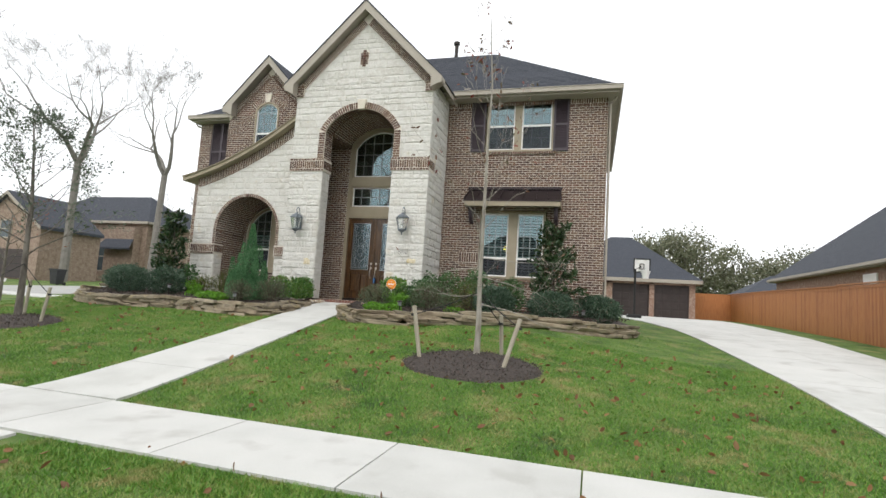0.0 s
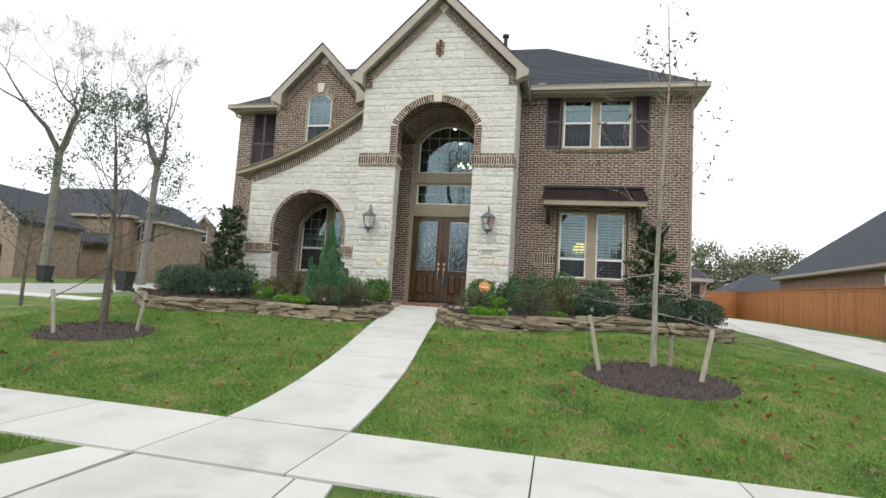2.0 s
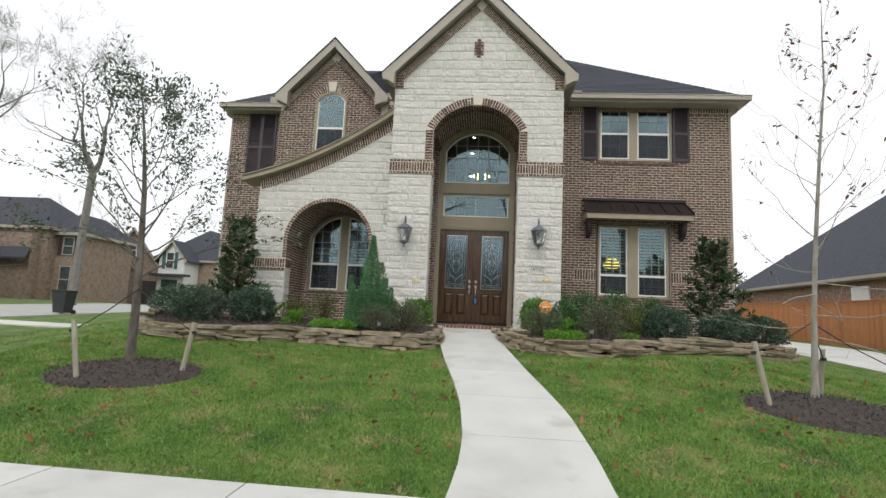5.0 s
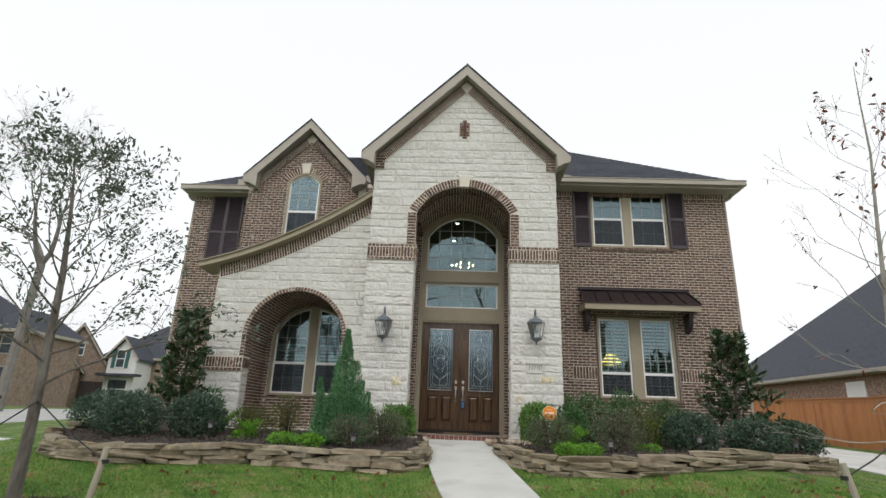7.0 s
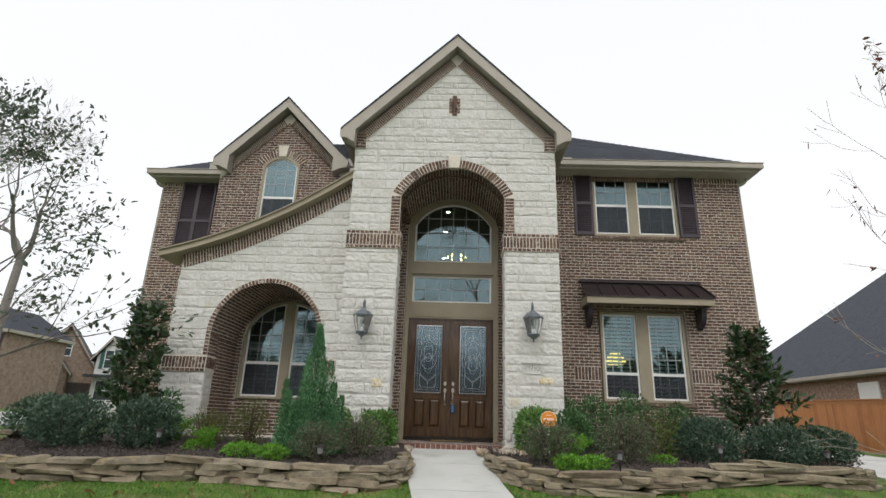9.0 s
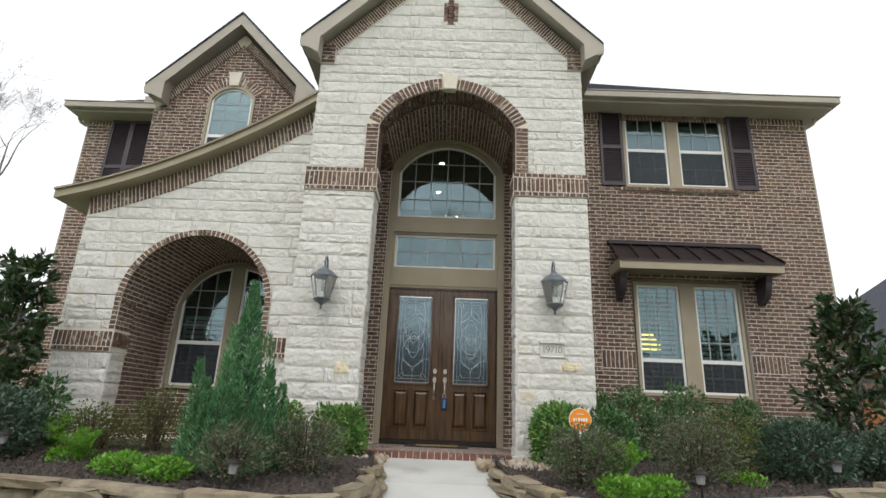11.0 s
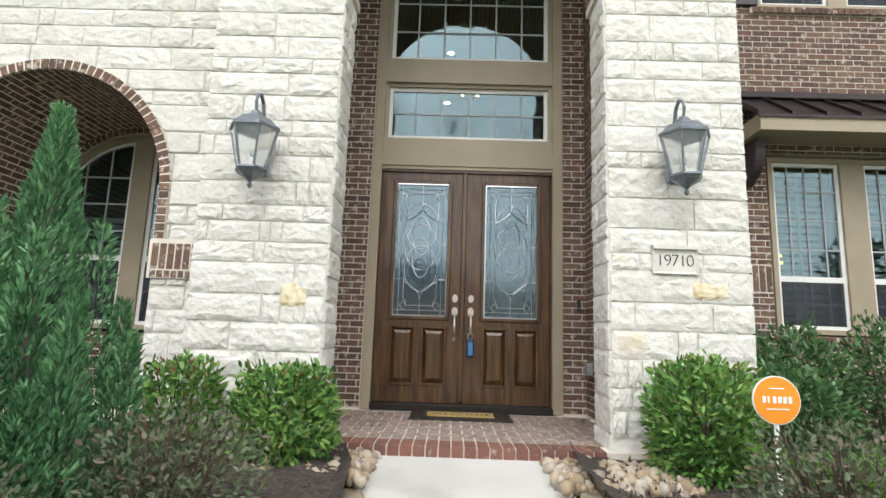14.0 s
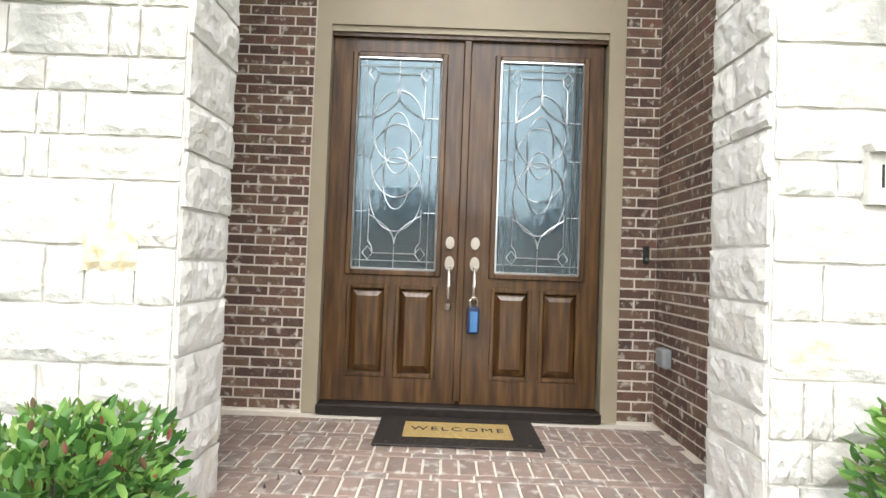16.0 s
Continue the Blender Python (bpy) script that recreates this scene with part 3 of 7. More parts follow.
# returns of the piers
ret_w = {}
for key, xs, sign in (("a", IN_L, 1), ("b", IN_R, -1), ("c", P_R, 1), ("d", P_L, -1)):
    depth = 0.42 if key in "ab" else 0.42
    far_top = 4.88 if key in "ab" else 7.4
    w, c = courses(A + 0.0, A + depth + (1.2 if key == "c" else 0), 1.0, far_top, HEIGHTS, 0.4, 0.009, (), None, 1.0, rs)
    m = Matrix.Translation((xs, 0, 0)) @ Matrix.Rotation(radians(90 * sign), 4, "Z") if sign > 0 else Matrix.Translation((xs, 0, 0)) @ Matrix.Rotation(radians(-90), 4, "Z") @ Matrix.Diagonal((-1, 1, 1, 1))
    set_stones(w, entry_wall, m, 0.02)
# brick bands on the piers, ring, legs and rake
for a, b in ((P_L - 0.03, IN_L + 0.04), (IN_R - 0.04, P_R + 0.03)):
    body = part("band", boxes((a, b, A - 0.035, A + 0.44, 4.88, 5.25)), MORTAR, house, "brown soldier-course brick band")
    rows = stack(a, b, 4.95, 5.18, 0.0677, True) + stack(a, b, 4.88, 4.95, 0.07, False) + stack(a, b, 5.18, 5.25, 0.07, False)
    rows = [r for r in rows if r[3] - r[2] > 0.1] + [(a + (b - a) * k / 12 + 0.007, a + (b - a) * (k + 1) / 12 - 0.007, z, z + 0.055) for z in (4.887, 5.19) for k in range(12)]
    lay("brickwork", rows, front(A - 0.035), 0.005, BRICK, body)
    inner = IN_L + 0.04 if a < XC else IN_R - 0.04
    lay("brickwork", stack(A - 0.035, A + 0.44, 4.95, 5.18, 0.0677, True), (facing_right if a < XC else facing_left)(inner), 0.01, BRICK, body)
    if a > XC:
        lay("brickwork", stack(A - 0.035, A + 0.44, 4.95, 5.18, 0.0677, True), facing_right(b), 0.01, BRICK, body)
surround = part("arch_surround", boxes((IN_L - 0.19, IN_L + 0.004, A - 0.03, A + 0.1, 5.25, entry_spring + 0.12)), MORTAR, house, "brown brick arch surround")
part("arch_leg", boxes((IN_R - 0.004, IN_R + 0.19, A - 0.03, A + 0.1, 5.25, entry_spring + 0.12)), MORTAR, surround)
lay("brickwork", stack(IN_L - 0.19, IN_L, 5.25, entry_spring, 0.0677, False) + stack(IN_R, IN_R + 0.19, 5.25, entry_spring, 0.0677, False), front(A - 0.03), 0.006, BRICK, surround)
arch_ring("arch_brick", (IN_L + IN_R) / 2, (IN_R - IN_L) / 2, entry_spring, entry_rise, 0.19, front(A - 0.03), 0.006, BRICK, surround, 0.07, 0.11)
arch_ring("arch_mortar", (IN_L + IN_R) / 2, (IN_R - IN_L) / 2 - 0.003, entry_spring, entry_rise, 0.2, front(A - 0.03), 0.003, MORTAR, surround, 0.08)
arch_ring("arch_mortar", (IN_L + IN_R) / 2, (IN_R - IN_L) / 2 - 0.003, entry_spring, entry_rise, 0.2, front(A - 0.0), 0.03, MORTAR, surround, 0.08)
key = bmesh.new()
prism(key, [(XC - 0.1, 6.66), (XC + 0.1, 6.66), (XC + 0.14, 6.95), (XC - 0.14, 6.95)], A - 0.075, A + 0.05)
bmesh.ops.bevel(key, geom=key.edges[:], offset=0.012, segments=1, affect="EDGES")
part("keystone", key, CAST, house, "cream cast-stone keystone")
# rake of bricks under the gable
rake = []
n = 62
for side in (-1, 1):
    for k in range(n):
        s0, s1 = 0.02 + k * 2.06 / n, 0.02 + (k + 1) * 2.06 / n
        f = lambda s, o: (XC + side * s, GABLE(XC + s) - o)
        g = 0.006
        q = [f(s0 + g, 0), (XC + side * (s0 + g - 0.14), GABLE(XC + s0 + g) - 0.17), (XC + side * (s1 - g - 0.14), GABLE(XC + s1 - g) - 0.17), f(s1 - g, 0)]
        if (s0 - 0.14) > 0:
            rake.append(q if side < 0 else q[::-1])
rake_bed = bmesh.new()
prism(rake_bed, [(XC - 2.09, GABLE(XC - 2.09) - 0.32), (XC, 9.52 - 0.32), (XC + 2.09, GABLE(XC + 2.09) - 0.32), (XC + 2.09, GABLE(XC + 2.09)), (XC, 9.52), (XC - 2.09, GABLE(XC - 2.09))], A - 0.03, A)
rake_bed = part("rake_band", rake_bed, MORTAR, house, "brown brick rake band under the gable")
lay("brickwork", rake, front(A - 0.03), 0.006, BRICK, rake_bed)
for a, b in ((P_L - 0.02, P_L + 0.22), (P_R - 0.22, P_R + 0.02)):
    cor = part("corbel", boxes((a, b, A - 0.045, A, 7.1, 7.45)), MORTAR, house)
    lay("brickwork", stack(a, b, 7.1, 7.45, 0.0677, False), front(A - 0.045), 0.006, BRICK, cor)
# small brick cross in the gable
cx = XC - 0.03
cross = part("cross", boxes((cx - 0.06, cx + 0.06, A - 0.03, A, 7.93, 8.43), (cx - 0.125, cx + 0.125, A - 0.03, A, 7.99, 8.36)), MORTAR, house, "small brown brick cross set in the stone gable")
lay("brickwork", [(cx - 0.125 + 0.083 * i + 0.006, cx - 0.125 + 0.083 * (i + 1) - 0.006, 7.99 + 0.074 * k + 0.006, 7.99 + 0.074 * (k + 1) - 0.006) for i in range(3) for k in range(5)] + [(cx - 0.05, cx + 0.05, 7.935, 7.985), (cx - 0.05, cx + 0.05, 8.365, 8.425)], front(A - 0.03), 0.006, BRICK, cross)

# wing: sweeping curved parapet over a round arch
SWOOP = lambda x: 4.63 + 0.245 * (x + 12.2) + 0.062 * (x + 12.2) ** 2
W_L, W_R = -11.83, -8.36
ax, ar = -9.94, 1.06
wing_top = lambda x: 3.12 + math.sqrt(max(0.0, ar * ar - (x - ax) ** 2))
wing_cut = lambda x: 3.12 + math.sqrt(max(0.0, (ar + 0.06) ** 2 - (x - ax) ** 2))
wing_open = (ax - ar, ax + ar, 0.9, wing_cut)
wing_wall = wall_body("wall", W_L, W_R, 0.7, SWOOP, [wing_open], B, B + 0.36, STONE_JOINT, house)
ring_w = lambda x: 3.12 + math.sqrt(max(0.0, (ar + 0.085) ** 2 - (x - ax) ** 2))
over_ring = (ax - ar - 0.085, ax + ar + 0.085, 0.5, ring_w)
w, c = courses(W_L, W_R, 2.71, 6.4, HEIGHTS, 0.4, 0.009, [over_ring], lambda x: SWOOP(x) - 0.285, 1.0, rs)
set_stones(w, wing_wall, Matrix.Translation((0, B, 0)))
lay("cut_stone", c, front(B), 0.018, STONE, wing_wall, 0.012)
for a, b in ((W_L - 0.02, ax - ar), (ax + ar, W_R)):
    w, c = courses(a, b, 1.0, 2.39, HEIGHTS, 0.4, 0.009, (), None, 1.0, rs)
    set_stones(w, wing_wall, Matrix.Translation((0, B, 0)))
    body = part("band", boxes((a - 0.02, b + 0.01, B - 0.035, B + 0.38, 2.39, 2.71)), MORTAR, house, "brown soldier-course brick band")
    lay("brickwork", stack(a, b, 2.46, 2.68, 0.0677, True) + [(a + (b - a) * k / 9 + 0.007, a + (b - a) * (k + 1) / 9 - 0.007, 2.397, 2.452) for k in range(9)], front(B - 0.035), 0.005, BRICK, body)
    lay("brickwork", stack(B - 0.035, B + 0.38, 2.46, 2.68, 0.0677, True), (facing_right if a < ax - 1 else facing_left)(b + 0.01 if a < ax - 1 else a - 0.02), 0.01, BRICK, body)
m_left = Matrix.Translation((W_L, 0, 0)) @ Matrix.Rotation(radians(-90), 4, "Z") @ Matrix.Diagonal((-1, 1, 1, 1))
w, c = courses(B, L, 1.0, 4.3, HEIGHTS, 0.4, 0.009, (), None, 1.0, rs)
set_stones(w, wing_wall, m_left, 0.02)
jamb = Matrix.Translation((ax - ar, 0, 0)) @ Matrix.Rotation(radians(90), 4, "Z")
w, c = courses(B, B + 0.36, 1.0, 2.39, HEIGHTS, 0.4, 0.009, (), None, 1.0, rs)
set_stones(w, wing_wall, jamb, 0.02)
ring_body = part("arch_surround", boxes((ax - ar - 0.085, ax - ar + 0.002, B - 0.03, B + 0.1, 2.71, 3.12)), MORTAR, house, "round brick arch of the porch alcove")
part("arch_leg", boxes((ax + ar - 0.002, ax + ar + 0.085, B - 0.03, B + 0.1, 2.71, 3.12)), MORTAR, ring_body)
lay("brickwork", stack(ax - ar - 0.085, ax - ar, 2.71, 3.12, 0.0677, False) + stack(ax + ar, ax + ar + 0.085, 2.71, 3.12, 0.0677, False), front(B - 0.03), 0.006, BRICK, ring_body)
arch_ring("arch_brick", ax, ar, 3.12, ar - 0.0001, 0.085, front(B - 0.03), 0.006, BRICK, ring_body, 0.07)
arch_ring("arch_mortar", ax, ar - 0.002, 3.12, ar - 0.0001, 0.09, front(B), 0.033, MORTAR, ring_body, 0.08)
# brick soffit of the round arch: a vault of courses back to the wall
vault_bed = bmesh.new()
rows = [[vault_bed.verts.new((ax + math.cos(math.pi * k / 32) * (ar - 0.002), y, 3.12 + math.sin(math.pi * k / 32) * (ar - 0.002))) for k in range(33)] for y in (B + 0.02, C)]
for k in range(32):
    vault_bed.faces.new((rows[0][k], rows[0][k + 1], rows[1][k + 1], rows[1][k]))
vault_bed = part("vault", vault_bed, MORTAR, house, "brown brick barrel vault of the porch alcove")
for xa, xb in ((ax - ar - 0.05, ax - ar + 0.0025), (ax + ar - 0.0025, ax + ar + 0.05)):
    part("arch_lining", boxes((xa, xb, B + 0.001, B + 0.4, 2.71, 3.125)), MORTAR, ring_body)
for xa, xb in ((IN_L - 0.05, IN_L + 0.0025), (IN_R - 0.0025, IN_R + 0.05)):
    part("arch_lining", boxes((xa, xb, A + 0.001, A + 0.421, 5.25, 6.02)), MORTAR, surround)
side = part("wall", boxes((ax - ar - 0.3, ax - ar, B + 0.36, C, 0.9, 3.14)), MORTAR, house, "brown brick alcove wall")
lay("brickwork", sum(courses(B + 0.36, C, 1.0, 3.12, BRICK_H, BRICK_L, JOINT), []), facing_right(ax - ar), 0.005, BRICK, side)

def soffit_bricks(xc, half, spring, rise, y0, y1, parent):
    """Courses of bricks on the underside of a segmental arch."""
    r = (half * half + rise * rise) / (2 * rise)
    cz = spring + rise - r
    full = math.atan2(half, r - rise)
    n = round(2 * full * r / 0.0677)
    v, f = [], []
    for k in range(n):
        y = y0 - (0.1 if k % 2 else 0)
        while y < y1:
            a, b = max(y, y0) + 0.007, min(y + 0.2, y1) - 0.007
            y += 0.2
            if b - a < 0.03:
                continue
            a0, a1 = -full + 2 * full * k / n + 0.0075 / r, -full + 2 * full * (k + 1) / n - 0.0075 / r
            i = len(v)
            for rr in (r + 0.01, r - 0.005):
                v += [(xc + math.sin(a0) * rr, a, cz + math.cos(a0) * rr), (xc + math.sin(a1) * rr, a, cz + math.cos(a1) * rr), (xc + math.sin(a1) * rr, b, cz + math.cos(a1) * rr), (xc + math.sin(a0) * rr, b, cz + math.cos(a0) * rr)]
            f += [(i + 4, i + 5, i + 6, i + 7)] + [(i + q, i + (q + 1) % 4, i + 4 + (q + 1) % 4, i + 4 + q) for q in range(4)]
    part("brickwork", raw_mesh("brickwork", v, f), BRICK, parent)["kind"] = "stuff"


soffit_bricks((IN_L + IN_R) / 2, (IN_R - IN_L) / 2, entry_spring, entry_rise, A, A + 0.42, surround)
soffit_bricks(ax, ar, 3.12, ar - 0.0001, B - 0.02, C, vault_bed)
for fx, xx in ((facing_right, IN_L), (facing_left, IN_R)):
    lay("brickwork", sum(courses(A, A + 0.42, 5.25, 6.02, BRICK_H, BRICK_L, JOINT), []), fx(xx), 0.006, BRICK, surround)
for fx, xx in ((facing_right, ax - ar), (facing_left, ax + ar)):
    lay("brickwork", sum(courses(B - 0.02, B + 0.38, 2.71, 3.14, BRICK_H, BRICK_L, JOINT), []), fx(xx), 0.006, BRICK, ring_body)

# curved trim board on the parapet
trim = bmesh.new()
xs = np.linspace(-12.22, -8.36, 28)
for y0, y1, lo, hi in ((B - 0.26, B + 0.5, 0.0, 0.12), (B - 0.3, B + 0.5, 0.12, 0.145)):
    prev = None
    for x in xs:
        z = SWOOP(x)
        r4 = [trim.verts.new(p) for p in ((x, y0, z + lo), (x, y1, z + lo), (x, y1, z + hi), (x, y0, z + hi))]
        if prev:
            for k in range(4):
                trim.faces.new((prev[k], prev[(k + 1) % 4], r4[(k + 1) % 4], r4[k]))
        else:
            trim.faces.new(r4)
        prev = r4
    trim.faces.new(prev)
bmesh.ops.recalc_face_normals(trim, faces=trim.faces)
part("parapet_trim", trim, TRIM, house, "tan curved trim board sweeping up the parapet")
cap = bmesh.new()
prev = None
for x in xs:
    r2 = [cap.verts.new((x, B - 0.3, SWOOP(x) + 0.15)), cap.verts.new((x, C + 0.8, SWOOP(x) + 0.45))]
    if prev:
        cap.faces.new((prev[0], r2[0], r2[1], prev[1]))
    prev = r2
part("parapet_roof", cap, SHINGLE, house, "dark shingles behind the curved parapet")
swoop_rows = []
n = 62
for k in range(n):
    x0, x1 = W_L + (W_R - W_L) * k / n + 0.008, W_L + (W_R - W_L) * (k + 1) / n - 0.008
    t = -0.3 * (0.36 + 0.1 * (x0 - W_L) / 3.5)
    swoop_rows.append([(x0 - t * 0.5, SWOOP(x0) - 0.27), (x1 - t * 0.5, SWOOP(x1) - 0.27), (x1, SWOOP(x1)), (x0, SWOOP(x0))])
bed = bmesh.new()
prev = None
for x in xs[3:]:
    r2 = [bed.verts.new((x, B - 0.022, SWOOP(x) - 0.285)), bed.verts.new((x, B - 0.022, SWOOP(x)))]
    if prev:
        bed.faces.new((prev[0], r2[0], r2[1], prev[1]))
    prev = r2
bed = part("parapet_band", bed, MORTAR, house, "brown brick band following the curved parapet")
lay("brickwork", swoop_rows, front(B - 0.022), 0.004, BRICK, bed)

# main brick front with the door, the alcove window and the right-hand windows
DOOR_L, DOOR_R, DOOR_Z, DOOR_T = -7.22, -5.36, 1.31, 3.80
arch_t = arc_top(XC, 1.05, 6.05, 0.68)
door_open = (-7.33, -5.24, 1.0, arch_t)
alc_half = 0.97
alc_x = -9.92
alc_top = lambda x: 3.22 + math.sqrt(max(0.0, alc_half ** 2 - (x - alc_x) ** 2)) * 0.94
alc_open = (alc_x - alc_half, alc_x + alc_half, 1.93, alc_top)
flat = lambda z: (lambda x: z)
low_open = (-3.03, -1.11, 2.1, flat(4.1))
up_open = (-3.03, -1.0, 5.83, flat(7.42))
main_wall = wall_body("wall", -12.0, 0.45, 0.5, lambda x: 7.45 if x > -9.2 else 4.5, [door_open, alc_open, low_open, up_open], C, C + 0.2, MORTAR, house, extra=[XC, -9.2])
lay("brickwork", sum(courses(-4.2, 0.45, 0.95, 7.22, BRICK_H, BRICK_L, JOINT, [(-3.03, -1.11, 2.1, flat(4.1)), up_open, (-3.6, -3.03, 2.55, flat(2.86)), (-1.11, -0.5, 2.55, flat(2.86))]), []), front(C), 0.005, BRICK, main_wall)
lay("brickwork", stack(-4.2, 0.45, 7.22, 7.43, 0.0677, True) + stack(-3.6, -3.03, 2.56, 2.85, 0.0677, True) + stack(-1.11, -0.5, 2.56, 2.85, 0.0677, True), front(C), 0.006, BRICK, main_wall)
ringed = arc_top(XC, 1.15, 6.05, 0.80)
lay("brickwork", sum(courses(-8.9, -5.0, 1.25, 7.35, BRICK_H, BRICK_L, JOINT, [(-7.34, -5.24, 1.0, ringed)]), []), front(C), 0.005, BRICK, main_wall)
arch_ring("arch_brick", XC, 1.05, 6.05, 0.68, 0.1, front(C), 0.014, BRICK, main_wall, 0.07)
alc_ring = lambda x: 3.22 + math.sqrt(max(0.0, (alc_half + 0.1) ** 2 - (x - alc_x) ** 2)) * 0.96
lay("brickwork", sum(courses(-11.1, -8.9, 1.0, 4.3, BRICK_H, BRICK_L, JOINT, [(alc_x - alc_half, alc_x + alc_half, 1.93, flat(3.25)), (alc_x - alc_half - 0.09, alc_x + alc_half + 0.09, 3.22, alc_ring)]), []), front(C), 0.005, BRICK, main_wall)
arch_ring("arch_brick", alc_x, alc_half, 3.22, alc_half * 0.94, 0.1, front(C), 0.014, BRICK, main_wall, 0.07)
right_side = part("wall", boxes((0.25, 0.44, C + 0.2, 23, 0.5, 7.45)), MORTAR, house, "brown brick side wall")
lay("brickwork", sum(courses(C, 23, 0.95, 7.43, BRICK_H, BRICK_L, JOINT), []), facing_right(0.45), 0.005, BRICK, right_side)
# porch recess: side wall, ceiling over the alcove, back of the arch
recess = part("wall", boxes((-5.0, -4.22, A + 0.42, C, 0.9, 7.45)), MORTAR, house, "brown brick side wall of the porch")
rw, rc = courses(A + 0.42, C, 1.25, 7.4, BRICK_H, BRICK_L, JOINT)
near = [r for r in rw if r[3] < 3.4]
lay("brickwork", [r for r in rw if r[3] >= 3.4] + rc, facing_left(-5.0), 0.005, BRICK, recess)
part("porch_ceiling", boxes((-8.4, -4.2, A + 0.42, C, 6.72, 7.2)), BRICK, house, "brown brick porch ceiling")
part("porch_ceiling", boxes((-5.28, -5.0, A + 0.42, C, 6.02, 6.72)), BRICK, house)
part("porch_ceiling", boxes((-8.3, -7.31, A + 0.42, C, 6.02, 6.72)), BRICK, house)
soffit_bricks((IN_L + IN_R) / 2, (IN_R - IN_L) / 2 - 0.002, entry_spring, entry_rise, A + 0.42, C - 0.02, recess)
bed_v = bmesh.new()
xs_v = np.linspace(IN_L, IN_R, 25)
rows_v = [[bed_v.verts.new((x, y, entry_top(x) - 0.001)) for x in xs_v] for y in (A + 0.42, C)]
for k in range(24):
    bed_v.faces.new((rows_v[0][k], rows_v[0][k + 1], rows_v[1][k + 1], rows_v[1][k]))
part("vault", bed_v, MORTAR, house, "brown brick vault over the front door")
part("wall", boxes((-8.45, -8.3, A + 0.42, C, 3.0, 7.45)), MORTAR, house, "brown brick porch side wall")
part("alcove_ceiling", boxes((-12.0, -8.36, B + 0.36, C, 4.25, 4.4)), MORTAR, house)
lay("brickwork", sum(courses(A + 0.42, C, 3.0, 7.0, BRICK_H, BRICK_L, JOINT), []), facing_right(-8.3), 0.005, BRICK, house)

# windows of the main front
window(-2.99, -1.15, 2.14, 4.06, C, 2.72, 4, 4, house, lights=[(-2.99, -2.2), (-1.94, -1.15)], lower_rows=2)
window(-2.99, -1.04, 5.86, 7.38, C, 6.63, 3, 2, house, lights=[(-2.99, -2.16), (-1.95, -1.04)], lower_rows=2)
window(alc_x - alc_half + 0.03, alc_x + alc_half - 0.03, 1.96, 4.1, C, 2.72, 3, 4, house, top=lambda x: alc_top(x) - 0.03, lights=[(alc_x - alc_half + 0.03, -10.01), (-9.8, alc_x + alc_half - 0.03)], lower_rows=2)
for x0, x1 in ((-3.03, -1.11),):
    sill = bmesh.new()
    box(sill, x0 - 0.02, x1 + 0.02, C - 0.05, C + 0.05, 2.05, 2.12, 0.01)
    part("sill", sill, BRICK, house, "brick window sill")
rows = [(x + 0.004, x + 0.064, 5.76, 5.83) for x in np.arange(-3.08, -1.0, 0.069)]
sill = part("sill", boxes((-3.1, -0.98, C - 0.03, C + 0.02, 5.76, 5.825)), MORTAR, house, "brick rowlock sill")
lay("brickwork", rows, front(C - 0.03), 0.015, BRICK, sill)


def shutter(x0, x1, z0, z1, y, parent):
    """Louvred shutter in three panels."""
    f = part("shutter", boxes((x0, x0 + 0.05, y - 0.05, y - 0.01, z0, z1), (x1 - 0.05, x1, y - 0.05, y - 0.01, z0, z1), *((x0 + 0.05, x1 - 0.05, y - 0.05, y - 0.01, z - 0.035, z + 0.035) for z in (z0 + 0.035, (z0 + z1) / 2, z1 - 0.035)), (x0 + 0.05, x1 - 0.05, y - 0.02, y - 0.01, z0 + 0.07, z1 - 0.07)), SHUTTER, parent, "dark plum louvred shutter")
    v, fc = [], []
    for a, b in ((z0 + 0.07, (z0 + z1) / 2 - 0.035), ((z0 + z1) / 2 + 0.035, z1 - 0.07)):
        n = int((b - a) / 0.045)
        for k in range(n):
            z = a + (b - a) * (k + 0.5) / n
            i = len(v)
            v += [(x0 + 0.05, y - 0.044, z - 0.018), (x1 - 0.05, y - 0.044, z - 0.018), (x1 - 0.05, y - 0.022, z + 0.02), (x0 + 0.05, y - 0.022, z + 0.02), (x0 + 0.05, y - 0.038, z - 0.022), (x1 - 0.05, y - 0.038, z - 0.022), (x1 - 0.05, y - 0.02, z + 0.012), (x0 + 0.05, y - 0.02, z + 0.012)]
            fc += [(i, i + 1, i + 2, i + 3), (i + 4, i + 7, i + 6, i + 5), (i, i + 4, i + 5, i + 1)]
    part("louvre", raw_mesh("louvre", v, fc), SHUTTER, f)


shutter(-3.45, -3.02, 5.85, 7.42, C, house)
shutter(-1.03, -0.6, 5.84, 7.40, C, house)
shutter(-13.32, -12.89, 5.2, 7.32, L, house)
shutter(-12.892, -12.44, 5.2, 7.32, L, house)

# left brick wall and the small brick gable
left_wall = part("wall", boxes((-13.84, -11.9, L, L + 0.2, 0.4, 7.4), (-13.84, -13.64, L + 0.2, 23, 0.4, 7.4)), MORTAR, house, "brown brick side wall")
lay("brickwork", sum(courses(-13.84, -11.95, 0.9, 7.2, BRICK_H, BRICK_L, JOINT), []), front(L), 0.005, BRICK, left_wall)
lay("brickwork", stack(-13.84, -12.0, 7.2, 7.39, 0.0677, True), front(L), 0.006, BRICK, left_wall)
GX = -10.49
LG = lambda x: 8.9 - abs(x - GX) * 1.02
gw_open = (-11.0, -10.08, 5.0, arc_top(-10.54, 0.46, 7.45, 0.26))
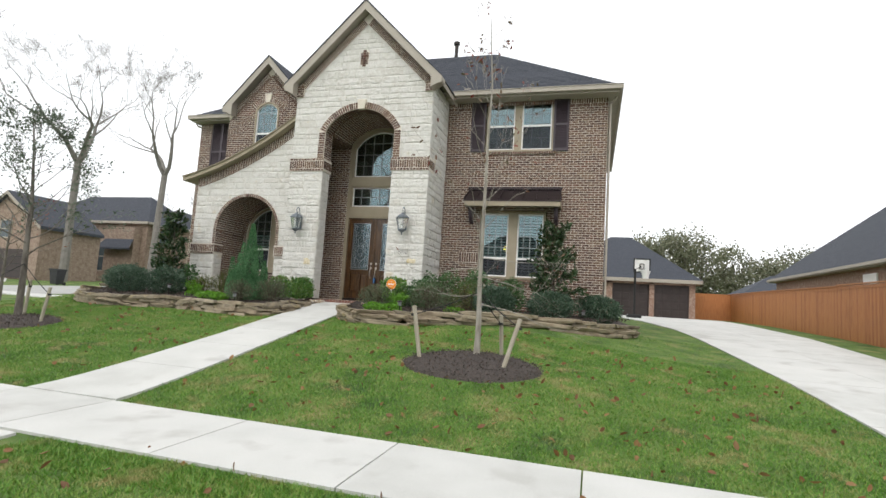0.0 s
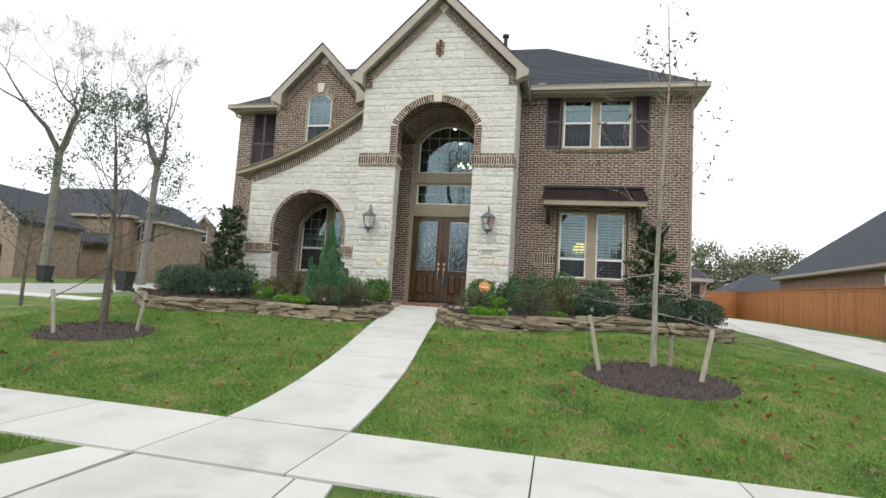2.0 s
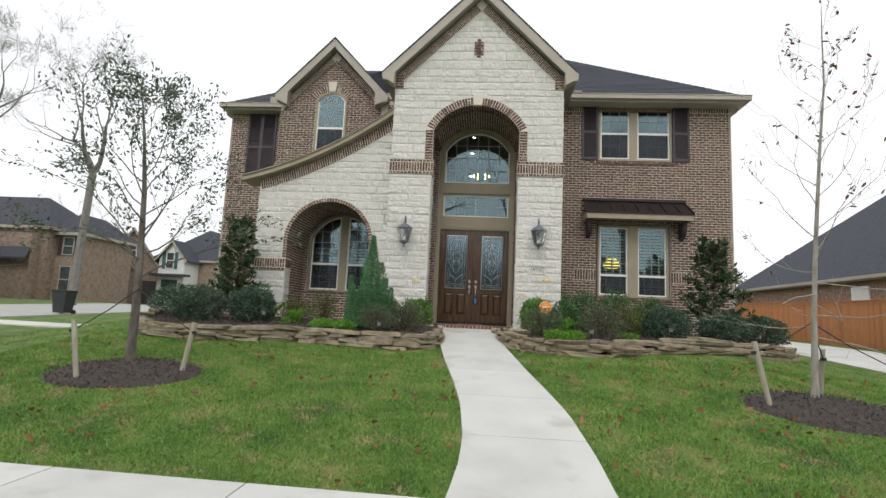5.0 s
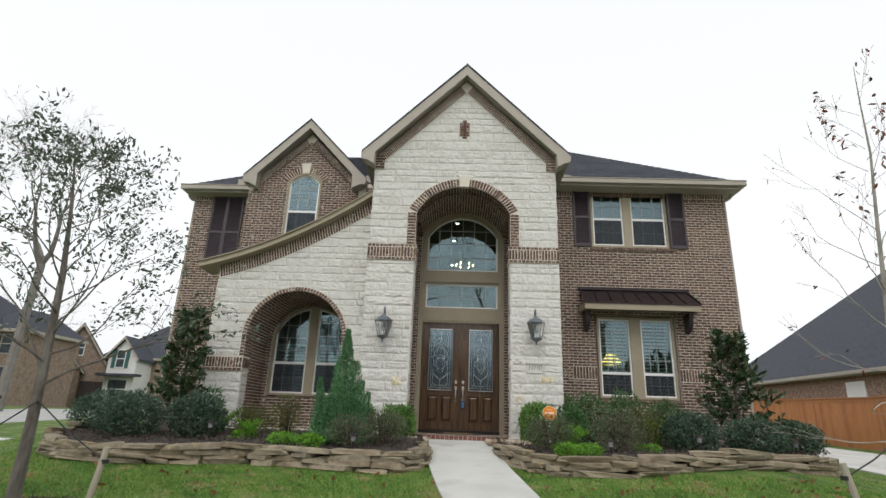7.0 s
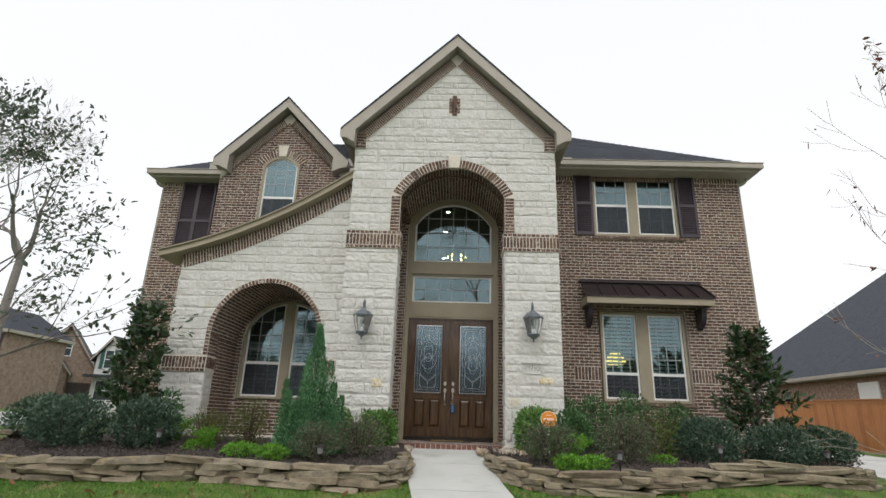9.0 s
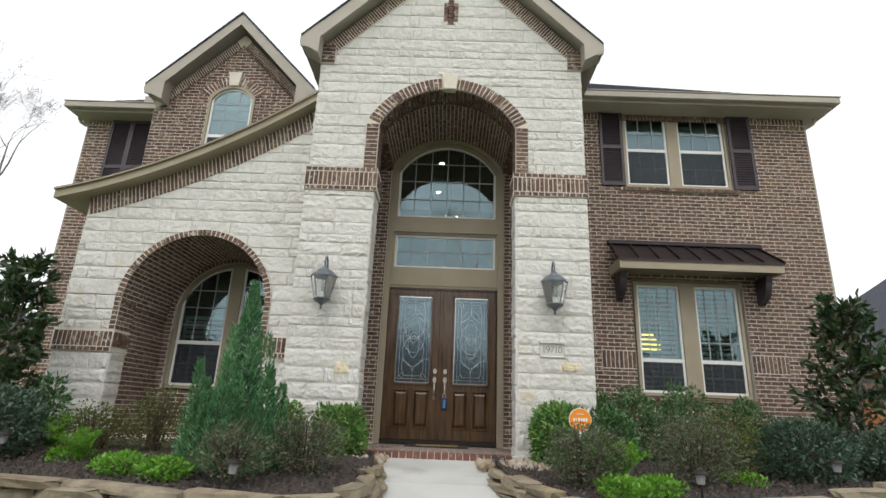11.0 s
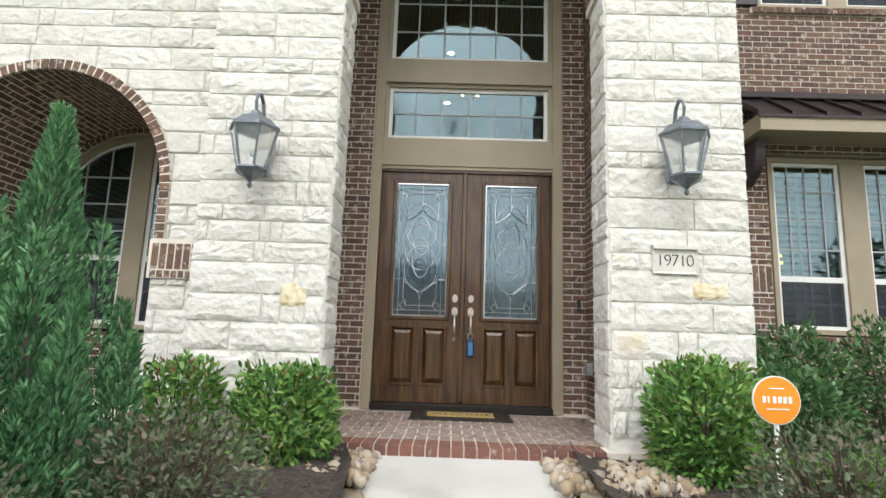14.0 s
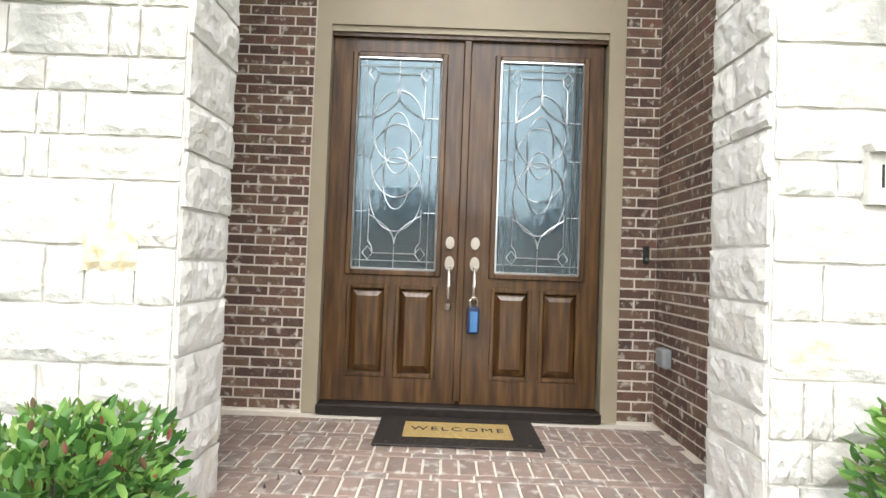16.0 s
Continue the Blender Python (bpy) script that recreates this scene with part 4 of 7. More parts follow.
gable_wall = wall_body("wall", -12.02, -9.08, 4.4, LG, [gw_open], C - 0.012, C + 0.19, MORTAR, house, extra=[GX])
gtop = arc_top(-10.54, 0.5, 7.45, 0.44)
w, c = courses(-12.02, -9.08, 4.4, 8.9, BRICK_H, BRICK_L, JOINT, [(-11.0, -10.08, 4.0, arc_top(-10.54, 0.46, 7.45, 0.26))], lambda x: LG(x) - 0.24)
lay("brickwork", w + c, front(C - 0.012), 0.005, BRICK, gable_wall)
arch_ring("arch_brick", -10.54, 0.46, 7.45, 0.26, 0.2, front(C - 0.012), 0.017, BRICK, gable_wall, 0.07, 0.1)
arch_ring("arch_mortar", -10.54, 0.46, 7.45, 0.26, 0.2, front(C - 0.012), 0.013, MORTAR, gable_wall, 0.09)
key = bmesh.new()
prism(key, [(-10.63, 7.7), (-10.45, 7.7), (-10.41, 8.0), (-10.67, 8.0)], C - 0.06, C)
part("keystone", key, CAST, house, "cream cast-stone keystone")
rake = []
n = 44
for side_ in (-1, 1):
    for k in range(n):
        s0, s1 = 0.02 + k * 1.45 / n + 0.006, 0.02 + (k + 1) * 1.45 / n - 0.006
        q = [(GX + side_ * s0, LG(GX + s0)), (GX + side_ * (s0 - 0.13), LG(GX + s0) - 0.18), (GX + side_ * (s1 - 0.13), LG(GX + s1) - 0.18), (GX + side_ * s1, LG(GX + s1))]
        if s0 > 0.14:
            rake.append(q if side_ < 0 else q[::-1])
rake_bed = bmesh.new()
prism(rake_bed, [(-12.02, LG(-12.02) - 0.21), (GX, 8.9 - 0.21), (-9.08, LG(-9.08) - 0.21), (-9.08, LG(-9.08)), (GX, 8.9), (-12.02, LG(-12.02))], C - 0.024, C - 0.012)
rake_bed = part("rake_band", rake_bed, MORTAR, house, "brown brick rake band under the small gable")
lay("brickwork", rake, front(C - 0.024), 0.005, BRICK, rake_bed)
part("wall", boxes((-12.02, -11.82, C + 0.19, L + 0.1, 4.6, 7.5)), BRICK, house, "brown brick return")
window(-10.99, -10.09, 5.0, 7.7, C - 0.06, 6.62, 3, 3, house, top=arc_top(-10.54, 0.45, 7.45, 0.255), lower_rows=3)

# roofs
def gable_roof(xc, half, eave, ridge, y0, y1, thick, parent, board):
    """Two slopes with barge boards, soffits and boxed eave ends."""
    r = bmesh.new()
    d = thick
    prism(r, [(xc - half, eave), (xc, ridge), (xc + half, eave), (xc + half, eave + 0.03), (xc, ridge + 0.045), (xc - half, eave + 0.03)], y0 - 0.02, y1)
    part("roof", r, SHINGLE, parent, "dark charcoal shingle gable roof")
    f = bmesh.new()
    prism(f, [(xc - half, eave - 0.17), (xc - half + 0.1, eave - 0.2), (xc, ridge - d), (xc + half - 0.1, eave - 0.2), (xc + half, eave - 0.17), (xc + half, eave - 0.002), (xc, ridge - 0.002), (xc - half, eave - 0.002)], y0, y0 + 0.04)
    part("barge_board", f, FASCIA, parent, board)
    s = bmesh.new()
    prism(s, [(xc - half + 0.02, eave - 0.16), (xc, ridge - d + 0.03), (xc + half - 0.02, eave - 0.16), (xc + half - 0.02, eave - 0.02), (xc, ridge - 0.02), (xc - half + 0.02, eave - 0.02)], y0 + 0.04, y1)
    part("soffit", s, FASCIA, parent, "taupe painted soffit")


gable_roof(XC, 2.40, 7.40, 9.79, A - 0.3, 19.0, 0.27, house, "taupe barge board on the steep gable")
gable_roof(GX, 1.62, 7.50, 9.19, C - 0.3, 20.0, 0.25, house, "taupe barge board on the small gable")
for cx_, half_, eave_, wide_, y_, back_ in ((XC, 2.40, 7.40, 0.30, A - 0.3, A + 0.02), (GX, 1.62, 7.50, 0.36, C - 0.3, C)):
    for sg in (-1, 1):
        bm = bmesh.new()
        o = cx_ + sg * (half_ + 0.01)
        i = cx_ + sg * (half_ - wide_)
        ring4 = [(o, eave_ - 0.12), (i, eave_ - 0.3), (i, eave_ + wide_ * 0.98), (o, eave_ + 0.0)]
        prism(bm, ring4 if sg < 0 else ring4[::-1], y_ - 0.005, back_)
        part("eave_return", bm, FASCIA, house, "boxed eave return")


def hip_roof(x0, x1, y0, y1, eave, pitch, parent, left=1.0):
    """A hipped roof of courses of shingles, with fascia, soffit and gutter."""
    d = (y1 - y0) / 2
    z = eave + d * pitch
    ym = (y0 + y1) / 2
    bm = bmesh.new()
    v = [bm.verts.new(p) for p in ((x0, y0, eave), (x1, y0, eave), (x1, y1, eave), (x0, y1, eave), (x0 + d * left, ym, z), (x1 - d, ym, z))]
    for f in ((0, 1, 5, 4), (1, 2, 5), (2, 3, 4, 5), (3, 0, 4)):
        bm.faces.new([v[i] for i in f])
    body = part("roof", bm, SHINGLE, parent, "dark charcoal shingle hipped roof")
    rows = []
    n = int(d / 0.13)
    verts, faces = [], []
    for k in range(n):
        s0, s1 = d * k / n, d * (k + 1) / n
        zz = lambda s: eave + s * pitch
        for quad in (((x0 + s0 * left, y0 + s0), (x1 - s0, y0 + s0), (x1 - s1, y0 + s1), (x0 + s1 * left, y0 + s1)), ((x1 - s0, y0 + s0), (x1 - s0, y1 - s0), (x1 - s1, y1 - s1), (x1 - s1, y0 + s1))):
            i = len(verts)
            verts += [(*quad[0], zz(s0) + 0.022), (*quad[1], zz(s0) + 0.022), (*quad[2], zz(s1) + 0.006), (*quad[3], zz(s1) + 0.006), (*quad[0], zz(s0)), (*quad[1], zz(s0))]
            faces += [(i, i + 1, i + 2, i + 3), (i + 4, i + 5, i + 1, i)]
    ob = part("shingle_course", raw_mesh("shingle_course", verts, faces), SHINGLE, body)
    ob["kind"] = "stuff"
    part("soffit", boxes((x0 + 0.04, x1 - 0.04, y0 + 0.03, y1 - 0.02, eave - 0.17, eave - 0.1)), FASCIA, parent, "tan painted soffit")
    part("gutter", boxes((x0 - 0.06, x1 + 0.06, y0 - 0.08, y0 + 0.015, eave - 0.12, eave - 0.005), (x1 - 0.03, x1 + 0.06, y0 + 0.018, y1, eave - 0.12, eave - 0.005), (x0 - 0.06, x0 + 0.03, y0 + 0.018, y1, eave - 0.12, eave - 0.005), (x0 - 0.075, x1 + 0.075, y0 - 0.095, y0 + 0.0, eave - 0.004, eave + 0.02), bevel=0.008), FASCIA, parent, "taupe metal gutter")
    return z, d


hip_roof(-8.5, 0.76, 14.55, 23.4, 7.52, 0.75, house, 0.0)
hip_roof(-14.03, -8.0, 15.4, 23.6, 7.48, 0.75, house)
for x, y, z, s in ((0.45, C, 7.2, 1), (-13.84, L, 7.2, -1)):
    bm = bmesh.new()
    tube(bm, [(x + s * 0.2, y - 0.04, z + 0.2), (x + s * 0.2, y - 0.04, z + 0.12), (x + s * 0.17, y - 0.02, z + 0.06), (x + s * 0.1, y + 0.02, z + 0.02), (x + s * 0.02, y + 0.06, z + 0.02)], 0.035, 10)
    tube(bm, [(x + s * 0.06, y + 0.1, z + 0.05), (x + s * 0.06, y + 0.1, 1.1)], 0.035, 8)
    part("downspout", bm, FASCIA, house, "taupe downspout elbow under the gutter")
bm = bmesh.new()
tube(bm, [(-5.2, 19, 10.5), (-5.2, 19, 11.35)], 0.07, 10)
tube(bm, [(-5.2, 19, 11.35), (-5.2, 19, 11.45)], 0.12, 10)
part("vent_pipe", bm, BRONZE, house, "dark roof vent pipe")
for x, y in ((-12.5, 15.6), (-3.6, 14.9), (-8.9, 15.2)):
    part("flashing", boxes((x - 0.1, x + 0.1, y - 0.1, y + 0.1, 7.55, 7.75)), FASCIA, house)

# metal awning over the lower window
awning = part("awning", raw_mesh("awning", [(-3.42, 14.4, 4.29), (-0.7, 14.4, 4.29), (-0.78, C - 0.02, 4.72), (-3.36, C - 0.02, 4.72), (-3.42, 14.4, 4.26), (-0.7, 14.4, 4.26), (-0.78, C, 4.69), (-3.36, C, 4.69)], [(0, 1, 2, 3), (4, 7, 6, 5), (0, 4, 5, 1), (1, 5, 6, 2), (3, 7, 4, 0)]), METAL_ROOF, house, "dark bronze standing-seam metal awning")
seams, sf = [], []
for k in range(9):
    f = k / 8
    x0, x1 = -3.42 + 2.72 * f, -3.36 + 2.58 * f
    i, seams, sf = 0, [], []
    for dx in (-0.012, 0.012):
        seams += [(x0 + dx, 14.395, 4.285), (x1 + dx, C - 0.02, 4.715), (x1 + dx, C - 0.02, 4.755), (x0 + dx, 14.395, 4.325)]
    sf += [(i, i + 1, i + 2, i + 3), (i + 7, i + 6, i + 5, i + 4), (i + 3, i + 2, i + 6, i + 7), (i, i + 3, i + 7, i + 4)]
    part("seam", raw_mesh("seam", seams, sf), METAL_ROOF, awning)

part("flashing", boxes((-3.42, -0.72, C - 0.09, C, 4.7, 4.78), bevel=0.01), METAL_ROOF, awning)
part("awning_fascia", boxes((-3.4, -0.72, 14.42, 14.46, 4.13, 4.27), (-3.4, -3.36, 14.46, C, 4.13, 4.3), (-0.76, -0.72, 14.46, C, 4.13, 4.3), (-3.36, -0.76, 14.46, C, 4.2, 4.24)), TRIM, awning, "tan painted fascia board")
for x in (-3.32, -0.9):
    br = bmesh.new()
    pts = [(14.62, 4.13), (14.98, 4.13), (14.98, 3.72), (14.93, 3.68)] + [(14.93 - 0.27 * math.sin(t), 3.72 + 0.33 * (1 - math.cos(t))) for t in np.linspace(0.2, 1.5, 8)]
    va = [[br.verts.new((xx, y, z)) for y, z in pts] for xx in (x, x + 0.1)]
    br.faces.new(va[0])
    br.faces.new(va[1][::-1])
    for i in range(len(pts)):
        j = (i + 1) % len(pts)
        br.faces.new((va[0][i], va[1][i], va[1][j], va[0][j]))
    bmesh.ops.recalc_face_normals(br, faces=br.faces)
    part("bracket", br, SHUTTER, awning, "dark curved wooden bracket")

# ---- rooms behind the glass ----
rooms = thing("rooms", "dim plastered rooms behind the windows", "interior", kind="structure")


# open-fronted shell whose darkened walls stand in for indoor shade
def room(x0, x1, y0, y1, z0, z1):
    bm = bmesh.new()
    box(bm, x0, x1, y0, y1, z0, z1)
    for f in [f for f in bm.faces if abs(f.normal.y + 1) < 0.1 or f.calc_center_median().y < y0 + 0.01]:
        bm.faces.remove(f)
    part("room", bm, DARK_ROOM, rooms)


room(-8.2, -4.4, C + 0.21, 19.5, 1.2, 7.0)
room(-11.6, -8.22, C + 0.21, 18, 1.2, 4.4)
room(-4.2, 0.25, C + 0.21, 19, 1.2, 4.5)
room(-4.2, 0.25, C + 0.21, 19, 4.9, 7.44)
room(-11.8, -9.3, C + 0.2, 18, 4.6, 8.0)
GLOW_WARM = glow_material("warm_lamp_glow", (1.0, 0.66, 0.25), 14.0)
GLOW_SPOT = glow_material("white_spot_glow", (1.0, 0.95, 0.85), 25.0)
GLOW_YELLOW = glow_material("yellow_lamp_glow", (1.0, 0.62, 0.08), 3.5)


def ceiling_light(x, y, z):
    t = thing("ceiling_light", "small round recessed ceiling light, switched on", "ceiling light", "lights in the entrance hall", (x, y, z))
    bm = bmesh.new()
    lathe(bm, [(0.05, 0.0), (0.06, 0.01)], (0, 0, 0), 14)
    part("bulb", bm, GLOW_SPOT, t, "glowing white lens")
    bm = bmesh.new()
    lathe(bm, [(0.06, 0.0), (0.085, 0.0), (0.085, 0.014), (0.06, 0.014)], (0, 0, 0), 14)
    part("ring", bm, SASH, t)


for x, y, z in ((-6.45, 16.6, 6.98), (-6.55, 18.2, 6.98), (-6.6, 19.0, 6.4)):
    ceiling_light(x, y, z)
ceiling_light(-2.4, 15.75, 7.42)
chandelier = thing("chandelier", "small lit chandelier with candle bulbs in the hall", "chandelier", at=(-6.2, 17.6, 5.95))
bm = bmesh.new()
tube(bm, [(0, 0, 0.2), (0, 0, 1.5)], 0.012, 6)
part("stem", bm, BRONZE, chandelier)
for k in range(6):
    a = k * math.pi / 3
    bm = bmesh.new()
    tube(bm, [(0, 0, 0.0), (0.12 * math.cos(a), 0.12 * math.sin(a), -0.08), (0.25 * math.cos(a), 0.25 * math.sin(a), 0.02)], 0.01, 6)
    arm = part("arm", bm, BRONZE, chandelier)
    bm = bmesh.new()
    lathe(bm, [(0.008, 0.02), (0.022, 0.05), (0.016, 0.09), (0.004, 0.12)], (0.25 * math.cos(a), 0.25 * math.sin(a), 0.0), 8)
    part("bulb", bm, GLOW_WARM, arm, "glowing candle bulb")
lamp = thing("pendant_lamp", "lit yellow glass pendant lamp in the front room", "pendant lamp", at=(-2.3, 16.4, 3.16))
bm = bmesh.new()
tube(bm, [(0, 0, 0.3), (0, 0, 1.35)], 0.012, 6)
part("rod", bm, BRONZE, lamp)
bm = bmesh.new()
lathe(bm, [(0.22, -0.1), (0.24, -0.02), (0.15, 0.12), (0.1, 0.2)], (0, 0, 0), 16)
part("shade", bm, GLOW_YELLOW, lamp, "glowing amber shade")


def louvres(x0, x1, z0, z1, y):
    """Plantation shutters behind a window."""
    t = thing("plantation_shutter", "white louvred plantation shutter standing behind the glass", "window shutter", "plantation shutters")
    part("frame", boxes((x0, x0 + 0.05, y, y + 0.03, z0, z1), (x1 - 0.05, x1, y, y + 0.03, z0, z1), (x0 + 0.05, x1 - 0.05, y, y + 0.03, z1 - 0.06, z1), (x0 + 0.05, x1 - 0.05, y, y + 0.03, z0, z0 + 0.06), ((x0 + x1) / 2 - 0.012, (x0 + x1) / 2 + 0.012, y - 0.03, y - 0.01, z0 + 0.06, z1 - 0.06)), BLIND, t)
    n = int((z1 - z0 - 0.12) / 0.082)
    blade = raw_mesh("louvre", [(x0 + 0.05, -0.022, -0.026), (x1 - 0.05, -0.022, -0.026), (x1 - 0.05, 0.022, 0.026), (x0 + 0.05, 0.022, 0.026), (x0 + 0.05, -0.018, -0.032), (x1 - 0.05, -0.018, -0.032), (x1 - 0.05, 0.026, 0.02), (x0 + 0.05, 0.026, 0.02)], [(0, 1, 2, 3), (7, 6, 5, 4), (0, 4, 5, 1), (2, 6, 7, 3)])
    blade.materials.append(BLIND)
    for k in range(n):
        ob = new("louvre", blade)
        ob.parent = t
        ob.location = (0, y + 0.015, z0 + 0.06 + (k + 0.5) * (z1 - z0 - 0.12) / n)


louvres(-2.95, -2.2, 2.2, 3.98, C + 0.24)
louvres(-1.94, -1.2, 2.2, 3.98, C + 0.24)
louvres(-10.8, -10.02, 2.05, 3.2, C + 0.24)
louvres(-9.79, -9.05, 2.05, 3.2, C + 0.24)

# ---- entrance: casing, transoms and double door ----
D = 15.04
casing = bmesh.new()
box(casing, -7.325, -7.225, C - 0.02, C + 0.15, 1.24, 6.06)
box(casing, -5.355, -5.245, C - 0.02, C + 0.15, 1.24, 6.06)
box(casing, -7.225, -5.355, C - 0.005, C + 0.15, 3.8, 4.13)
box(casing, -7.225, -5.355, C - 0.02, C + 0.0, 3.84, 4.0)
box(casing, -7.225, -5.355, C - 0.005, C + 0.15, 4.82, 5.08)
outer = [(x, arch_t(x)) for x in np.linspace(-7.325, -5.25, 25)]
inner = [(x, arc_top(XC, 0.93, 6.05, 0.55)(x)) for x in np.linspace(-7.225, -5.355, 25)]
for k in range(24):
    prism(casing, [inner[k], inner[k + 1], outer[k + 1], outer[k]], C - 0.02, C + 0.15)
part("door_casing", casing, TRIM, house, "tan painted casing round the door and transoms")
window(-7.235, -5.345, 4.12, 4.83, C, None, 6, 2, house)
window(-7.235, -5.345, 5.07, 6.6, C, None, 6, 4, house, top=arc_top(XC, 0.945, 6.05, 0.56))


def came(bm, pts, r=0.004):
    tube(bm, [(x, D - 0.012, z) for x, z in pts], r, 5, False)


def bow(x0, z0, x1, z1, bulge, n=9):
    """A curve between two points that bows sideways."""
    return [(x0 + (x1 - x0) * t + bulge * math.sin(math.pi * t), z0 + (z1 - z0) * t) for t in (k / n for k in range(n + 1))]


def door_leaf(x0, x1, gx0, gx1, hinge_left):
    """A stained door with a leaded light over two raised panels."""
    leaf = thing("door", "dark stained double-door leaf with leaded glass, shut", "front door", "front double door")
    z0, z1, g0, g1 = 1.315, 3.79, 2.2, 3.64
    mid = (gx0 + gx1) / 2
    bm = bmesh.new()
    for d in ((x0, gx0, D, D + 0.05, z0, z1), (gx1, x1, D, D + 0.05, z0, z1), (gx0, gx1, D, D + 0.05, g1, z1), (gx0, gx1, D, D + 0.05, 2.08, g0), (gx0, gx1, D, D + 0.05, z0, 1.5), (mid - 0.03, mid + 0.03, D, D + 0.05, 1.5, 2.08)):
        box(bm, *d)
    part("door_frame", bm, DOOR_WOOD, leaf, "dark mahogany stiles and rails")
    bm = bmesh.new()
    for a, b, c, d in ((gx0 - 0.04, gx1 + 0.04, g0 - 0.04, g1 + 0.04),):
        for q in ((a, a + 0.04, c, d), (b - 0.04, b, c, d), (a + 0.04, b - 0.04, c, c + 0.04), (a + 0.04, b - 0.04, d - 0.04, d)):
            box(bm, q[0], q[1], D - 0.02, D + 0.001, q[2], q[3], 0.008)
    part("moulding", bm, DOOR_WOOD, leaf)
    for a, b in ((gx0 - 0.02, mid - 0.025), (mid + 0.025, gx1 + 0.02)):
        bm = bmesh.new()
        for q in ((a, a + 0.03, 1.48, 2.1), (b - 0.03, b, 1.48, 2.1), (a + 0.03, b - 0.03, 1.48, 1.51), (a + 0.03, b - 0.03, 2.07, 2.1)):
            box(bm, q[0], q[1], D - 0.012, D + 0.002, q[2], q[3], 0.005)
        o, i = [(a + 0.03, 1.51), (b - 0.03, 1.51), (b - 0.03, 2.07), (a + 0.03, 2.07)], [(a + 0.07, 1.56), (b - 0.07, 1.56), (b - 0.07, 2.02), (a + 0.07, 2.02)]
        vo, vi = [bm.verts.new((x, D + 0.022, z)) for x, z in o], [bm.verts.new((x, D - 0.004, z)) for x, z in i]
        bm.faces.new(vi)
        for k in range(4):
            bm.faces.new((vo[k], vo[(k + 1) % 4], vi[(k + 1) % 4], vi[k]))
        part("panel", bm, DOOR_WOOD, leaf, "raised wooden panel")
    pane = part("pane", boxes((gx0, gx1, D + 0.0, D + 0.012, g0, g1)), LEADED, leaf, "bevelled textured leaded glass")
    pane.visible_shadow = False
    cm = bmesh.new()
    l, r, b, t = gx0 + 0.004, gx1 - 0.004, g0 + 0.004, g1 - 0.004
    for p, q in (((l, b), (r, b)), ((r, b), (r, t)), ((r, t), (l, t)), ((l, t), (l, b))):
        came(cm, [p, q], 0.008)
    li, ri, bi, ti = l + 0.055, r - 0.055, b + 0.055, t - 0.055
    for p, q in (((l, bi), (r, bi)), ((l, ti), (r, ti)), ((li, b), (li, t)), ((ri, b), (ri, t)), ((mid, b), (mid, bi + 0.1)), ((mid, t), (mid, ti - 0.14))):
        came(cm, [p, q], 0.003)
    l2, r2, b2, t2 = li + 0.05, ri - 0.05, bi + 0.05, ti - 0.05
    for sx in (-1, 1):
        e = l2 if sx < 0 else r2
        came(cm, [(e, b2 + 0.08), (e, b2 + 0.3)])
        came(cm, [(e, t2 - 0.08), (e, t2 - 0.3)])
        for zz, s in ((b2, 1), (t2, -1)):
            c0, c1 = e, zz
            dia = [(c0 - 0.035, c1), (c0, c1 + 0.045), (c0 + 0.035, c1), (c0, c1 - 0.045), (c0 - 0.035, c1)]
            came(cm, dia)
            came(cm, bow(e - sx * 0.03, zz + s * 0.0, e, zz + s * 0.08, -sx * 0.012))
        wdt = r2 - l2
        for zc, rx, rz in ((b2 + 0.40, 0.5, 0.25), (b2 + 0.63, 0.5, 0.25), (b2 + 0.86, 0.5, 0.25), (b2 + 0.51, 0.26, 0.21), (b2 + 0.75, 0.26, 0.21)):
            came(cm, [(mid + sx * rx * wdt * math.sin(math.pi * k / 14), zc - rz * math.cos(math.pi * k / 14)) for k in range(15)], 0.0032)
        came(cm, bow(mid, ti - 0.14, e, ti - 0.36, -sx * 0.07))
        came(cm, bow(e, b2 + 0.26, mid, b2 + 0.06, -sx * 0.05))
    came(cm, [(l2 + 0.03, b2), (r2 - 0.03, b2)])
    came(cm, [(l2 + 0.03, t2), (r2 - 0.03, t2)])
    for zz in (b2 + 0.28, b2 + 0.66, t2 - 0.3):
        came(cm, [(l, zz), (li + 0.03, zz)], 0.003)
        came(cm, [(r, zz), (ri - 0.03, zz)], 0.003)
    part("leading", cm, LEAD, leaf, "silvery curved leading in the glass")
    hx = x1 - 0.075 if hinge_left else x0 + 0.075
    bm = bmesh.new()
    for cz, rx, rz in ((2.395, 0.03, 0.042), (2.255, 0.032, 0.05)):
        ring = [(hx + rx * math.cos(a), cz + rz * math.sin(a)) for a in (2 * math.pi * k / 18 for k in range(18))]
        prism(bm, ring, D - 0.016, D + 0.001)
        ring = [(hx + rx * 0.55 * math.cos(a), cz + rz * 0.55 * math.sin(a)) for a in (2 * math.pi * k / 14 for k in range(14))]
        prism(bm, ring, D - 0.034, D - 0.014)
    part("deadbolt", bm, NICKEL, leaf, "satin nickel deadbolt")
    bm = bmesh.new()
    tube(bm, [(hx, D - 0.02, 2.235), (hx, D - 0.055, 2.185), (hx, D - 0.065, 2.105), (hx, D - 0.055, 2.025), (hx, D - 0.012, 1.98)], [0.009, 0.012, 0.015, 0.012, 0.009], 8)
    lathe(bm, [(0.004, 0), (0.022, 0.004), (0.024, 0.05), (0.004, 0.055)], (hx, D - 0.006, 1.94), 12)
    part("handle", bm, NICKEL, leaf, "satin nickel pull handle")
    return leaf


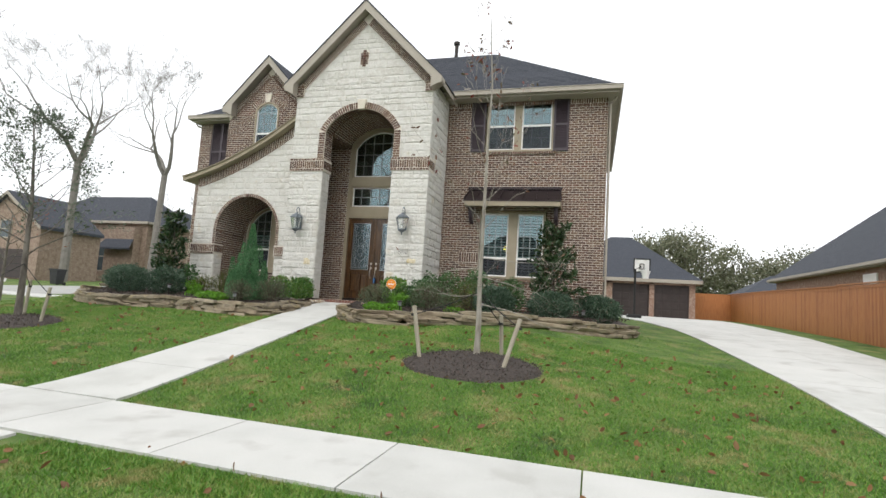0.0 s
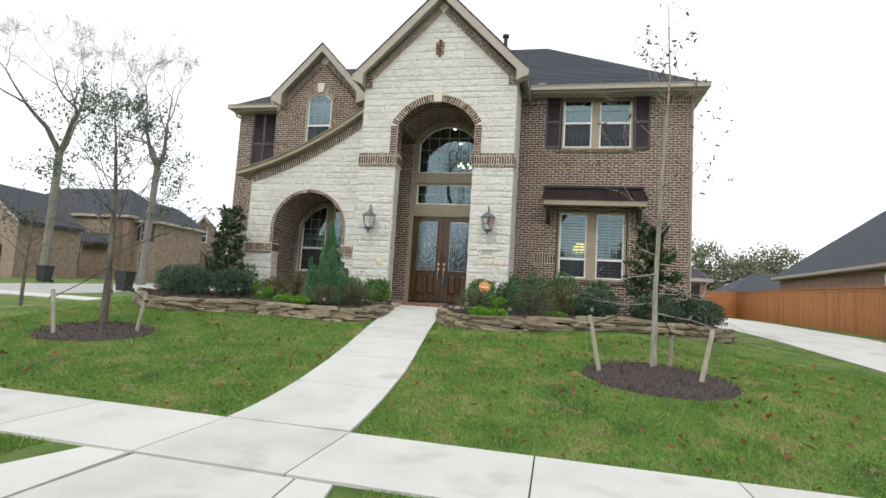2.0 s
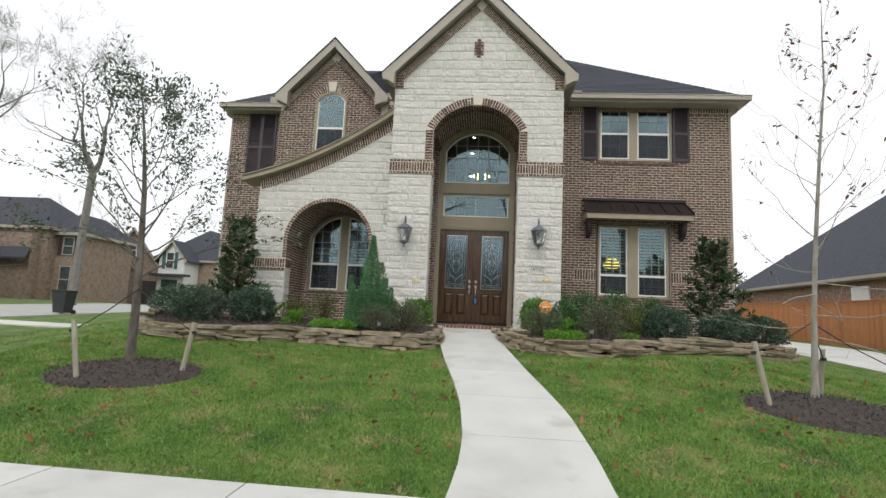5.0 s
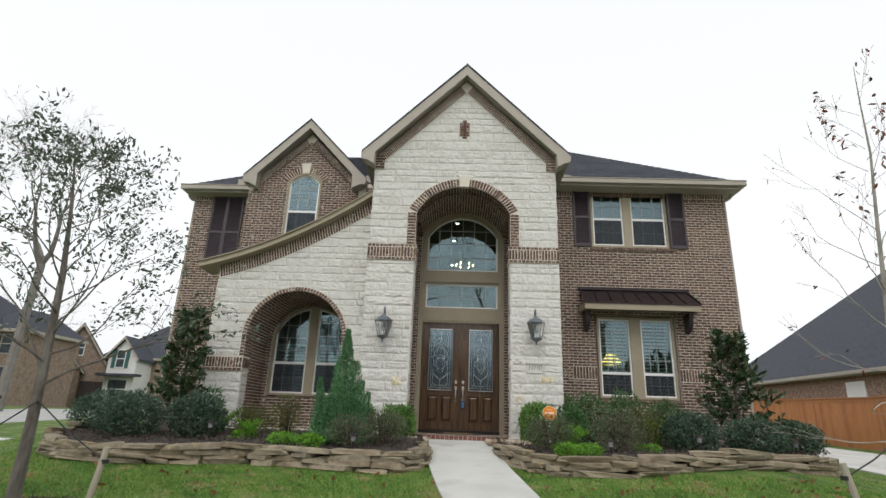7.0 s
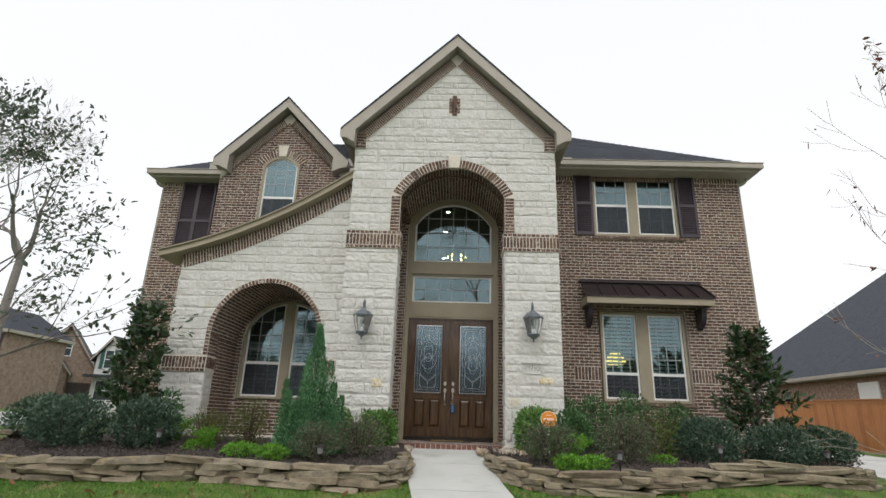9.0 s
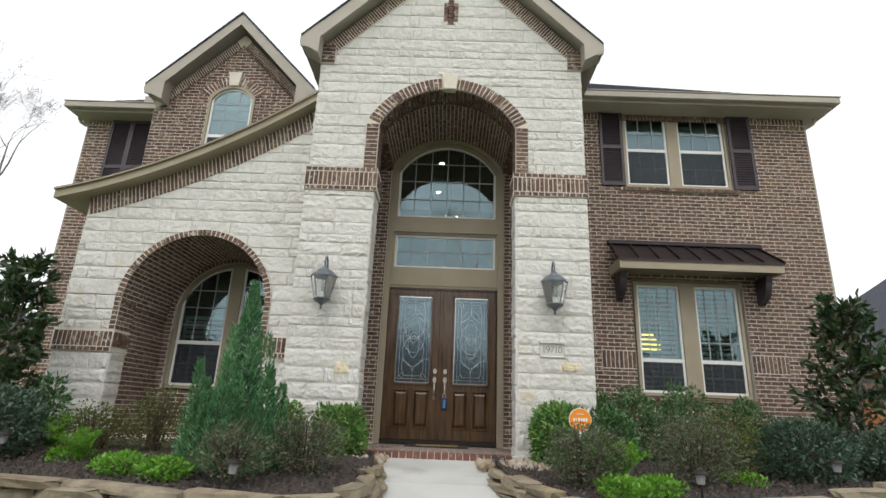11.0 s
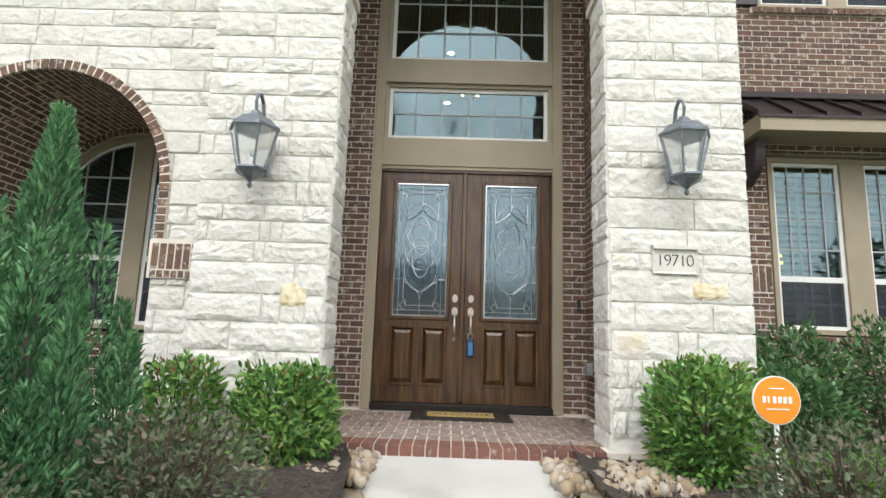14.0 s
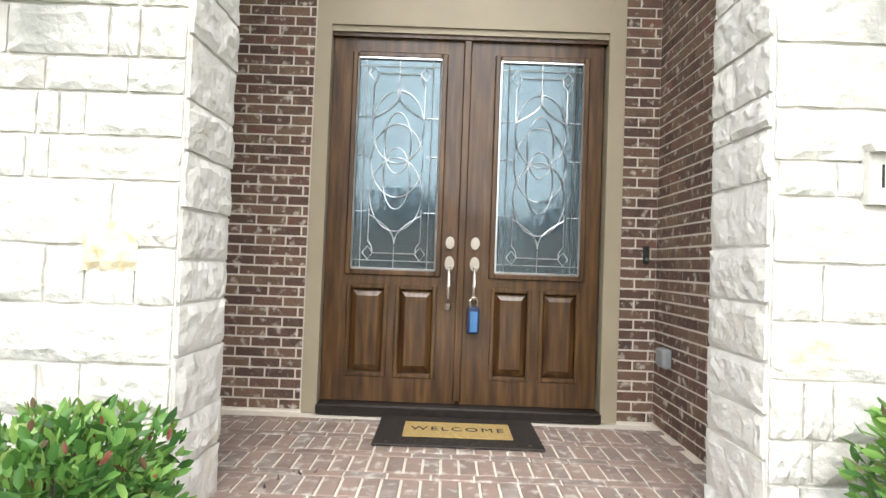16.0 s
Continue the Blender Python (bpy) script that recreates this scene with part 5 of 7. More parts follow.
door_a = door_leaf(-7.215, -6.305, -7.045, -6.475, True)
door_b = door_leaf(-6.285, -5.375, -6.075, -5.51, False)
part("astragal", boxes((-6.33, -6.275, D - 0.02, D + 0.0, 1.33, 3.78), bevel=0.008), DOOR_WOOD, door_a)
part("door_head", boxes((-7.225, -5.355, D - 0.03, D + 0.06, 3.775, 3.8)), DOOR_WOOD, house)
part("threshold", boxes((-7.225, -5.355, C - 0.06, C + 0.12, 1.24, 1.31), bevel=0.01), BRONZE, house, "dark metal door threshold")
lockbox = thing("key_lockbox", "blue plastic key lockbox hanging from the door handle", "lockbox", at=(-6.21, D - 0.07, 1.885))
BLUE = material("blue_plastic", [(0.05, 0.16, 0.36), (0.07, 0.2, 0.42)], 0.35, 30, 0.0)
DARKBLUE = material("navy_plastic", [(0.02, 0.03, 0.08), (0.03, 0.045, 0.1)], 0.4, 30, 0.0)
part("body", boxes((-0.04, 0.04, -0.02, 0.03, -0.09, 0.09), bevel=0.012), DARKBLUE, lockbox, "navy case")
part("cover", boxes((-0.022, 0.028, -0.03, -0.019, -0.075, 0.06), bevel=0.004), BLUE, lockbox, "sky blue front cover")
bm = bmesh.new()
tube(bm, [(-0.025, 0.005, 0.085), (-0.025, 0.005, 0.13), (-0.012, 0.005, 0.15), (0.012, 0.005, 0.15), (0.025, 0.005, 0.13), (0.025, 0.005, 0.085)], 0.006, 8)
part("shackle", bm, NICKEL, lockbox)

# porch floor of brick pavers
PAVER = material("worn_brick_paver", [(0.17, 0.125, 0.108), (0.25, 0.19, 0.165), (0.29, 0.21, 0.175), (0.21, 0.17, 0.15), (0.36, 0.31, 0.28)], 0.6, 8, 0.3, 60, 0.7, spots=((0.5, 0.47, 0.43), 16, 0.55, 0.72))
EDGE = material("red_edge_brick", [(0.14, 0.06, 0.045), (0.2, 0.09, 0.065), (0.12, 0.065, 0.055)], 0.85, 8, 0.3, 60, 0.7, spots=((0.36, 0.31, 0.26), 20, 0.62, 0.75))
PORCH_Z = 1.24
porch = part("porch_floor", boxes((-8.3, -5.0, 13.28, C, 0.8, PORCH_Z - 0.008), (-11.0, -8.3, 14.0, C, 0.8, PORCH_Z - 0.008)), MORTAR)
tagged(porch, "brick-paved porch floor with a rowlock front edge", "porch floor", kind="structure")


def paver_mesh(name, dx, dy, dz, mat):
    me = bpy.data.meshes.new(name)
    bm = bmesh.new()
    box(bm, -dx / 2, dx / 2, -dy / 2, dy / 2, -dz, 0.0)
    top = [e for e in bm.edges if all(v.co.z > -1e-6 for v in e.verts)]
    bmesh.ops.bevel(bm, geom=top, offset=0.003, segments=1, affect="EDGES")
    bm.to_mesh(me)
    bm.free()
    me.materials.append(mat)
    return me


HEAD, STRETCH, ROWLOCK = paver_mesh("paver", 0.077, 0.194, 0.02, PAVER), paver_mesh("paver", 0.196, 0.062, 0.02, PAVER), paver_mesh("edge_brick", 0.081, 0.205, 0.085, EDGE)
rp = random.Random(5)
for k in range(33):
    x = -8.3 + 0.04 + 0.091 * k
    if -7.5 < x < -5.05:
        ob = new("brick", ROWLOCK)
        ob.parent = porch
        ob.location = (x, 13.37, PORCH_Z + rp.uniform(0, 0.003))
y = 13.48
row = 0
while y < C - 0.03:
    if row % 2 == 0:
        if y + 0.2 > C:
            break
        for k in range(36):
            x = -8.25 + 0.0905 * k
            ob = new("brick", HEAD)
            ob.parent = porch
            ob.location = (x, y + 0.102, PORCH_Z + rp.uniform(-0.001, 0.002))
        y += 0.207
    else:
        for k in range(16):
            ob = new("brick", STRETCH)
            ob.parent = porch
            ob.location = (-8.2 + 0.207 * k + (0.1 if row % 4 == 1 else 0), y + 0.035, PORCH_Z + rp.uniform(-0.001, 0.002))
        y += 0.072
    row += 1
for k, r in enumerate(near):
    me = raw_mesh("brick", [(0, r[0], r[2]), (0, r[1], r[2]), (0, r[1], r[3]), (0, r[0], r[3]), (-0.005, r[0], r[2]), (-0.005, r[1], r[2]), (-0.005, r[1], r[3]), (-0.005, r[0], r[3])], [(4, 7, 6, 5), (0, 1, 5, 4), (1, 2, 6, 5), (2, 3, 7, 6), (3, 0, 4, 7)])
    me.materials.append(BRICK)
    ob = new("brick", me)
    ob.parent = recess
    ob.location = (-5.0, 0, 0)


def lettering(text, size, m, mat, name, parent, depth=0.002, spacing=1.0):
    cu = bpy.data.curves.new(name, "FONT")
    cu.body, cu.size, cu.align_x, cu.align_y, cu.extrude, cu.space_character = text, size, "CENTER", "CENTER", depth, spacing
    cu.offset = -0.003 if size < 0.14 and depth > 0.0015 else 0.0
    tmp = new(name, cu)
    me = bpy.data.meshes.new_from_object(tmp.evaluated_get(bpy.context.evaluated_depsgraph_get()))
    bpy.data.objects.remove(tmp)
    ob = part(name, me, mat, parent)
    ob.matrix_basis = m
    return ob


BLACK = material("matt_black", [(0.012, 0.012, 0.012), (0.02, 0.02, 0.02)], 0.7, 20, 0.0)
PLAQUE = material("pale_cast_limestone", [(0.55, 0.535, 0.49), (0.62, 0.61, 0.57)], 0.85, 14, 0.15, 80)
plaque = thing("house_number_plaque", "pale cast-stone house number plaque reading 19710", "house number", at=(-4.755, A - 0.03, 2.622))
bm = bmesh.new()
o, i = [(-0.168, -0.105), (0.168, -0.105), (0.168, 0.08), (-0.168, 0.08)], [(-0.15, -0.088), (0.15, -0.088), (0.15, 0.078), (-0.15, 0.078)]
a4, b4, c4 = [[bm.verts.new((x, yy, z)) for x, z in s] for s, yy in ((o, 0.05), (o, -0.014), (i, -0.004))]
bm.faces.new(c4)
for k in range(4):
    j = (k + 1) % 4
    bm.faces.new((a4[k], a4[j], b4[j], b4[k]))
    bm.faces.new((b4[k], b4[j], c4[j], c4[k]))
part("plaque", bm, PLAQUE, plaque)
bm = bmesh.new()
prism(bm, [(-0.162, 0.08), (0.162, 0.08), (0.178, 0.108), (-0.178, 0.108)], -0.034, 0.05)
part("moulding", bm, PLAQUE, plaque, "flared moulding along the top")
lettering("19710", 0.13, pose(0, -0.007, -0.008, 90), BLACK, "number", plaque, 0.002, 0.86)
bell = thing("doorbell", "slim black video doorbell on the brick", "doorbell", at=(-5.08, C - 0.014, 2.36))
part("body", boxes((-0.018, 0.018, -0.02, 0.0, -0.06, 0.06), bevel=0.006), BLACK, bell)
bm = bmesh.new()
prism(bm, [(0.011 * math.cos(a), -0.03 + 0.011 * math.sin(a)) for a in (2 * math.pi * k / 12 for k in range(12))], -0.024, -0.018)
part("button", bm, PEWTER, bell)
outlet = thing("outlet_box", "grey weatherproof electrical outlet cover on brick", "outlet", at=(-5.012, 14.75, 1.72))
GREYP = material("grey_plastic", [(0.22, 0.23, 0.24), (0.28, 0.29, 0.3)], 0.5, 20, 0.05)
part("cover", boxes((-0.05, 0.0, -0.06, 0.06, -0.06, 0.06), bevel=0.01), GREYP, outlet)
part("lid", boxes((-0.06, -0.048, -0.05, 0.05, -0.045, 0.055), bevel=0.004), GREYP, outlet)
mat_t = thing("doormat", "tan coir doormat reading welcome with black rubber border", "doormat", at=(-6.3, 14.66, PORCH_Z + 0.003))
RUBBER = material("black_rubber", [(0.014, 0.011, 0.01), (0.03, 0.024, 0.02)], 0.6, 60, 0.6, 80)
COIR = material("tan_coir", [(0.42, 0.29, 0.10), (0.55, 0.40, 0.16)], 0.95, 60, 0.8, 200)
part("border", boxes((-0.48, 0.48, -0.27, 0.27, 0, 0.012), bevel=0.004), RUBBER, mat_t, "black moulded rubber border")
for k in range(11):
    bm = bmesh.new()
    lathe(bm, [(0.012, 0.0), (0.009, 0.006), (0.002, 0.008)], (-0.4 + 0.08 * k, -0.22, 0.012), 8)
    part("stud", bm, RUBBER, mat_t)
part("coir", boxes((-0.32, 0.32, -0.14, 0.14, 0.012, 0.02), bevel=0.004), COIR, mat_t, "tan coir field")
lettering("WELCOME", 0.1, pose(0, 0, 0.0205), BLACK, "lettering", mat_t, 0.001, 1.25)


def lantern(x, z):
    """Six-sided wall lantern on a scrolled arm."""
    t = thing("wall_lantern", "weathered pewter six-sided wall lantern with clear glass", "wall lantern", "lanterns on the entry piers", (x, A - 0.04, z))
    part("back_plate", boxes((-0.06, 0.06, -0.015, 0.01, -0.2, 0.2), bevel=0.01), PEWTER, t)
    bm = bmesh.new()
    tube(bm, [(0, -0.02, 0.1), (0, -0.035, 0.25), (0, -0.07, 0.37), (0, -0.13, 0.42), (0, -0.19, 0.39), (0, -0.215, 0.33), (0, -0.2, 0.27), (0, -0.17, 0.255), (0, -0.15, 0.275)], [0.016, 0.016, 0.015, 0.014, 0.013, 0.012, 0.011, 0.01, 0.012], 8)
    part("scroll_arm", bm, PEWTER, t)
    cy = -0.2
    bm = bmesh.new()
    lathe(bm, [(0.035, 0.25), (0.045, 0.235), (0.06, 0.215), (0.115, 0.19), (0.165, 0.14), (0.192, 0.12), (0.192, 0.1), (0.17, 0.1)], (0, cy, 0), 6)
    part("roof", bm, PEWTER, t, "domed pewter roof")
    for k in range(6):
        a0, a1 = math.pi / 3 * k, math.pi / 3 * (k + 1)
        top, low = [(0.178 * math.cos(a), cy + 0.178 * math.sin(a), 0.1) for a in (a0, a1)], [(0.105 * math.cos(a), cy + 0.105 * math.sin(a), -0.2) for a in (a0, a1)]
        g = part("pane", raw_mesh("pane", [top[0], top[1], low[1], low[0]], [(0, 1, 2, 3)]), LANTERN_GLASS, t, "clear seeded glass")
        g.visible_shadow = False
        bm = bmesh.new()
        tube(bm, [top[0], low[0]], 0.008, 6)
        part("bar", bm, PEWTER, t)
    bm = bmesh.new()
    lathe(bm, [(0.115, -0.19), (0.12, -0.205), (0.1, -0.235), (0.045, -0.265), (0.018, -0.29), (0.012, -0.3), (0.02, -0.315), (0.014, -0.335), (0.003, -0.345)], (0, cy, 0), 6)
    part("base", bm, PEWTER, t)
    for k in range(3):
        a = 2.1 * k
        bm = bmesh.new()
        lathe(bm, [(0.014, -0.19), (0.014, -0.11), (0.008, -0.105)], (0.03 * math.cos(a), cy + 0.03 * math.sin(a), 0), 8)
        c = part("candle", bm, SASH, t, "cream candle sleeve")
        bm = bmesh.new()
        lathe(bm, [(0.006, -0.105), (0.014, -0.085), (0.01, -0.06), (0.003, -0.04)], (0.03 * math.cos(a), cy + 0.03 * math.sin(a), 0), 8)
        part("bulb", bm, LANTERN_GLASS, c)


LANTERN_GLASS = glass_material("lantern_glass", (0.9, 0.93, 0.94), 0.03, 0.1, 1.5, 0.93)
lantern(-7.93, 3.37)
lantern(-4.74, 3.41)
# two ochre stones among the cream ones
for x, z, w, h in ((-7.615, 2.272, 0.2, 0.18), (-4.495, 2.395, 0.29, 0.125)):
    ob = new("stone", YELLOW_STONES[0])
    ob.parent = entry_wall
    ob["label"] = "ochre limestone block"
    ob.matrix_basis = Matrix.Translation((x, A, z)) @ Matrix.Diagonal((w, 0.03, h, 1))


# ---- planting beds and their dry-stone edging ----
BED_L = [(-6.99, 12.7), (-6.95, 12.2), (-6.87, 11.3), (-7.0, 10.75), (-7.4, 10.5), (-8.3, 10.6), (-9.4, 10.8), (-10.3, 10.65), (-11.2, 10.5), (-12.3, 10.6), (-13.1, 11.3), (-13.3, 12.6)]
BED_R = [(-5.62, 12.7), (-5.56, 12.2), (-5.42, 11.4), (-5.2, 10.95), (-4.6, 10.7), (-3.4, 10.95), (-2.4, 11.45), (-1.2, 11.85), (0.1, 12.35), (0.9, 13.2), (1.25, 14.4)]


def smooth_line(pts, step):
    """Points at even steps along a rounded line."""
    p = [Vector(q) for q in pts]
    dense = []
    for i in range(len(p) - 1):
        a, b, c, d = p[max(i - 1, 0)], p[i], p[i + 1], p[min(i + 2, len(p) - 1)]
        for k in range(12):
            t = k / 12
            dense.append(0.5 * ((2 * b) + (c - a) * t + (2 * a - 5 * b + 4 * c - d) * t * t + (3 * b - a - 3 * c + d) * t ** 3))
    dense.append(p[-1])
    out, acc = [dense[0]], 0
    for a, b in zip(dense, dense[1:]):
        acc += (b - a).length
        if acc >= step:
            out.append(b)
            acc = 0
    return out


def bed(name, line, back, label):
    """Mulched soil held by the edging, rising to the wall."""
    pts = smooth_line(line, 0.2)
    verts, faces, n = [], [], 9
    for p in pts:
        b = Vector((max(back[0], min(back[1], p.x)), 15.0 if back[2] is None else back[2]))
        for k in range(n):
            f = k / (n - 1)
            q = p.lerp(b, f)
            z0 = land(p.x, p.y) + 0.2
            verts.append((q.x, q.y, z0 + (1.22 - z0) * min(1, f * 1.5) + noise.noise(Vector((q.x * 3, q.y * 3, 0))) * 0.03))
    for j in range(len(pts) - 1):
        for k in range(n - 1):
            a = j * n + k
            faces.append((a, a + n, a + n + 1, a + 1))
    ob = part(name, raw_mesh(name, verts, faces), MULCH, smooth=True)
    tagged(ob, label, "mulch bed", kind="structure")
    return pts


LEDGE = []
for c in range(7):
    r = random.Random(40 + c)
    bm = bmesh.new()
    bmesh.ops.create_cube(bm, size=1)
    bmesh.ops.bevel(bm, geom=bm.edges[:], offset=0.17, segments=1, affect="EDGES")
    for v in bm.verts:
        v.co += Vector([r.uniform(-0.09, 0.09), r.uniform(-0.12, 0.12), r.uniform(-0.12, 0.12)])
    me = bpy.data.meshes.new("ledge_stone")
    bm.to_mesh(me)
    bm.free()
    me.materials.append(FLAGSTONE)
    LEDGE.append(me)


def ledge_wall(line, label):
    """Courses of flat stones laid dry along a line."""
    t = thing("stone_edging", label, "stone edging", "dry-stone edging of the beds")
    r = random.Random(len(line))
    for c in range(4):
        pts = smooth_line(line, 0.04)
        i = r.randint(0, 4)
        while i < len(pts) - 3:
            step = r.randint(4, 11)
            j = min(i + step, len(pts) - 1)
            a, b = pts[i], pts[j]
            d = b - a
            if d.length < 0.08:
                break
            m = (a + b) / 2
            h = r.uniform(0.066, 0.098)
            w = r.uniform(0.2, 0.3)
            if c >= (4 if m.y < 11.5 else 3 if m.y < 12.0 else 2 if m.y < 12.8 else 1) and -7.1 < m.x < -5.2:
                i = j
                continue
            ob = new("stone", r.choice(LEDGE))
            ob.parent = t
            ob.matrix_basis = Matrix.Translation((m.x, m.y, land(m.x, m.y) + 0.03 + c * 0.071 + r.uniform(-0.012, 0.014))) @ Matrix.Rotation(math.atan2(d.y, d.x) + r.uniform(-0.14, 0.14), 4, "Z") @ Matrix.Rotation(r.uniform(-0.07, 0.07), 4, "Y") @ Matrix.Diagonal((d.length * 1.02, w - 0.02 * c, h, 1))
            i = j
    return t


bed("mulch_bed", BED_L, (-12.2, -7.3, 13.9), "dark shredded mulch bed along the house")
bed("mulch_bed", BED_R, (-5.3, 0.5, 15.0), "dark shredded mulch bed along the house")
ledge_wall(BED_L, "tan dry-stacked ledge-stone edging holding the mulch bed")
ledge_wall(BED_R, "tan dry-stacked ledge-stone edging holding the mulch bed beside the walk")


def in_poly(x, y, poly):
    c = False
    for (x0, y0), (x1, y1) in zip(poly, poly[1:] + poly[:1]):
        if (y0 > y) != (y1 > y) and x < (x1 - x0) * (y - y0) / (y1 - y0) + x0:
            c = not c
    return c


POLY_L = BED_L + [(-13.3, 15.9), (-7.0, 15.9)]
POLY_R = BED_R + [(1.2, 16), (-5.5, 16)]
RINGS = [(-1.52, 7.9, 1.08, 0.95), (-10.85, 7.8, 1.05, 0.85)]


def mound(x, y, rx, ry, label):
    verts, faces = [(x, y, land(x, y) + 0.1)], []
    n = 40
    for j, (f, h) in enumerate(((0.35, 0.09), (0.65, 0.065), (0.88, 0.035), (1.0, -0.02))):
        for k in range(n):
            a = 2 * math.pi * k / n
            w = 1 + 0.05 * noise.noise(Vector((math.cos(a) * 2 + x, math.sin(a) * 2, j * 0.1)))
            px, py = x + rx * f * w * math.cos(a), y + ry * f * w * math.sin(a)
            verts.append((px, py, land(px, py) + h + 0.012 * noise.noise(Vector((px * 9, py * 9, 0)))))
    faces += [(0, 1 + k, 1 + (k + 1) % n) for k in range(n)]
    for j in range(3):
        a = 1 + j * n
        faces += [(a + k, a + n + k, a + n + (k + 1) % n, a + (k + 1) % n) for k in range(n)]
    tagged(part("mulch_ring", raw_mesh("mulch_ring", verts, faces), MULCH, smooth=True), label, "mulch ring", "mulch rings round the young trees")


for x, y, rx, ry in RINGS:
    mound(x, y, rx, ry, "oval mound of black mulch round a young tree")


# ---- leaves, branches, shrubs ----
def leaf_cloud(name, centres, normals, length, width, mat, parent, rng, spread=0.9, label="", fold=0.25):
    """Many small pointed leaves as one mesh."""
    n = len(centres)
    d = normals + rng.normal(0, spread, (n, 3))
    d /= np.linalg.norm(d, axis=1, keepdims=True) + 1e-9
    s = np.cross(d, rng.normal(0, 1, (n, 3)))
    s /= np.linalg.norm(s, axis=1, keepdims=True) + 1e-9
    up = np.cross(d, s)
    le = length * rng.uniform(0.7, 1.25, (n, 1))
    wi = width * rng.uniform(0.7, 1.25, (n, 1))
    if fold > 0.2:
        rows = [centres, centres + d * le * 0.3 + s * wi * 0.42 + up * wi * fold * 0.7, centres + d * le * 0.68 + s * wi * 0.4 + up * wi * fold * 0.5, centres + d * le, centres + d * le * 0.68 - s * wi * 0.4 + up * wi * fold * 0.5, centres + d * le * 0.3 - s * wi * 0.42 + up * wi * fold * 0.7]
        order = [0, 1, 3, 1, 2, 3, 0, 3, 5, 3, 4, 5]
    else:
        rows = [centres, centres + d * le * 0.45 + s * wi * 0.5, centres + d * le, centres + d * le * 0.45 - s * wi * 0.5]
        order = [0, 1, 2, 0, 2, 3]
    m, f = len(rows), len(order) // 3
    v = np.stack(rows, 1).reshape(-1, 3)
    me = bpy.data.meshes.new(name)
    me.vertices.add(m * n)
    me.vertices.foreach_set("co", v.astype(np.float32).ravel())
    tri = (np.arange(n)[:, None] * m + order).reshape(-1)
    me.loops.add(len(tri))
    me.loops.foreach_set("vertex_index", tri.astype(np.int32))
    me.polygons.add(f * n)
    me.polygons.foreach_set("loop_start", (np.arange(f * n) * 3).astype(np.int32))
    me.update(calc_edges=True)
    me.validate()
    return part(name, me, mat, parent, label)


def leafy(name, colours, rough=0.45, spots=None):
    m = material(name, colours, rough, 2.0, 0.0, by_piece=0.75)
    nt = m.node_tree
    b = nt.nodes["Principled BSDF"]
    tr = nt.nodes.new("ShaderNodeBsdfTranslucent")
    mx = nt.nodes.new("ShaderNodeMixShader")
    mx.inputs[0].default_value = 0.22
    link = b.inputs["Base Color"].links[0].from_socket
    nt.links.new(link, tr.inputs["Color"])
    nt.links.new(b.outputs[0], mx.inputs[1])
    nt.links.new(tr.outputs[0], mx.inputs[2])
    nt.links.new(mx.outputs[0], nt.nodes["Material Output"].inputs["Surface"])
    return m


HOLLY = leafy("dark_glossy_leaf", [(0.024, 0.068, 0.02), (0.045, 0.12, 0.036), (0.085, 0.185, 0.06), (0.125, 0.225, 0.095)])
BLUEGREEN = leafy("grey_green_leaf", [(0.02, 0.048, 0.028), (0.045, 0.09, 0.053), (0.08, 0.135, 0.085), (0.135, 0.185, 0.125)])
GARDENIA = leafy("bright_glossy_leaf", [(0.026, 0.088, 0.02), (0.06, 0.165, 0.034), (0.12, 0.265, 0.055), (0.205, 0.37, 0.085), (0.27, 0.22, 0.09)])
RUSSET = leafy("russet_grey_leaf", [(0.045, 0.075, 0.036), (0.08, 0.12, 0.06), (0.125, 0.165, 0.09), (0.145, 0.11, 0.072), (0.10, 0.15, 0.07)], 0.6)
OLIVE = leafy("olive_leaf", [(0.035, 0.06, 0.014), (0.07, 0.105, 0.022), (0.13, 0.145, 0.035), (0.16, 0.12, 0.035)], 0.5)
LIME = leafy("lime_leaf", [(0.08, 0.22, 0.012), (0.14, 0.34, 0.025), (0.2, 0.42, 0.05)], 0.5)
JUNIPER = leafy("blue_green_needles", [(0.02, 0.075, 0.028), (0.06, 0.17, 0.07), (0.13, 0.30, 0.13), (0.24, 0.45, 0.22)], 0.6)
MAGNOLIA = leafy("magnolia_leaf", [(0.012, 0.03, 0.012), (0.025, 0.06, 0.02), (0.05, 0.09, 0.035), (0.10, 0.065, 0.03)], 0.3)
OAK = leafy("live_oak_leaf", [(0.04, 0.065, 0.04), (0.065, 0.10, 0.06), (0.10, 0.13, 0.085), (0.125, 0.135, 0.09)], 0.5)
REDLEAF = leafy("dry_red_leaf", [(0.12, 0.02, 0.018), (0.2, 0.05, 0.03), (0.13, 0.085, 0.045), (0.08, 0.075, 0.04)], 0.6)
DRYLEAF = leafy("fallen_brown_leaf", [(0.10, 0.045, 0.02), (0.2, 0.09, 0.035), (0.28, 0.15, 0.06), (0.07, 0.035, 0.02)], 0.7)
# WOODS: greens lightened towards grey, with the far haze in the leaf colour
WOODS = leafy("distant_foliage", [(0.13, 0.145, 0.09), (0.18, 0.19, 0.12), (0.25, 0.24, 0.17)], 0.8)
BARK = material("grey_brown_bark", [(0.07, 0.06, 0.05), (0.13, 0.115, 0.098), (0.18, 0.165, 0.145)], 0.95, 12, 0.6, 40, stretch=(1, 1, 0.3))
PALE_BARK = material("pale_smooth_bark", [(0.2, 0.18, 0.15), (0.3, 0.275, 0.235), (0.36, 0.34, 0.3)], 0.9, 12, 0.3, 40, stretch=(1, 1, 0.3))
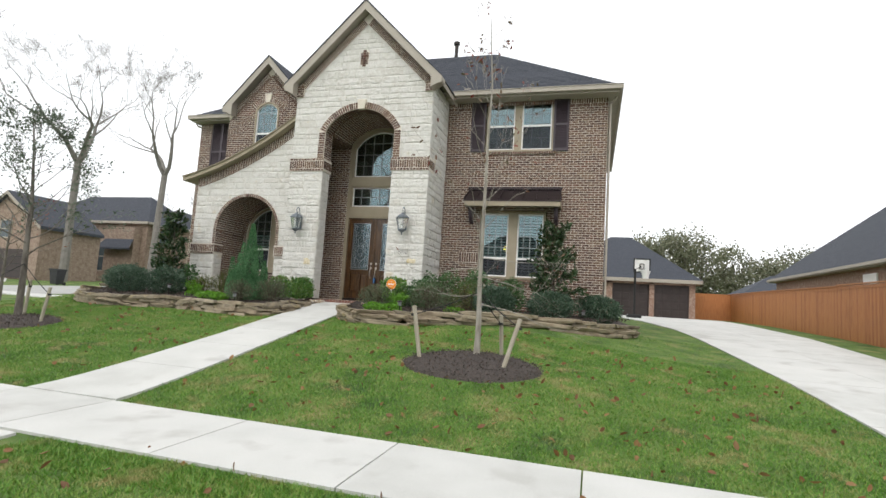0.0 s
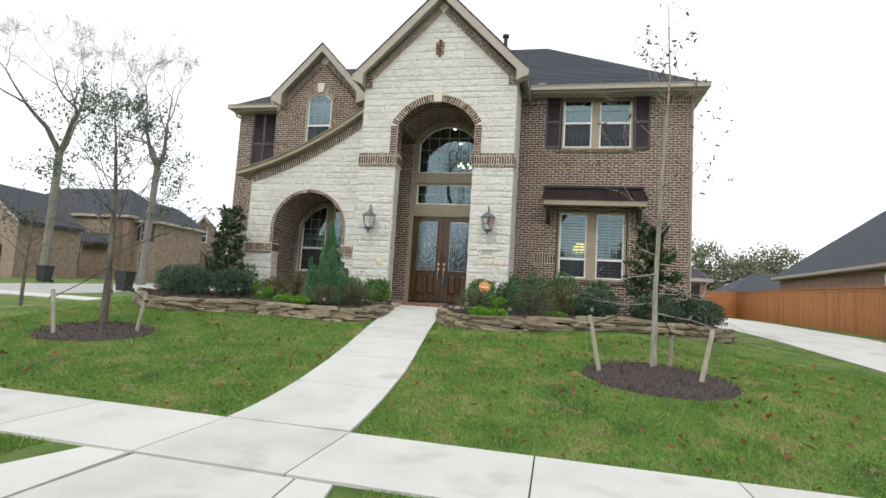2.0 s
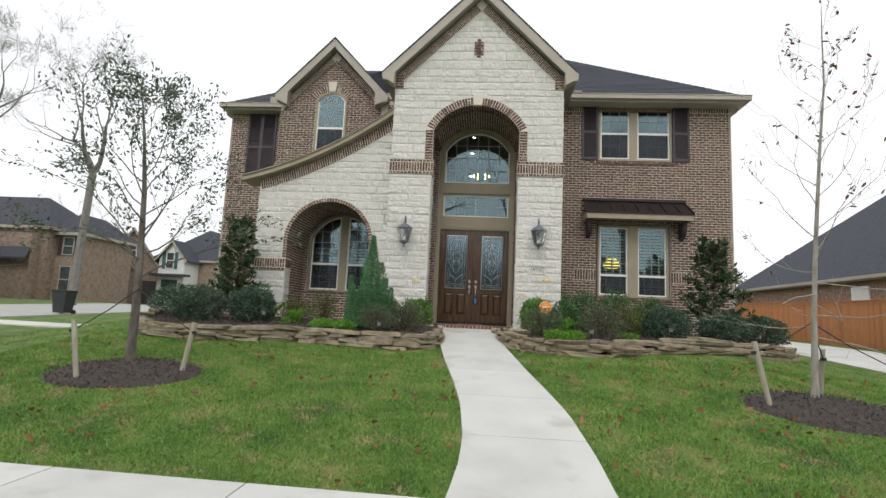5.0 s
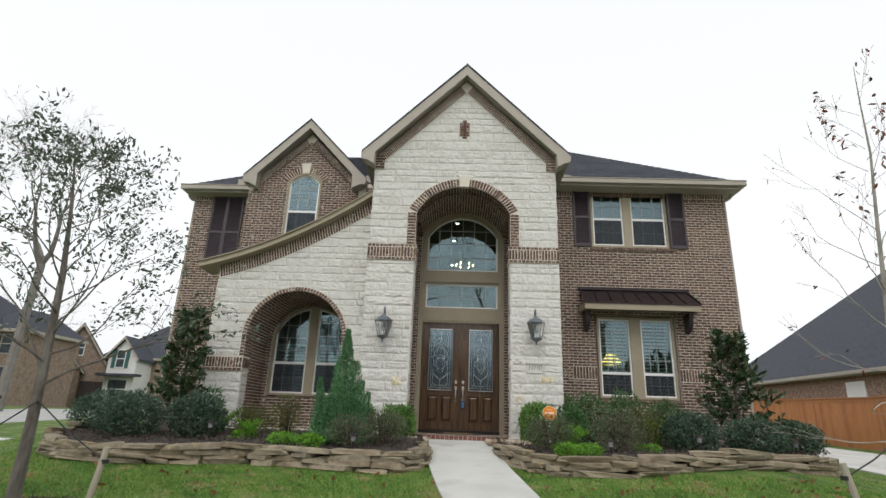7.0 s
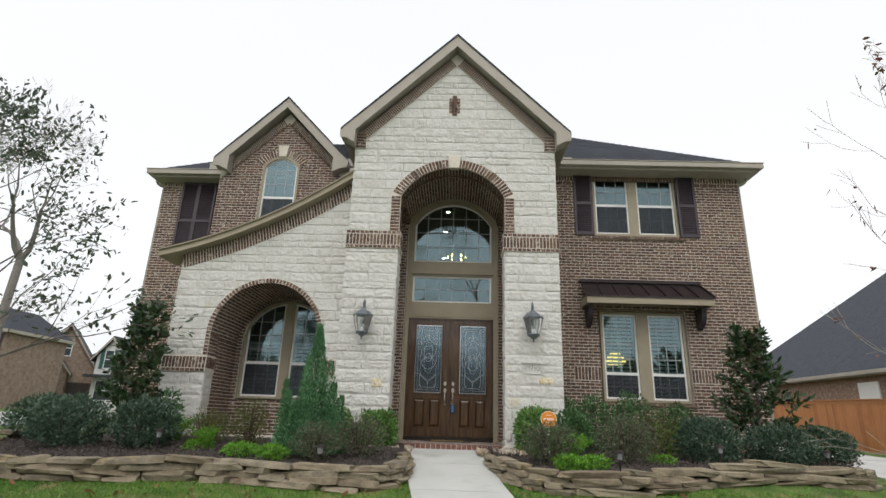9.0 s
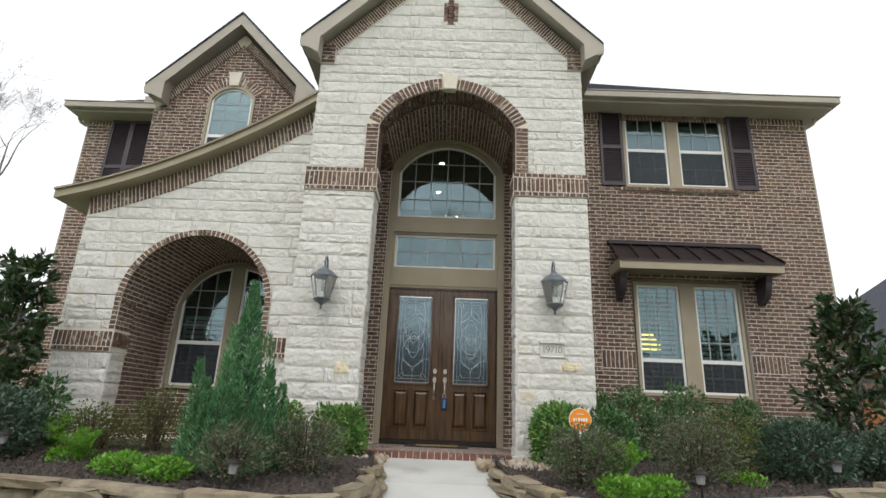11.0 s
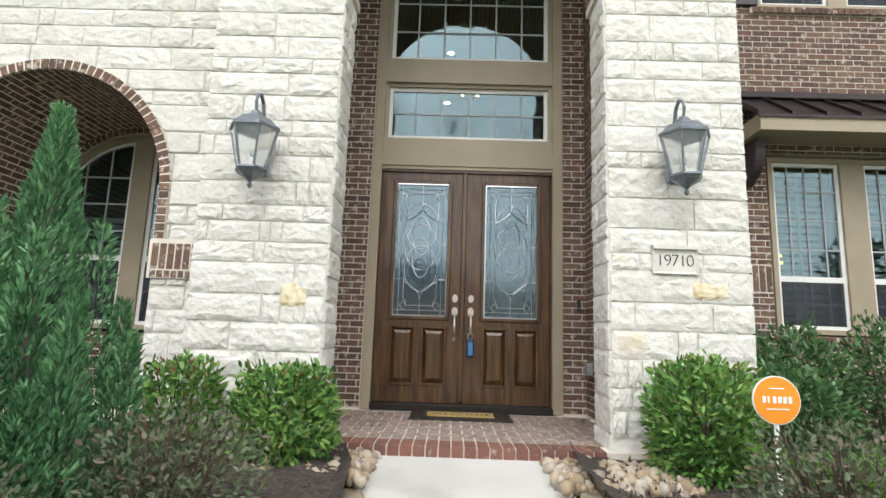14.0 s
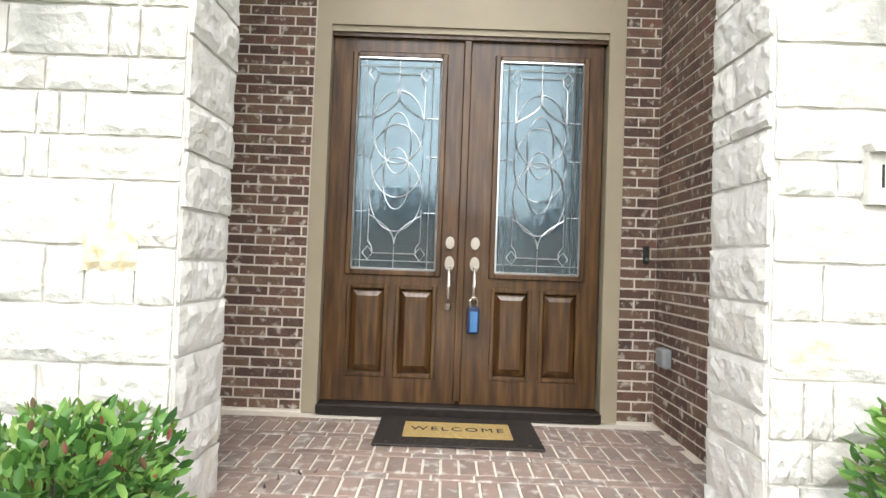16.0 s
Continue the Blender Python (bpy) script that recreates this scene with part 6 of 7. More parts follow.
TWIG = material("brown_twig", [(0.05, 0.035, 0.025), (0.085, 0.06, 0.045)], 0.9, 12, 0.0)


def shrub(name, label, x, y, size, leaf, mat, count, seed, z=None, boxy=0.0, stems=8, loose=0.25, category="shrub", group=""):
    """A rounded bush: stems and a shell of leaves, thicker outside."""
    rng = np.random.default_rng(seed)
    rx, ry, h = size
    z = 1.12 if z is None else z
    t = thing(name, label, category, group, (x, y, z - 0.03))
    dirs = rng.normal(0, 1, (count, 3))
    dirs /= np.linalg.norm(dirs, axis=1, keepdims=True)
    if boxy:
        dirs = dirs / np.maximum(1e-6, np.max(np.abs(dirs), axis=1, keepdims=True)) * boxy + dirs * (1 - boxy)
    rad = rng.uniform(0, 1, count) ** loose
    lump = np.array([1 + 0.22 * noise.noise(Vector(d) * 2.1 + Vector((seed, 0, 0))) + 0.14 * noise.noise(Vector(d) * 5 + Vector((0, seed, 0))) for d in dirs])
    p = dirs * (rad * lump)[:, None] * np.array([rx, ry, h * 0.52]) + np.array([0, 0, h * 0.52])
    p[:, 2] = np.maximum(p[:, 2], 0.03)
    nrm = dirs + np.array([0, 0, 0.5])
    leaf_cloud("foliage", p, nrm, leaf[0], leaf[1], mat, t, rng)
    if name == "gardenia":
        tip = p[(p[:, 2] > h * 0.8)][:60]
        leaf_cloud("new_growth", tip + [0, 0, 0.02], np.tile([0, 0, 1.0], (len(tip), 1)), 0.05, 0.018, REDLEAF, t, rng, 0.5, "reddish new leaves at the tips")["kind"] = "stuff"
    bm = bmesh.new()
    for k in range(stems):
        a = rng.uniform(0, 6.28)
        r = rng.uniform(0.2, 0.75)
        tube(bm, [(0.05 * math.cos(a), 0.05 * math.sin(a), 0), (rx * r * 0.5 * math.cos(a), ry * r * 0.5 * math.sin(a), h * 0.4), (rx * r * math.cos(a), ry * r * math.sin(a), h * rng.uniform(0.7, 0.95))], [0.012, 0.008, 0.004], 5, False)
    part("stem", bm, TWIG, t)["kind"] = "stuff"
    return t


HEDGE = "low dense rounded evergreen hedge shrub with grey-green leaves"
for k, (x, y, rx, h) in enumerate(((-13.0, 12.5, 0.6, 0.68), (-12.1, 11.75, 0.58, 0.66), (-10.98, 11.9, 0.5, 0.66), (-2.05, 12.5, 0.5, 0.66), (-0.75, 12.75, 0.56, 0.6), (0.35, 13.4, 0.52, 0.58))):
    shrub("hedge_shrub", HEDGE, x, y, (rx, rx * 0.9, h * 1.15), (0.055, 0.028), BLUEGREEN, 4600, 10 + k, 1.08, group="hedge shrubs in the beds", category="hedge")
GARD = "bushy gardenia with glossy bright green leaves, some yellowing"
shrub("gardenia", GARD, -7.48, 12.95, (0.33, 0.3, 0.69), (0.062, 0.026), GARDENIA, 3400, 31, 1.1, 0.3, group="gardenias beside the porch")
shrub("gardenia", GARD, -4.78, 12.95, (0.33, 0.31, 0.8), (0.062, 0.026), GARDENIA, 4300, 32, 1.1, 0.35, group="gardenias beside the porch")
shrub("gardenia", "small dark gardenia against the stone pier", -8.24, 13.05, (0.28, 0.26, 0.64), (0.066, 0.028), GARDENIA, 1700, 33, 1.15, 0.2, group="gardenias beside the porch")
LOOSE = "loose twiggy shrub with russet grey-green leaves"
for k, (x, y, rx, h, n, m) in enumerate(((-7.6, 11.75, 0.42, 0.6, 1500, RUSSET), (-8.1, 11.15, 0.36, 0.5, 1100, RUSSET), (-10.25, 12.5, 0.42, 0.62, 1300, OLIVE), (-9.6, 12.6, 0.36, 0.82, 1200, OLIVE), (-4.74, 11.75, 0.46, 0.6, 1900, RUSSET), (-3.5, 12.05, 0.5, 0.72, 2100, RUSSET), (-2.75, 12.8, 0.5, 0.85, 1500, OLIVE))):
    shrub("loose_shrub", LOOSE if m is RUSSET else "loose olive-green shrub with yellowing leaves", x, y, (rx, rx * 0.85, h), (0.034, 0.018), m, int(n * 1.7), 50 + k, 1.1, stems=22, loose=0.45, group="loose shrubs in the beds")
DARK = "dense dark green shrub growing against the brick wall"
for k, (x, y, rx, h) in enumerate(((-4.15, 13.7, 0.42, 1.0), (-3.55, 13.85, 0.42, 1.05), (-2.8, 13.9, 0.45, 1.12), (-1.9, 14.05, 0.4, 0.95), (-4.1, 13.1, 0.35, 0.75))):
    shrub("dark_shrub", DARK, x, y, (rx, rx * 0.85, h), (0.065, 0.028), HOLLY, 2000, 70 + k, 1.14, loose=0.3, group="dark shrubs under the window")
shrub("dark_shrub", "small dark shrub beside the stone alcove pier", -11.25, 13.0, (0.28, 0.26, 0.85), (0.075, 0.032), HOLLY, 800, 77, 1.14, group="dark shrubs under the window")
for k, (x, y) in enumerate(((-10.1, 11.95), (-9.25, 11.4), (-8.75, 11.25), (-4.55, 11.2), (-2.95, 12.2), (-4.2, 11.35))):
    shrub("ground_cover", "low lime-green ground-cover plant in the mulch", x, y, (0.24, 0.2, 0.2), (0.045, 0.025), LIME, 700, 90 + k, 1.07, stems=3, category="ground cover", group="lime ground-cover plants")


def fern(x, y, z, n, h, seed):
    """A clump of upright feathery fronds."""
    r = random.Random(seed)
    t = thing("foxtail_fern", "bright green foxtail fern with upright plume-like fronds", "fern", "foxtail ferns", (x, y, z))
    for k in range(n):
        a, lean = r.uniform(0, 6.28), r.uniform(0.25, 0.95)
        l = h * r.uniform(0.75, 1.1)
        c, d = [], []
        for i in range(210):
            f = (i + 0.5) / 210
            rad = 0.055 * math.sin(math.pi * min(1, f * 0.9 + 0.1)) ** 0.6
            b = r.uniform(0, 6.28)
            off = lean * f * f * l
            c.append((math.cos(a) * off + rad * 0.3 * math.cos(b), math.sin(a) * off + rad * 0.3 * math.sin(b), f * l * (1 - 0.25 * lean)))
            d.append((math.cos(b), math.sin(b), 0.8))
        leaf_cloud("frond", np.array(c), np.array(d), 0.06, 0.011, LIME, t, np.random.default_rng(seed + k), 0.2, fold=0)


fern(-4.38, 11.9, 1.06, 18, 0.5, 1)
fern(-4.55, 12.15, 1.08, 9, 0.46, 2)
fern(-2.45, 13.2, 1.14, 18, 0.6, 3)
fern(-10.8, 12.6, 1.14, 10, 0.5, 4)
fern(-9.95, 11.9, 1.1, 7, 0.4, 5)


def conifer(x, y, z):
    t = thing("conifer", "blue-green upright conifer with many feathery pointed sprays", "conifer", at=(x, y, z))
    rng = np.random.default_rng(8)
    cones = [(0.0, 0.0, 0.31, 1.95, 9000)] + [(0.38 * math.cos(a), 0.36 * math.sin(a), 0.155, h * 0.85, 1500) for a, h in ((0.2, 1.0), (1.1, 1.2), (2.0, 1.15), (2.9, 1.05), (3.6, 1.25), (4.3, 0.85), (5.0, 1.0), (5.7, 1.2), (4.7, 1.35), (3.9, 0.8), (5.4, 0.75))]
    cones += [(0.2 * math.cos(a), 0.2 * math.sin(a), 0.22, h * 0.9, 1100) for a, h in ((0.5, 1.55), (2.5, 1.5), (4.4, 1.6), (5.3, 1.45))]
    c, d = [], []
    for cx, cy, r, h, n in cones:
        f = rng.uniform(0, 1, n) ** 1.2
        a = rng.uniform(0, 2 * np.pi, n)
        tuft = 1 + 0.42 * np.sin(a * 5 + f * 23) * np.cos(f * 31 + a * 2)
        rr = r * np.clip(np.sin(np.pi * np.clip(0.18 + f * 0.82, 0, 1)) ** 0.8 + 0.04, 0, 1) * tuft * rng.uniform(0.75, 1, n) * np.where(f < 0.12, 0.8, 1)
        rr = r * (1 - f) ** 0.95 * tuft * rng.uniform(0.7, 1, n) + 0.015
        c.append(np.stack([cx * (1 + 0.15 * f) + rr * np.cos(a), cy * (1 + 0.15 * f) + rr * np.sin(a), 0.05 + f * h], 1))
        d.append(np.stack([np.cos(a) * 0.6, np.sin(a) * 0.6, np.full(n, 1.1)], 1))
    leaf_cloud("sprays", np.concatenate(c), np.concatenate(d), 0.055, 0.014, JUNIPER, t, rng, 0.3, fold=0)
    bm = bmesh.new()
    tube(bm, [(0, 0, 0), (0.01, 0, 1.0), (0.0, 0, 1.8)], [0.05, 0.03, 0.008], 8)
    part("trunk", bm, BARK, t)


conifer(-8.38, 11.85, 1.05)


def grow(bm, tips, start, way, length, radius, level, rng, droop=0.0, split=(2, 3), spread=0.6, curl=0.2, ratio=0.7, sides=6):
    """A limb that bends, tapers and forks."""
    n = 4 if level > 1 else 3
    pts, rad = [Vector(start)], [radius]
    d = Vector(way).normalized()
    for k in range(n):
        d = (d + Vector((rng.uniform(-curl, curl), rng.uniform(-curl, curl), rng.uniform(-curl, curl) + 0.06 - droop))).normalized()
        pts.append(pts[-1] + d * length / n)
        rad.append(max(0.002, radius * (1 - 0.5 * (k + 1) / n)))
        if level <= 1:
            tips.append((pts[-1].copy(), d.copy()))
    tube(bm, pts, rad, max(3, sides), False)
    if level <= 0:
        return
    for k in range(rng.randint(*split)):
        side = d.orthogonal().normalized()
        side.rotate(Matrix.Rotation(rng.uniform(0, 6.28), 3, d))
        w = (d + side * rng.uniform(0.5, 1.2) * spread).normalized()
        at = pts[-1] if k < 2 else pts[rng.randint(2, n - 1)]
        grow(bm, tips, at, w, length * ratio * rng.uniform(0.8, 1.15), rad[-1] * (0.85 if k == 0 else 0.7), level - 1, rng, droop, split, spread, curl, ratio, sides - 1)


def magnolia(x, y, z, h, seed, label, wide):
    t = thing("magnolia", label, "small tree", "small magnolias in the beds", (x, y, z))
    r = random.Random(seed)
    rng = np.random.default_rng(seed)
    bm = bmesh.new()
    tips = []
    tube(bm, [(0, 0, 0), (0.02, 0, h * 0.5), (0.05, 0.02, h * 0.97)], [0.035, 0.022, 0.006], 7, False)
    for k in range(44):
        f = 0.1 + 0.87 * k / 44
        a = k * 2.4
        l = (wide * (1 - f) ** 0.7 + 0.1) * r.uniform(0.6, 1.2)
        grow(bm, tips, (0.03 * f, 0, h * f), (math.cos(a), math.sin(a), 0.55), l, 0.012, 1, r, 0.0, (2, 3), 0.6, 0.2, 0.6, 5)
    part("trunk", bm, BARK, t)
    p = np.array([tuple(q[0]) for q in tips for _ in range(4)])
    d = np.array([tuple(q[1]) for q in tips for _ in range(4)])
    leaf_cloud("leaves", p + rng.normal(0, 0.03, p.shape), d, 0.14, 0.055, MAGNOLIA, t, rng, 0.8)


magnolia(-11.87, 12.9, 1.12, 2.4, 5, "slender young magnolia with dark leathery leaves by the alcove", 0.36)
magnolia(-0.75, 13.3, 1.05, 2.35, 6, "slender young magnolia with dark leathery leaves by the brick", 0.52)


def path_light(x, y):
    z = land(x, y) + 0.2
    t = thing("path_light", "small dark bronze path light with a domed cap", "path light", "path lights in the beds", (x, y, z - 0.05))
    bm = bmesh.new()
    tube(bm, [(0, 0, 0), (0, 0, 0.3)], 0.012, 8)
    part("stake", bm, BRONZE, t)
    bm = bmesh.new()
    lathe(bm, [(0.032, 0.22), (0.042, 0.29), (0.04, 0.3)], (0, 0, 0), 10)
    part("lens", bm, GREYP, t, "frosted lens")
    bm = bmesh.new()
    lathe(bm, [(0.07, 0.3), (0.068, 0.31), (0.045, 0.33), (0.015, 0.34)], (0, 0, 0), 14)
    part("cap", bm, BRONZE, t)


for x, y in ((-10.55, 11.55), (-7.95, 10.8), (-3.9, 11.1), (0.0, 12.8), (-2.2, 11.8)):
    path_light(x, y)
sign = thing("yard_sign", "round orange security sign on a thin white stake", "yard sign", at=(-4.635, 12.39, 1.06))
ORANGE = material("orange_sign_face", [(0.75, 0.24, 0.015), (0.8, 0.28, 0.02)], 0.4, 10, 0.0)
WHITE = material("white_plastic", [(0.75, 0.75, 0.73), (0.8, 0.8, 0.78)], 0.4, 10, 0.0)
bm = bmesh.new()
tube(bm, [(0, 0.01, -0.1), (0, 0.01, 0.6)], 0.014, 6)
part("stake", bm, WHITE, sign)
bm = bmesh.new()
prism(bm, [(0.13 * math.cos(a), 0.66 + 0.13 * math.sin(a)) for a in (2 * math.pi * k / 32 for k in range(32))], -0.006, 0.004)
part("rim", bm, WHITE, sign, "white rim")
bm = bmesh.new()
prism(bm, [(0.124 * math.cos(a), 0.66 + 0.124 * math.sin(a)) for a in (2 * math.pi * k / 32 for k in range(32))], -0.010, -0.0065)
part("face", bm, ORANGE, sign, "orange face")
for k in range(6):
    part("wordmark_bar", boxes((-0.08 + 0.028 * k, -0.08 + 0.028 * k + (0.018 if k != 1 else 0.01), -0.013, -0.0105, 0.645, 0.68)), WHITE, sign, "white block of the wordmark")
for d in ((-0.04, 0.04, -0.013, -0.0105, 0.72, 0.726), (-0.06, 0.06, -0.013, -0.0105, 0.61, 0.616)):
    part("text_line", boxes(d), WHITE, sign, "thin white line of print")


# river pebbles at the foot of the piers
def pebbles(name, cx, cy, rx, ry, n, seed, label):
    r = random.Random(seed)
    verts, faces = [], []
    base = bmesh.new()
    bmesh.ops.create_icosphere(base, subdivisions=1, radius=1)
    bv, bf = [v.co.copy() for v in base.verts], [[v.index for v in f.verts] for f in base.faces]
    base.free()
    for k in range(n):
        x, y = cx + r.uniform(-rx, rx), cy + r.uniform(-ry, ry)
        s = r.uniform(0.02, 0.065)
        m = Matrix.Translation((x, y, 1.13 + r.uniform(0, 0.05))) @ Euler((r.uniform(0, 3), r.uniform(0, 3), r.uniform(0, 3))).to_matrix().to_4x4() @ Matrix.Diagonal((s, s * r.uniform(0.7, 1), s * r.uniform(0.45, 0.8), 1))
        i = len(verts)
        verts += [m @ v for v in bv]
        faces += [[i + q for q in f] for f in bf]
    tagged(part(name, raw_mesh(name, verts, faces), RIVER, smooth=True), label, "pebbles", kind="stuff")


pebbles("river_pebbles", -7.25, 12.95, 0.34, 0.34, 330, 1, "tan river pebbles beside the porch step")
pebbles("river_pebbles", -5.33, 12.95, 0.42, 0.34, 420, 2, "tan river pebbles beside the porch step")

# mulch chips
rng = np.random.default_rng(4)
c = []
while len(c) < 17000:
    x, y = rng.uniform(-13.2, 1.2), rng.uniform(10.4, 14)
    for poly in (POLY_L, POLY_R):
        if in_poly(x, y, poly):
            c.append((x, y, land(x, y) + 0.215 if y < 12 else 1.13 + 0.09 * (y - 12) / 2))
for x, y, rx, ry in RINGS:
    for k in range(1700):
        a, f = rng.uniform(0, 6.28), rng.uniform(0, 1) ** 0.5
        px, py = x + rx * f * math.cos(a), y + ry * f * math.sin(a)
        c.append((px, py, land(px, py) + 0.095 * (1 - f * f) + 0.012))
c = np.array(c)
ob = leaf_cloud("mulch_chips", c, np.tile([0.0, 0.0, 0.05], (len(c), 1)), 0.055, 0.016, CHIP, None, rng, 0.8, fold=0)
tagged(ob, "shredded black mulch chips strewn over beds", "mulch", kind="stuff")


# ---- young staked trees on the lawn ----
STAKE = material("weathered_pine_stake", [(0.28, 0.25, 0.19), (0.38, 0.35, 0.28)], 0.9, 14, 0.3, 50, stretch=(1, 1, 0.2))


def stakes(feet, trunk, tie, group):
    for (x0, y0), (x1, y1, z1) in feet:
        t = thing("tree_stake", "weathered wooden tree stake with black tie", "tree stake", group, (x0, y0, land(x0, y0)))
        bm = bmesh.new()
        tube(bm, [(0, 0, -0.1), (x1 - x0, y1 - y0, z1 - land(x0, y0))], 0.033, 8)
        part("post", bm, STAKE, t)
        bm = bmesh.new()
        top = Vector((x1 - x0, y1 - y0, z1 - land(x0, y0) - 0.14))
        end = Vector((trunk[0] - x0, trunk[1] - y0, tie - land(x0, y0)))
        tube(bm, [top, (top + end) / 2 - Vector((0, 0, 0.03)), end], 0.008, 5)
        tube(bm, [top - Vector((0, 0, 0.02)), top + Vector((0, 0, 0.02))], 0.04, 8)
        part("strap", bm, BLACK, t, "black tie strap")


stakes([((-2.3, 7.85), (-2.48, 7.9, 1.27)), ((-1.05, 7.68), (-0.82, 7.9, 1.17)), ((-1.2, 8.75), (-1.22, 8.6, 1.2))], (-1.53, 8.3), 1.55, "stakes of the bare young tree")
stakes([((-11.1, 7.25), (-11.3, 7.3, 1.14)), ((-10.12, 7.9), (-10.02, 7.95, 1.16)), ((-11.3, 8.45), (-11.3, 8.5, 1.28))], (-11.0, 8.1), 1.6, "stakes of the young oak")

t = thing("young_tree", "slender young tree, almost bare, with few red leaves", "tree", at=(-1.53, 8.3, land(-1.53, 8.3)))
r = random.Random(21)
bm = bmesh.new()
tips = []
trunk = [(0, 0, -0.05), (0.01, -0.02, 0.6), (0.0, -0.06, 1.2), (0.02, -0.14, 2.2), (0.05, -0.26, 3.4), (0.09, -0.35, 4.3), (0.05, -0.42, 5.0), (0.03, -0.47, 5.45)]
tube(bm, trunk, [0.055, 0.042, 0.035, 0.029, 0.02, 0.013, 0.008, 0.003], 10, False)
for k in range(30):
    f = 0.16 + 0.8 * k / 30
    z = 5.45 * f
    a = k * 2.399 + r.uniform(-0.3, 0.3)
    low = f < 0.34
    l = (0.95 if low else 1.25 * (1.05 - f) + 0.14) * r.uniform(0.7, 1.2)
    grow(bm, tips, (0.05 * f, -0.46 * f + 0.02, z), (math.cos(a), math.sin(a), -0.1 if low else 0.75), l, 0.010 * (1.15 - f), 2, r, 0.04 if low else -0.02, (2, 3), 0.55, 0.18, 0.62, 5)
part("trunk", bm, PALE_BARK, t)
rng = np.random.default_rng(9)
pick = [q for q in tips if r.random() < 0.28]
pick_w = [q for q in pick if q[0].z > 1.4]
p = np.array([tuple(q[0]) for q in pick_w])
leaf_cloud("leaves", p + rng.normal(0, 0.03, p.shape), np.tile([0, 0, -0.4], (len(p), 1)), 0.085, 0.034, REDLEAF, t, rng, 0.7, "few dry red and olive leaves")

t = thing("young_oak", "young live oak with sparse small grey-green leaves, staked", "tree", at=(-11.05, 8.15, land(-11.05, 8.15)))
r = random.Random(33)
bm = bmesh.new()
tips = []
tube(bm, [(0, 0, -0.05), (0.0, 0, 0.8), (-0.03, 0, 1.6), (-0.1, 0.02, 2.6), (-0.2, 0, 3.5), (-0.35, 0, 4.3)], [0.075, 0.06, 0.05, 0.035, 0.02, 0.006], 10, False)
for k in range(24):
    f = 0.3 + 0.66 * k / 24
    a = k * 2.399 + r.uniform(-0.4, 0.4)
    grow(bm, tips, (-0.3 * max(0, f - 0.4) * 1.2, 0, 4.3 * f), (math.cos(a), math.sin(a), 0.35 + 0.7 * f), (1.3 * (1.15 - f) + 0.12) * r.uniform(0.75, 1.2), 0.02 * (1.15 - f), 2, r, 0.0, (2, 4), 0.7, 0.22, 0.62, 5)
part("trunk", bm, BARK, t)
rng = np.random.default_rng(12)
p = np.array([tuple(q[0]) for q in tips for _ in range(5)])
d = np.array([tuple(q[1]) for q in tips for _ in range(5)])
keep = rng.uniform(0, 1, len(p)) < 0.85
leaf_cloud("leaves", (p + rng.normal(0, 0.06, p.shape))[keep], d[keep], 0.07, 0.03, OAK, t, rng, 0.9, "small grey-green leaves")


# ---- grass blades and fallen leaves ----
def on_lawn(x, y):
    if side_y(x, 0) - 0.02 < y < side_y(x, 1) + 0.02:
        return False
    if y > 4.6 and walk_x(WALK_L, y) - 0.01 < x < walk_x(WALK_R, y) + 0.01 and y < 13.3:
        return False
    if y < 3.6 and -7.0 < x < -4.2:
        return False
    if walk_x(DRV_L, y) - 0.02 < x < walk_x(DRV_R, y) + 0.02:
        return False
    for cx, cy, rx, ry in RINGS:
        if ((x - cx) / rx) ** 2 + ((y - cy) / ry) ** 2 < 0.97:
            return False
    return not (in_poly(x, y, POLY_L) or in_poly(x, y, POLY_R))


rng = np.random.default_rng(77)
pts = []
while len(pts) < 300000:
    u = rng.uniform(0, 1)
    if u < 0.72:
        x, y = rng.uniform(-13.5, 4.5), 3.0 + 8.2 * rng.uniform(0, 1) ** 1.25
    elif u < 0.9:
        x, y = rng.uniform(-9.5, 3.5), rng.uniform(1.6, 3.7)
    else:
        x, y = rng.uniform(-16, 8), rng.uniform(9, 15)
    if on_lawn(x, y):
        pts.append((x, y, land(x, y) - 0.004))
pts = np.array(pts)
n = len(pts)
d = rng.normal(0, 0.7, (n, 3))
d[:, 2] = 1.0
d /= np.linalg.norm(d, axis=1, keepdims=True)
h = rng.uniform(0.025, 0.055, (n, 1))
s = np.cross(d, rng.normal(0, 1, (n, 3)))
s /= np.linalg.norm(s, axis=1, keepdims=True)
v = np.stack([pts - s * 0.006, pts + s * 0.006, pts + d * h], 1).reshape(-1, 3)
me = bpy.data.meshes.new("grass")
me.vertices.add(3 * n)
me.vertices.foreach_set("co", v.astype(np.float32).ravel())
me.loops.add(3 * n)
me.loops.foreach_set("vertex_index", np.arange(3 * n, dtype=np.int32))
me.polygons.add(n)
me.polygons.foreach_set("loop_start", (np.arange(n) * 3).astype(np.int32))
me.update(calc_edges=True)
tagged(part("grass", me, BLADE), "short mown green grass blades of the lawn", "grass", kind="stuff")
c = []
while len(c) < 700:
    x, y = rng.uniform(-13, 3), rng.uniform(1.8, 11)
    if x > -5 and rng.uniform() < 0.5 or rng.uniform() < 0.35:
        if on_lawn(x, y):
            c.append((x, y, land(x, y) + 0.035))
        elif rng.uniform() < 0.03 and y < 10:
            c.append((x, y, land(x, y) + 0.04))
c = np.array(c)
ob = leaf_cloud("fallen_leaves", c, np.tile([0.3, 0.0, 0.05], (len(c), 1)), 0.085, 0.05, DRYLEAF, None, rng, 0.5)
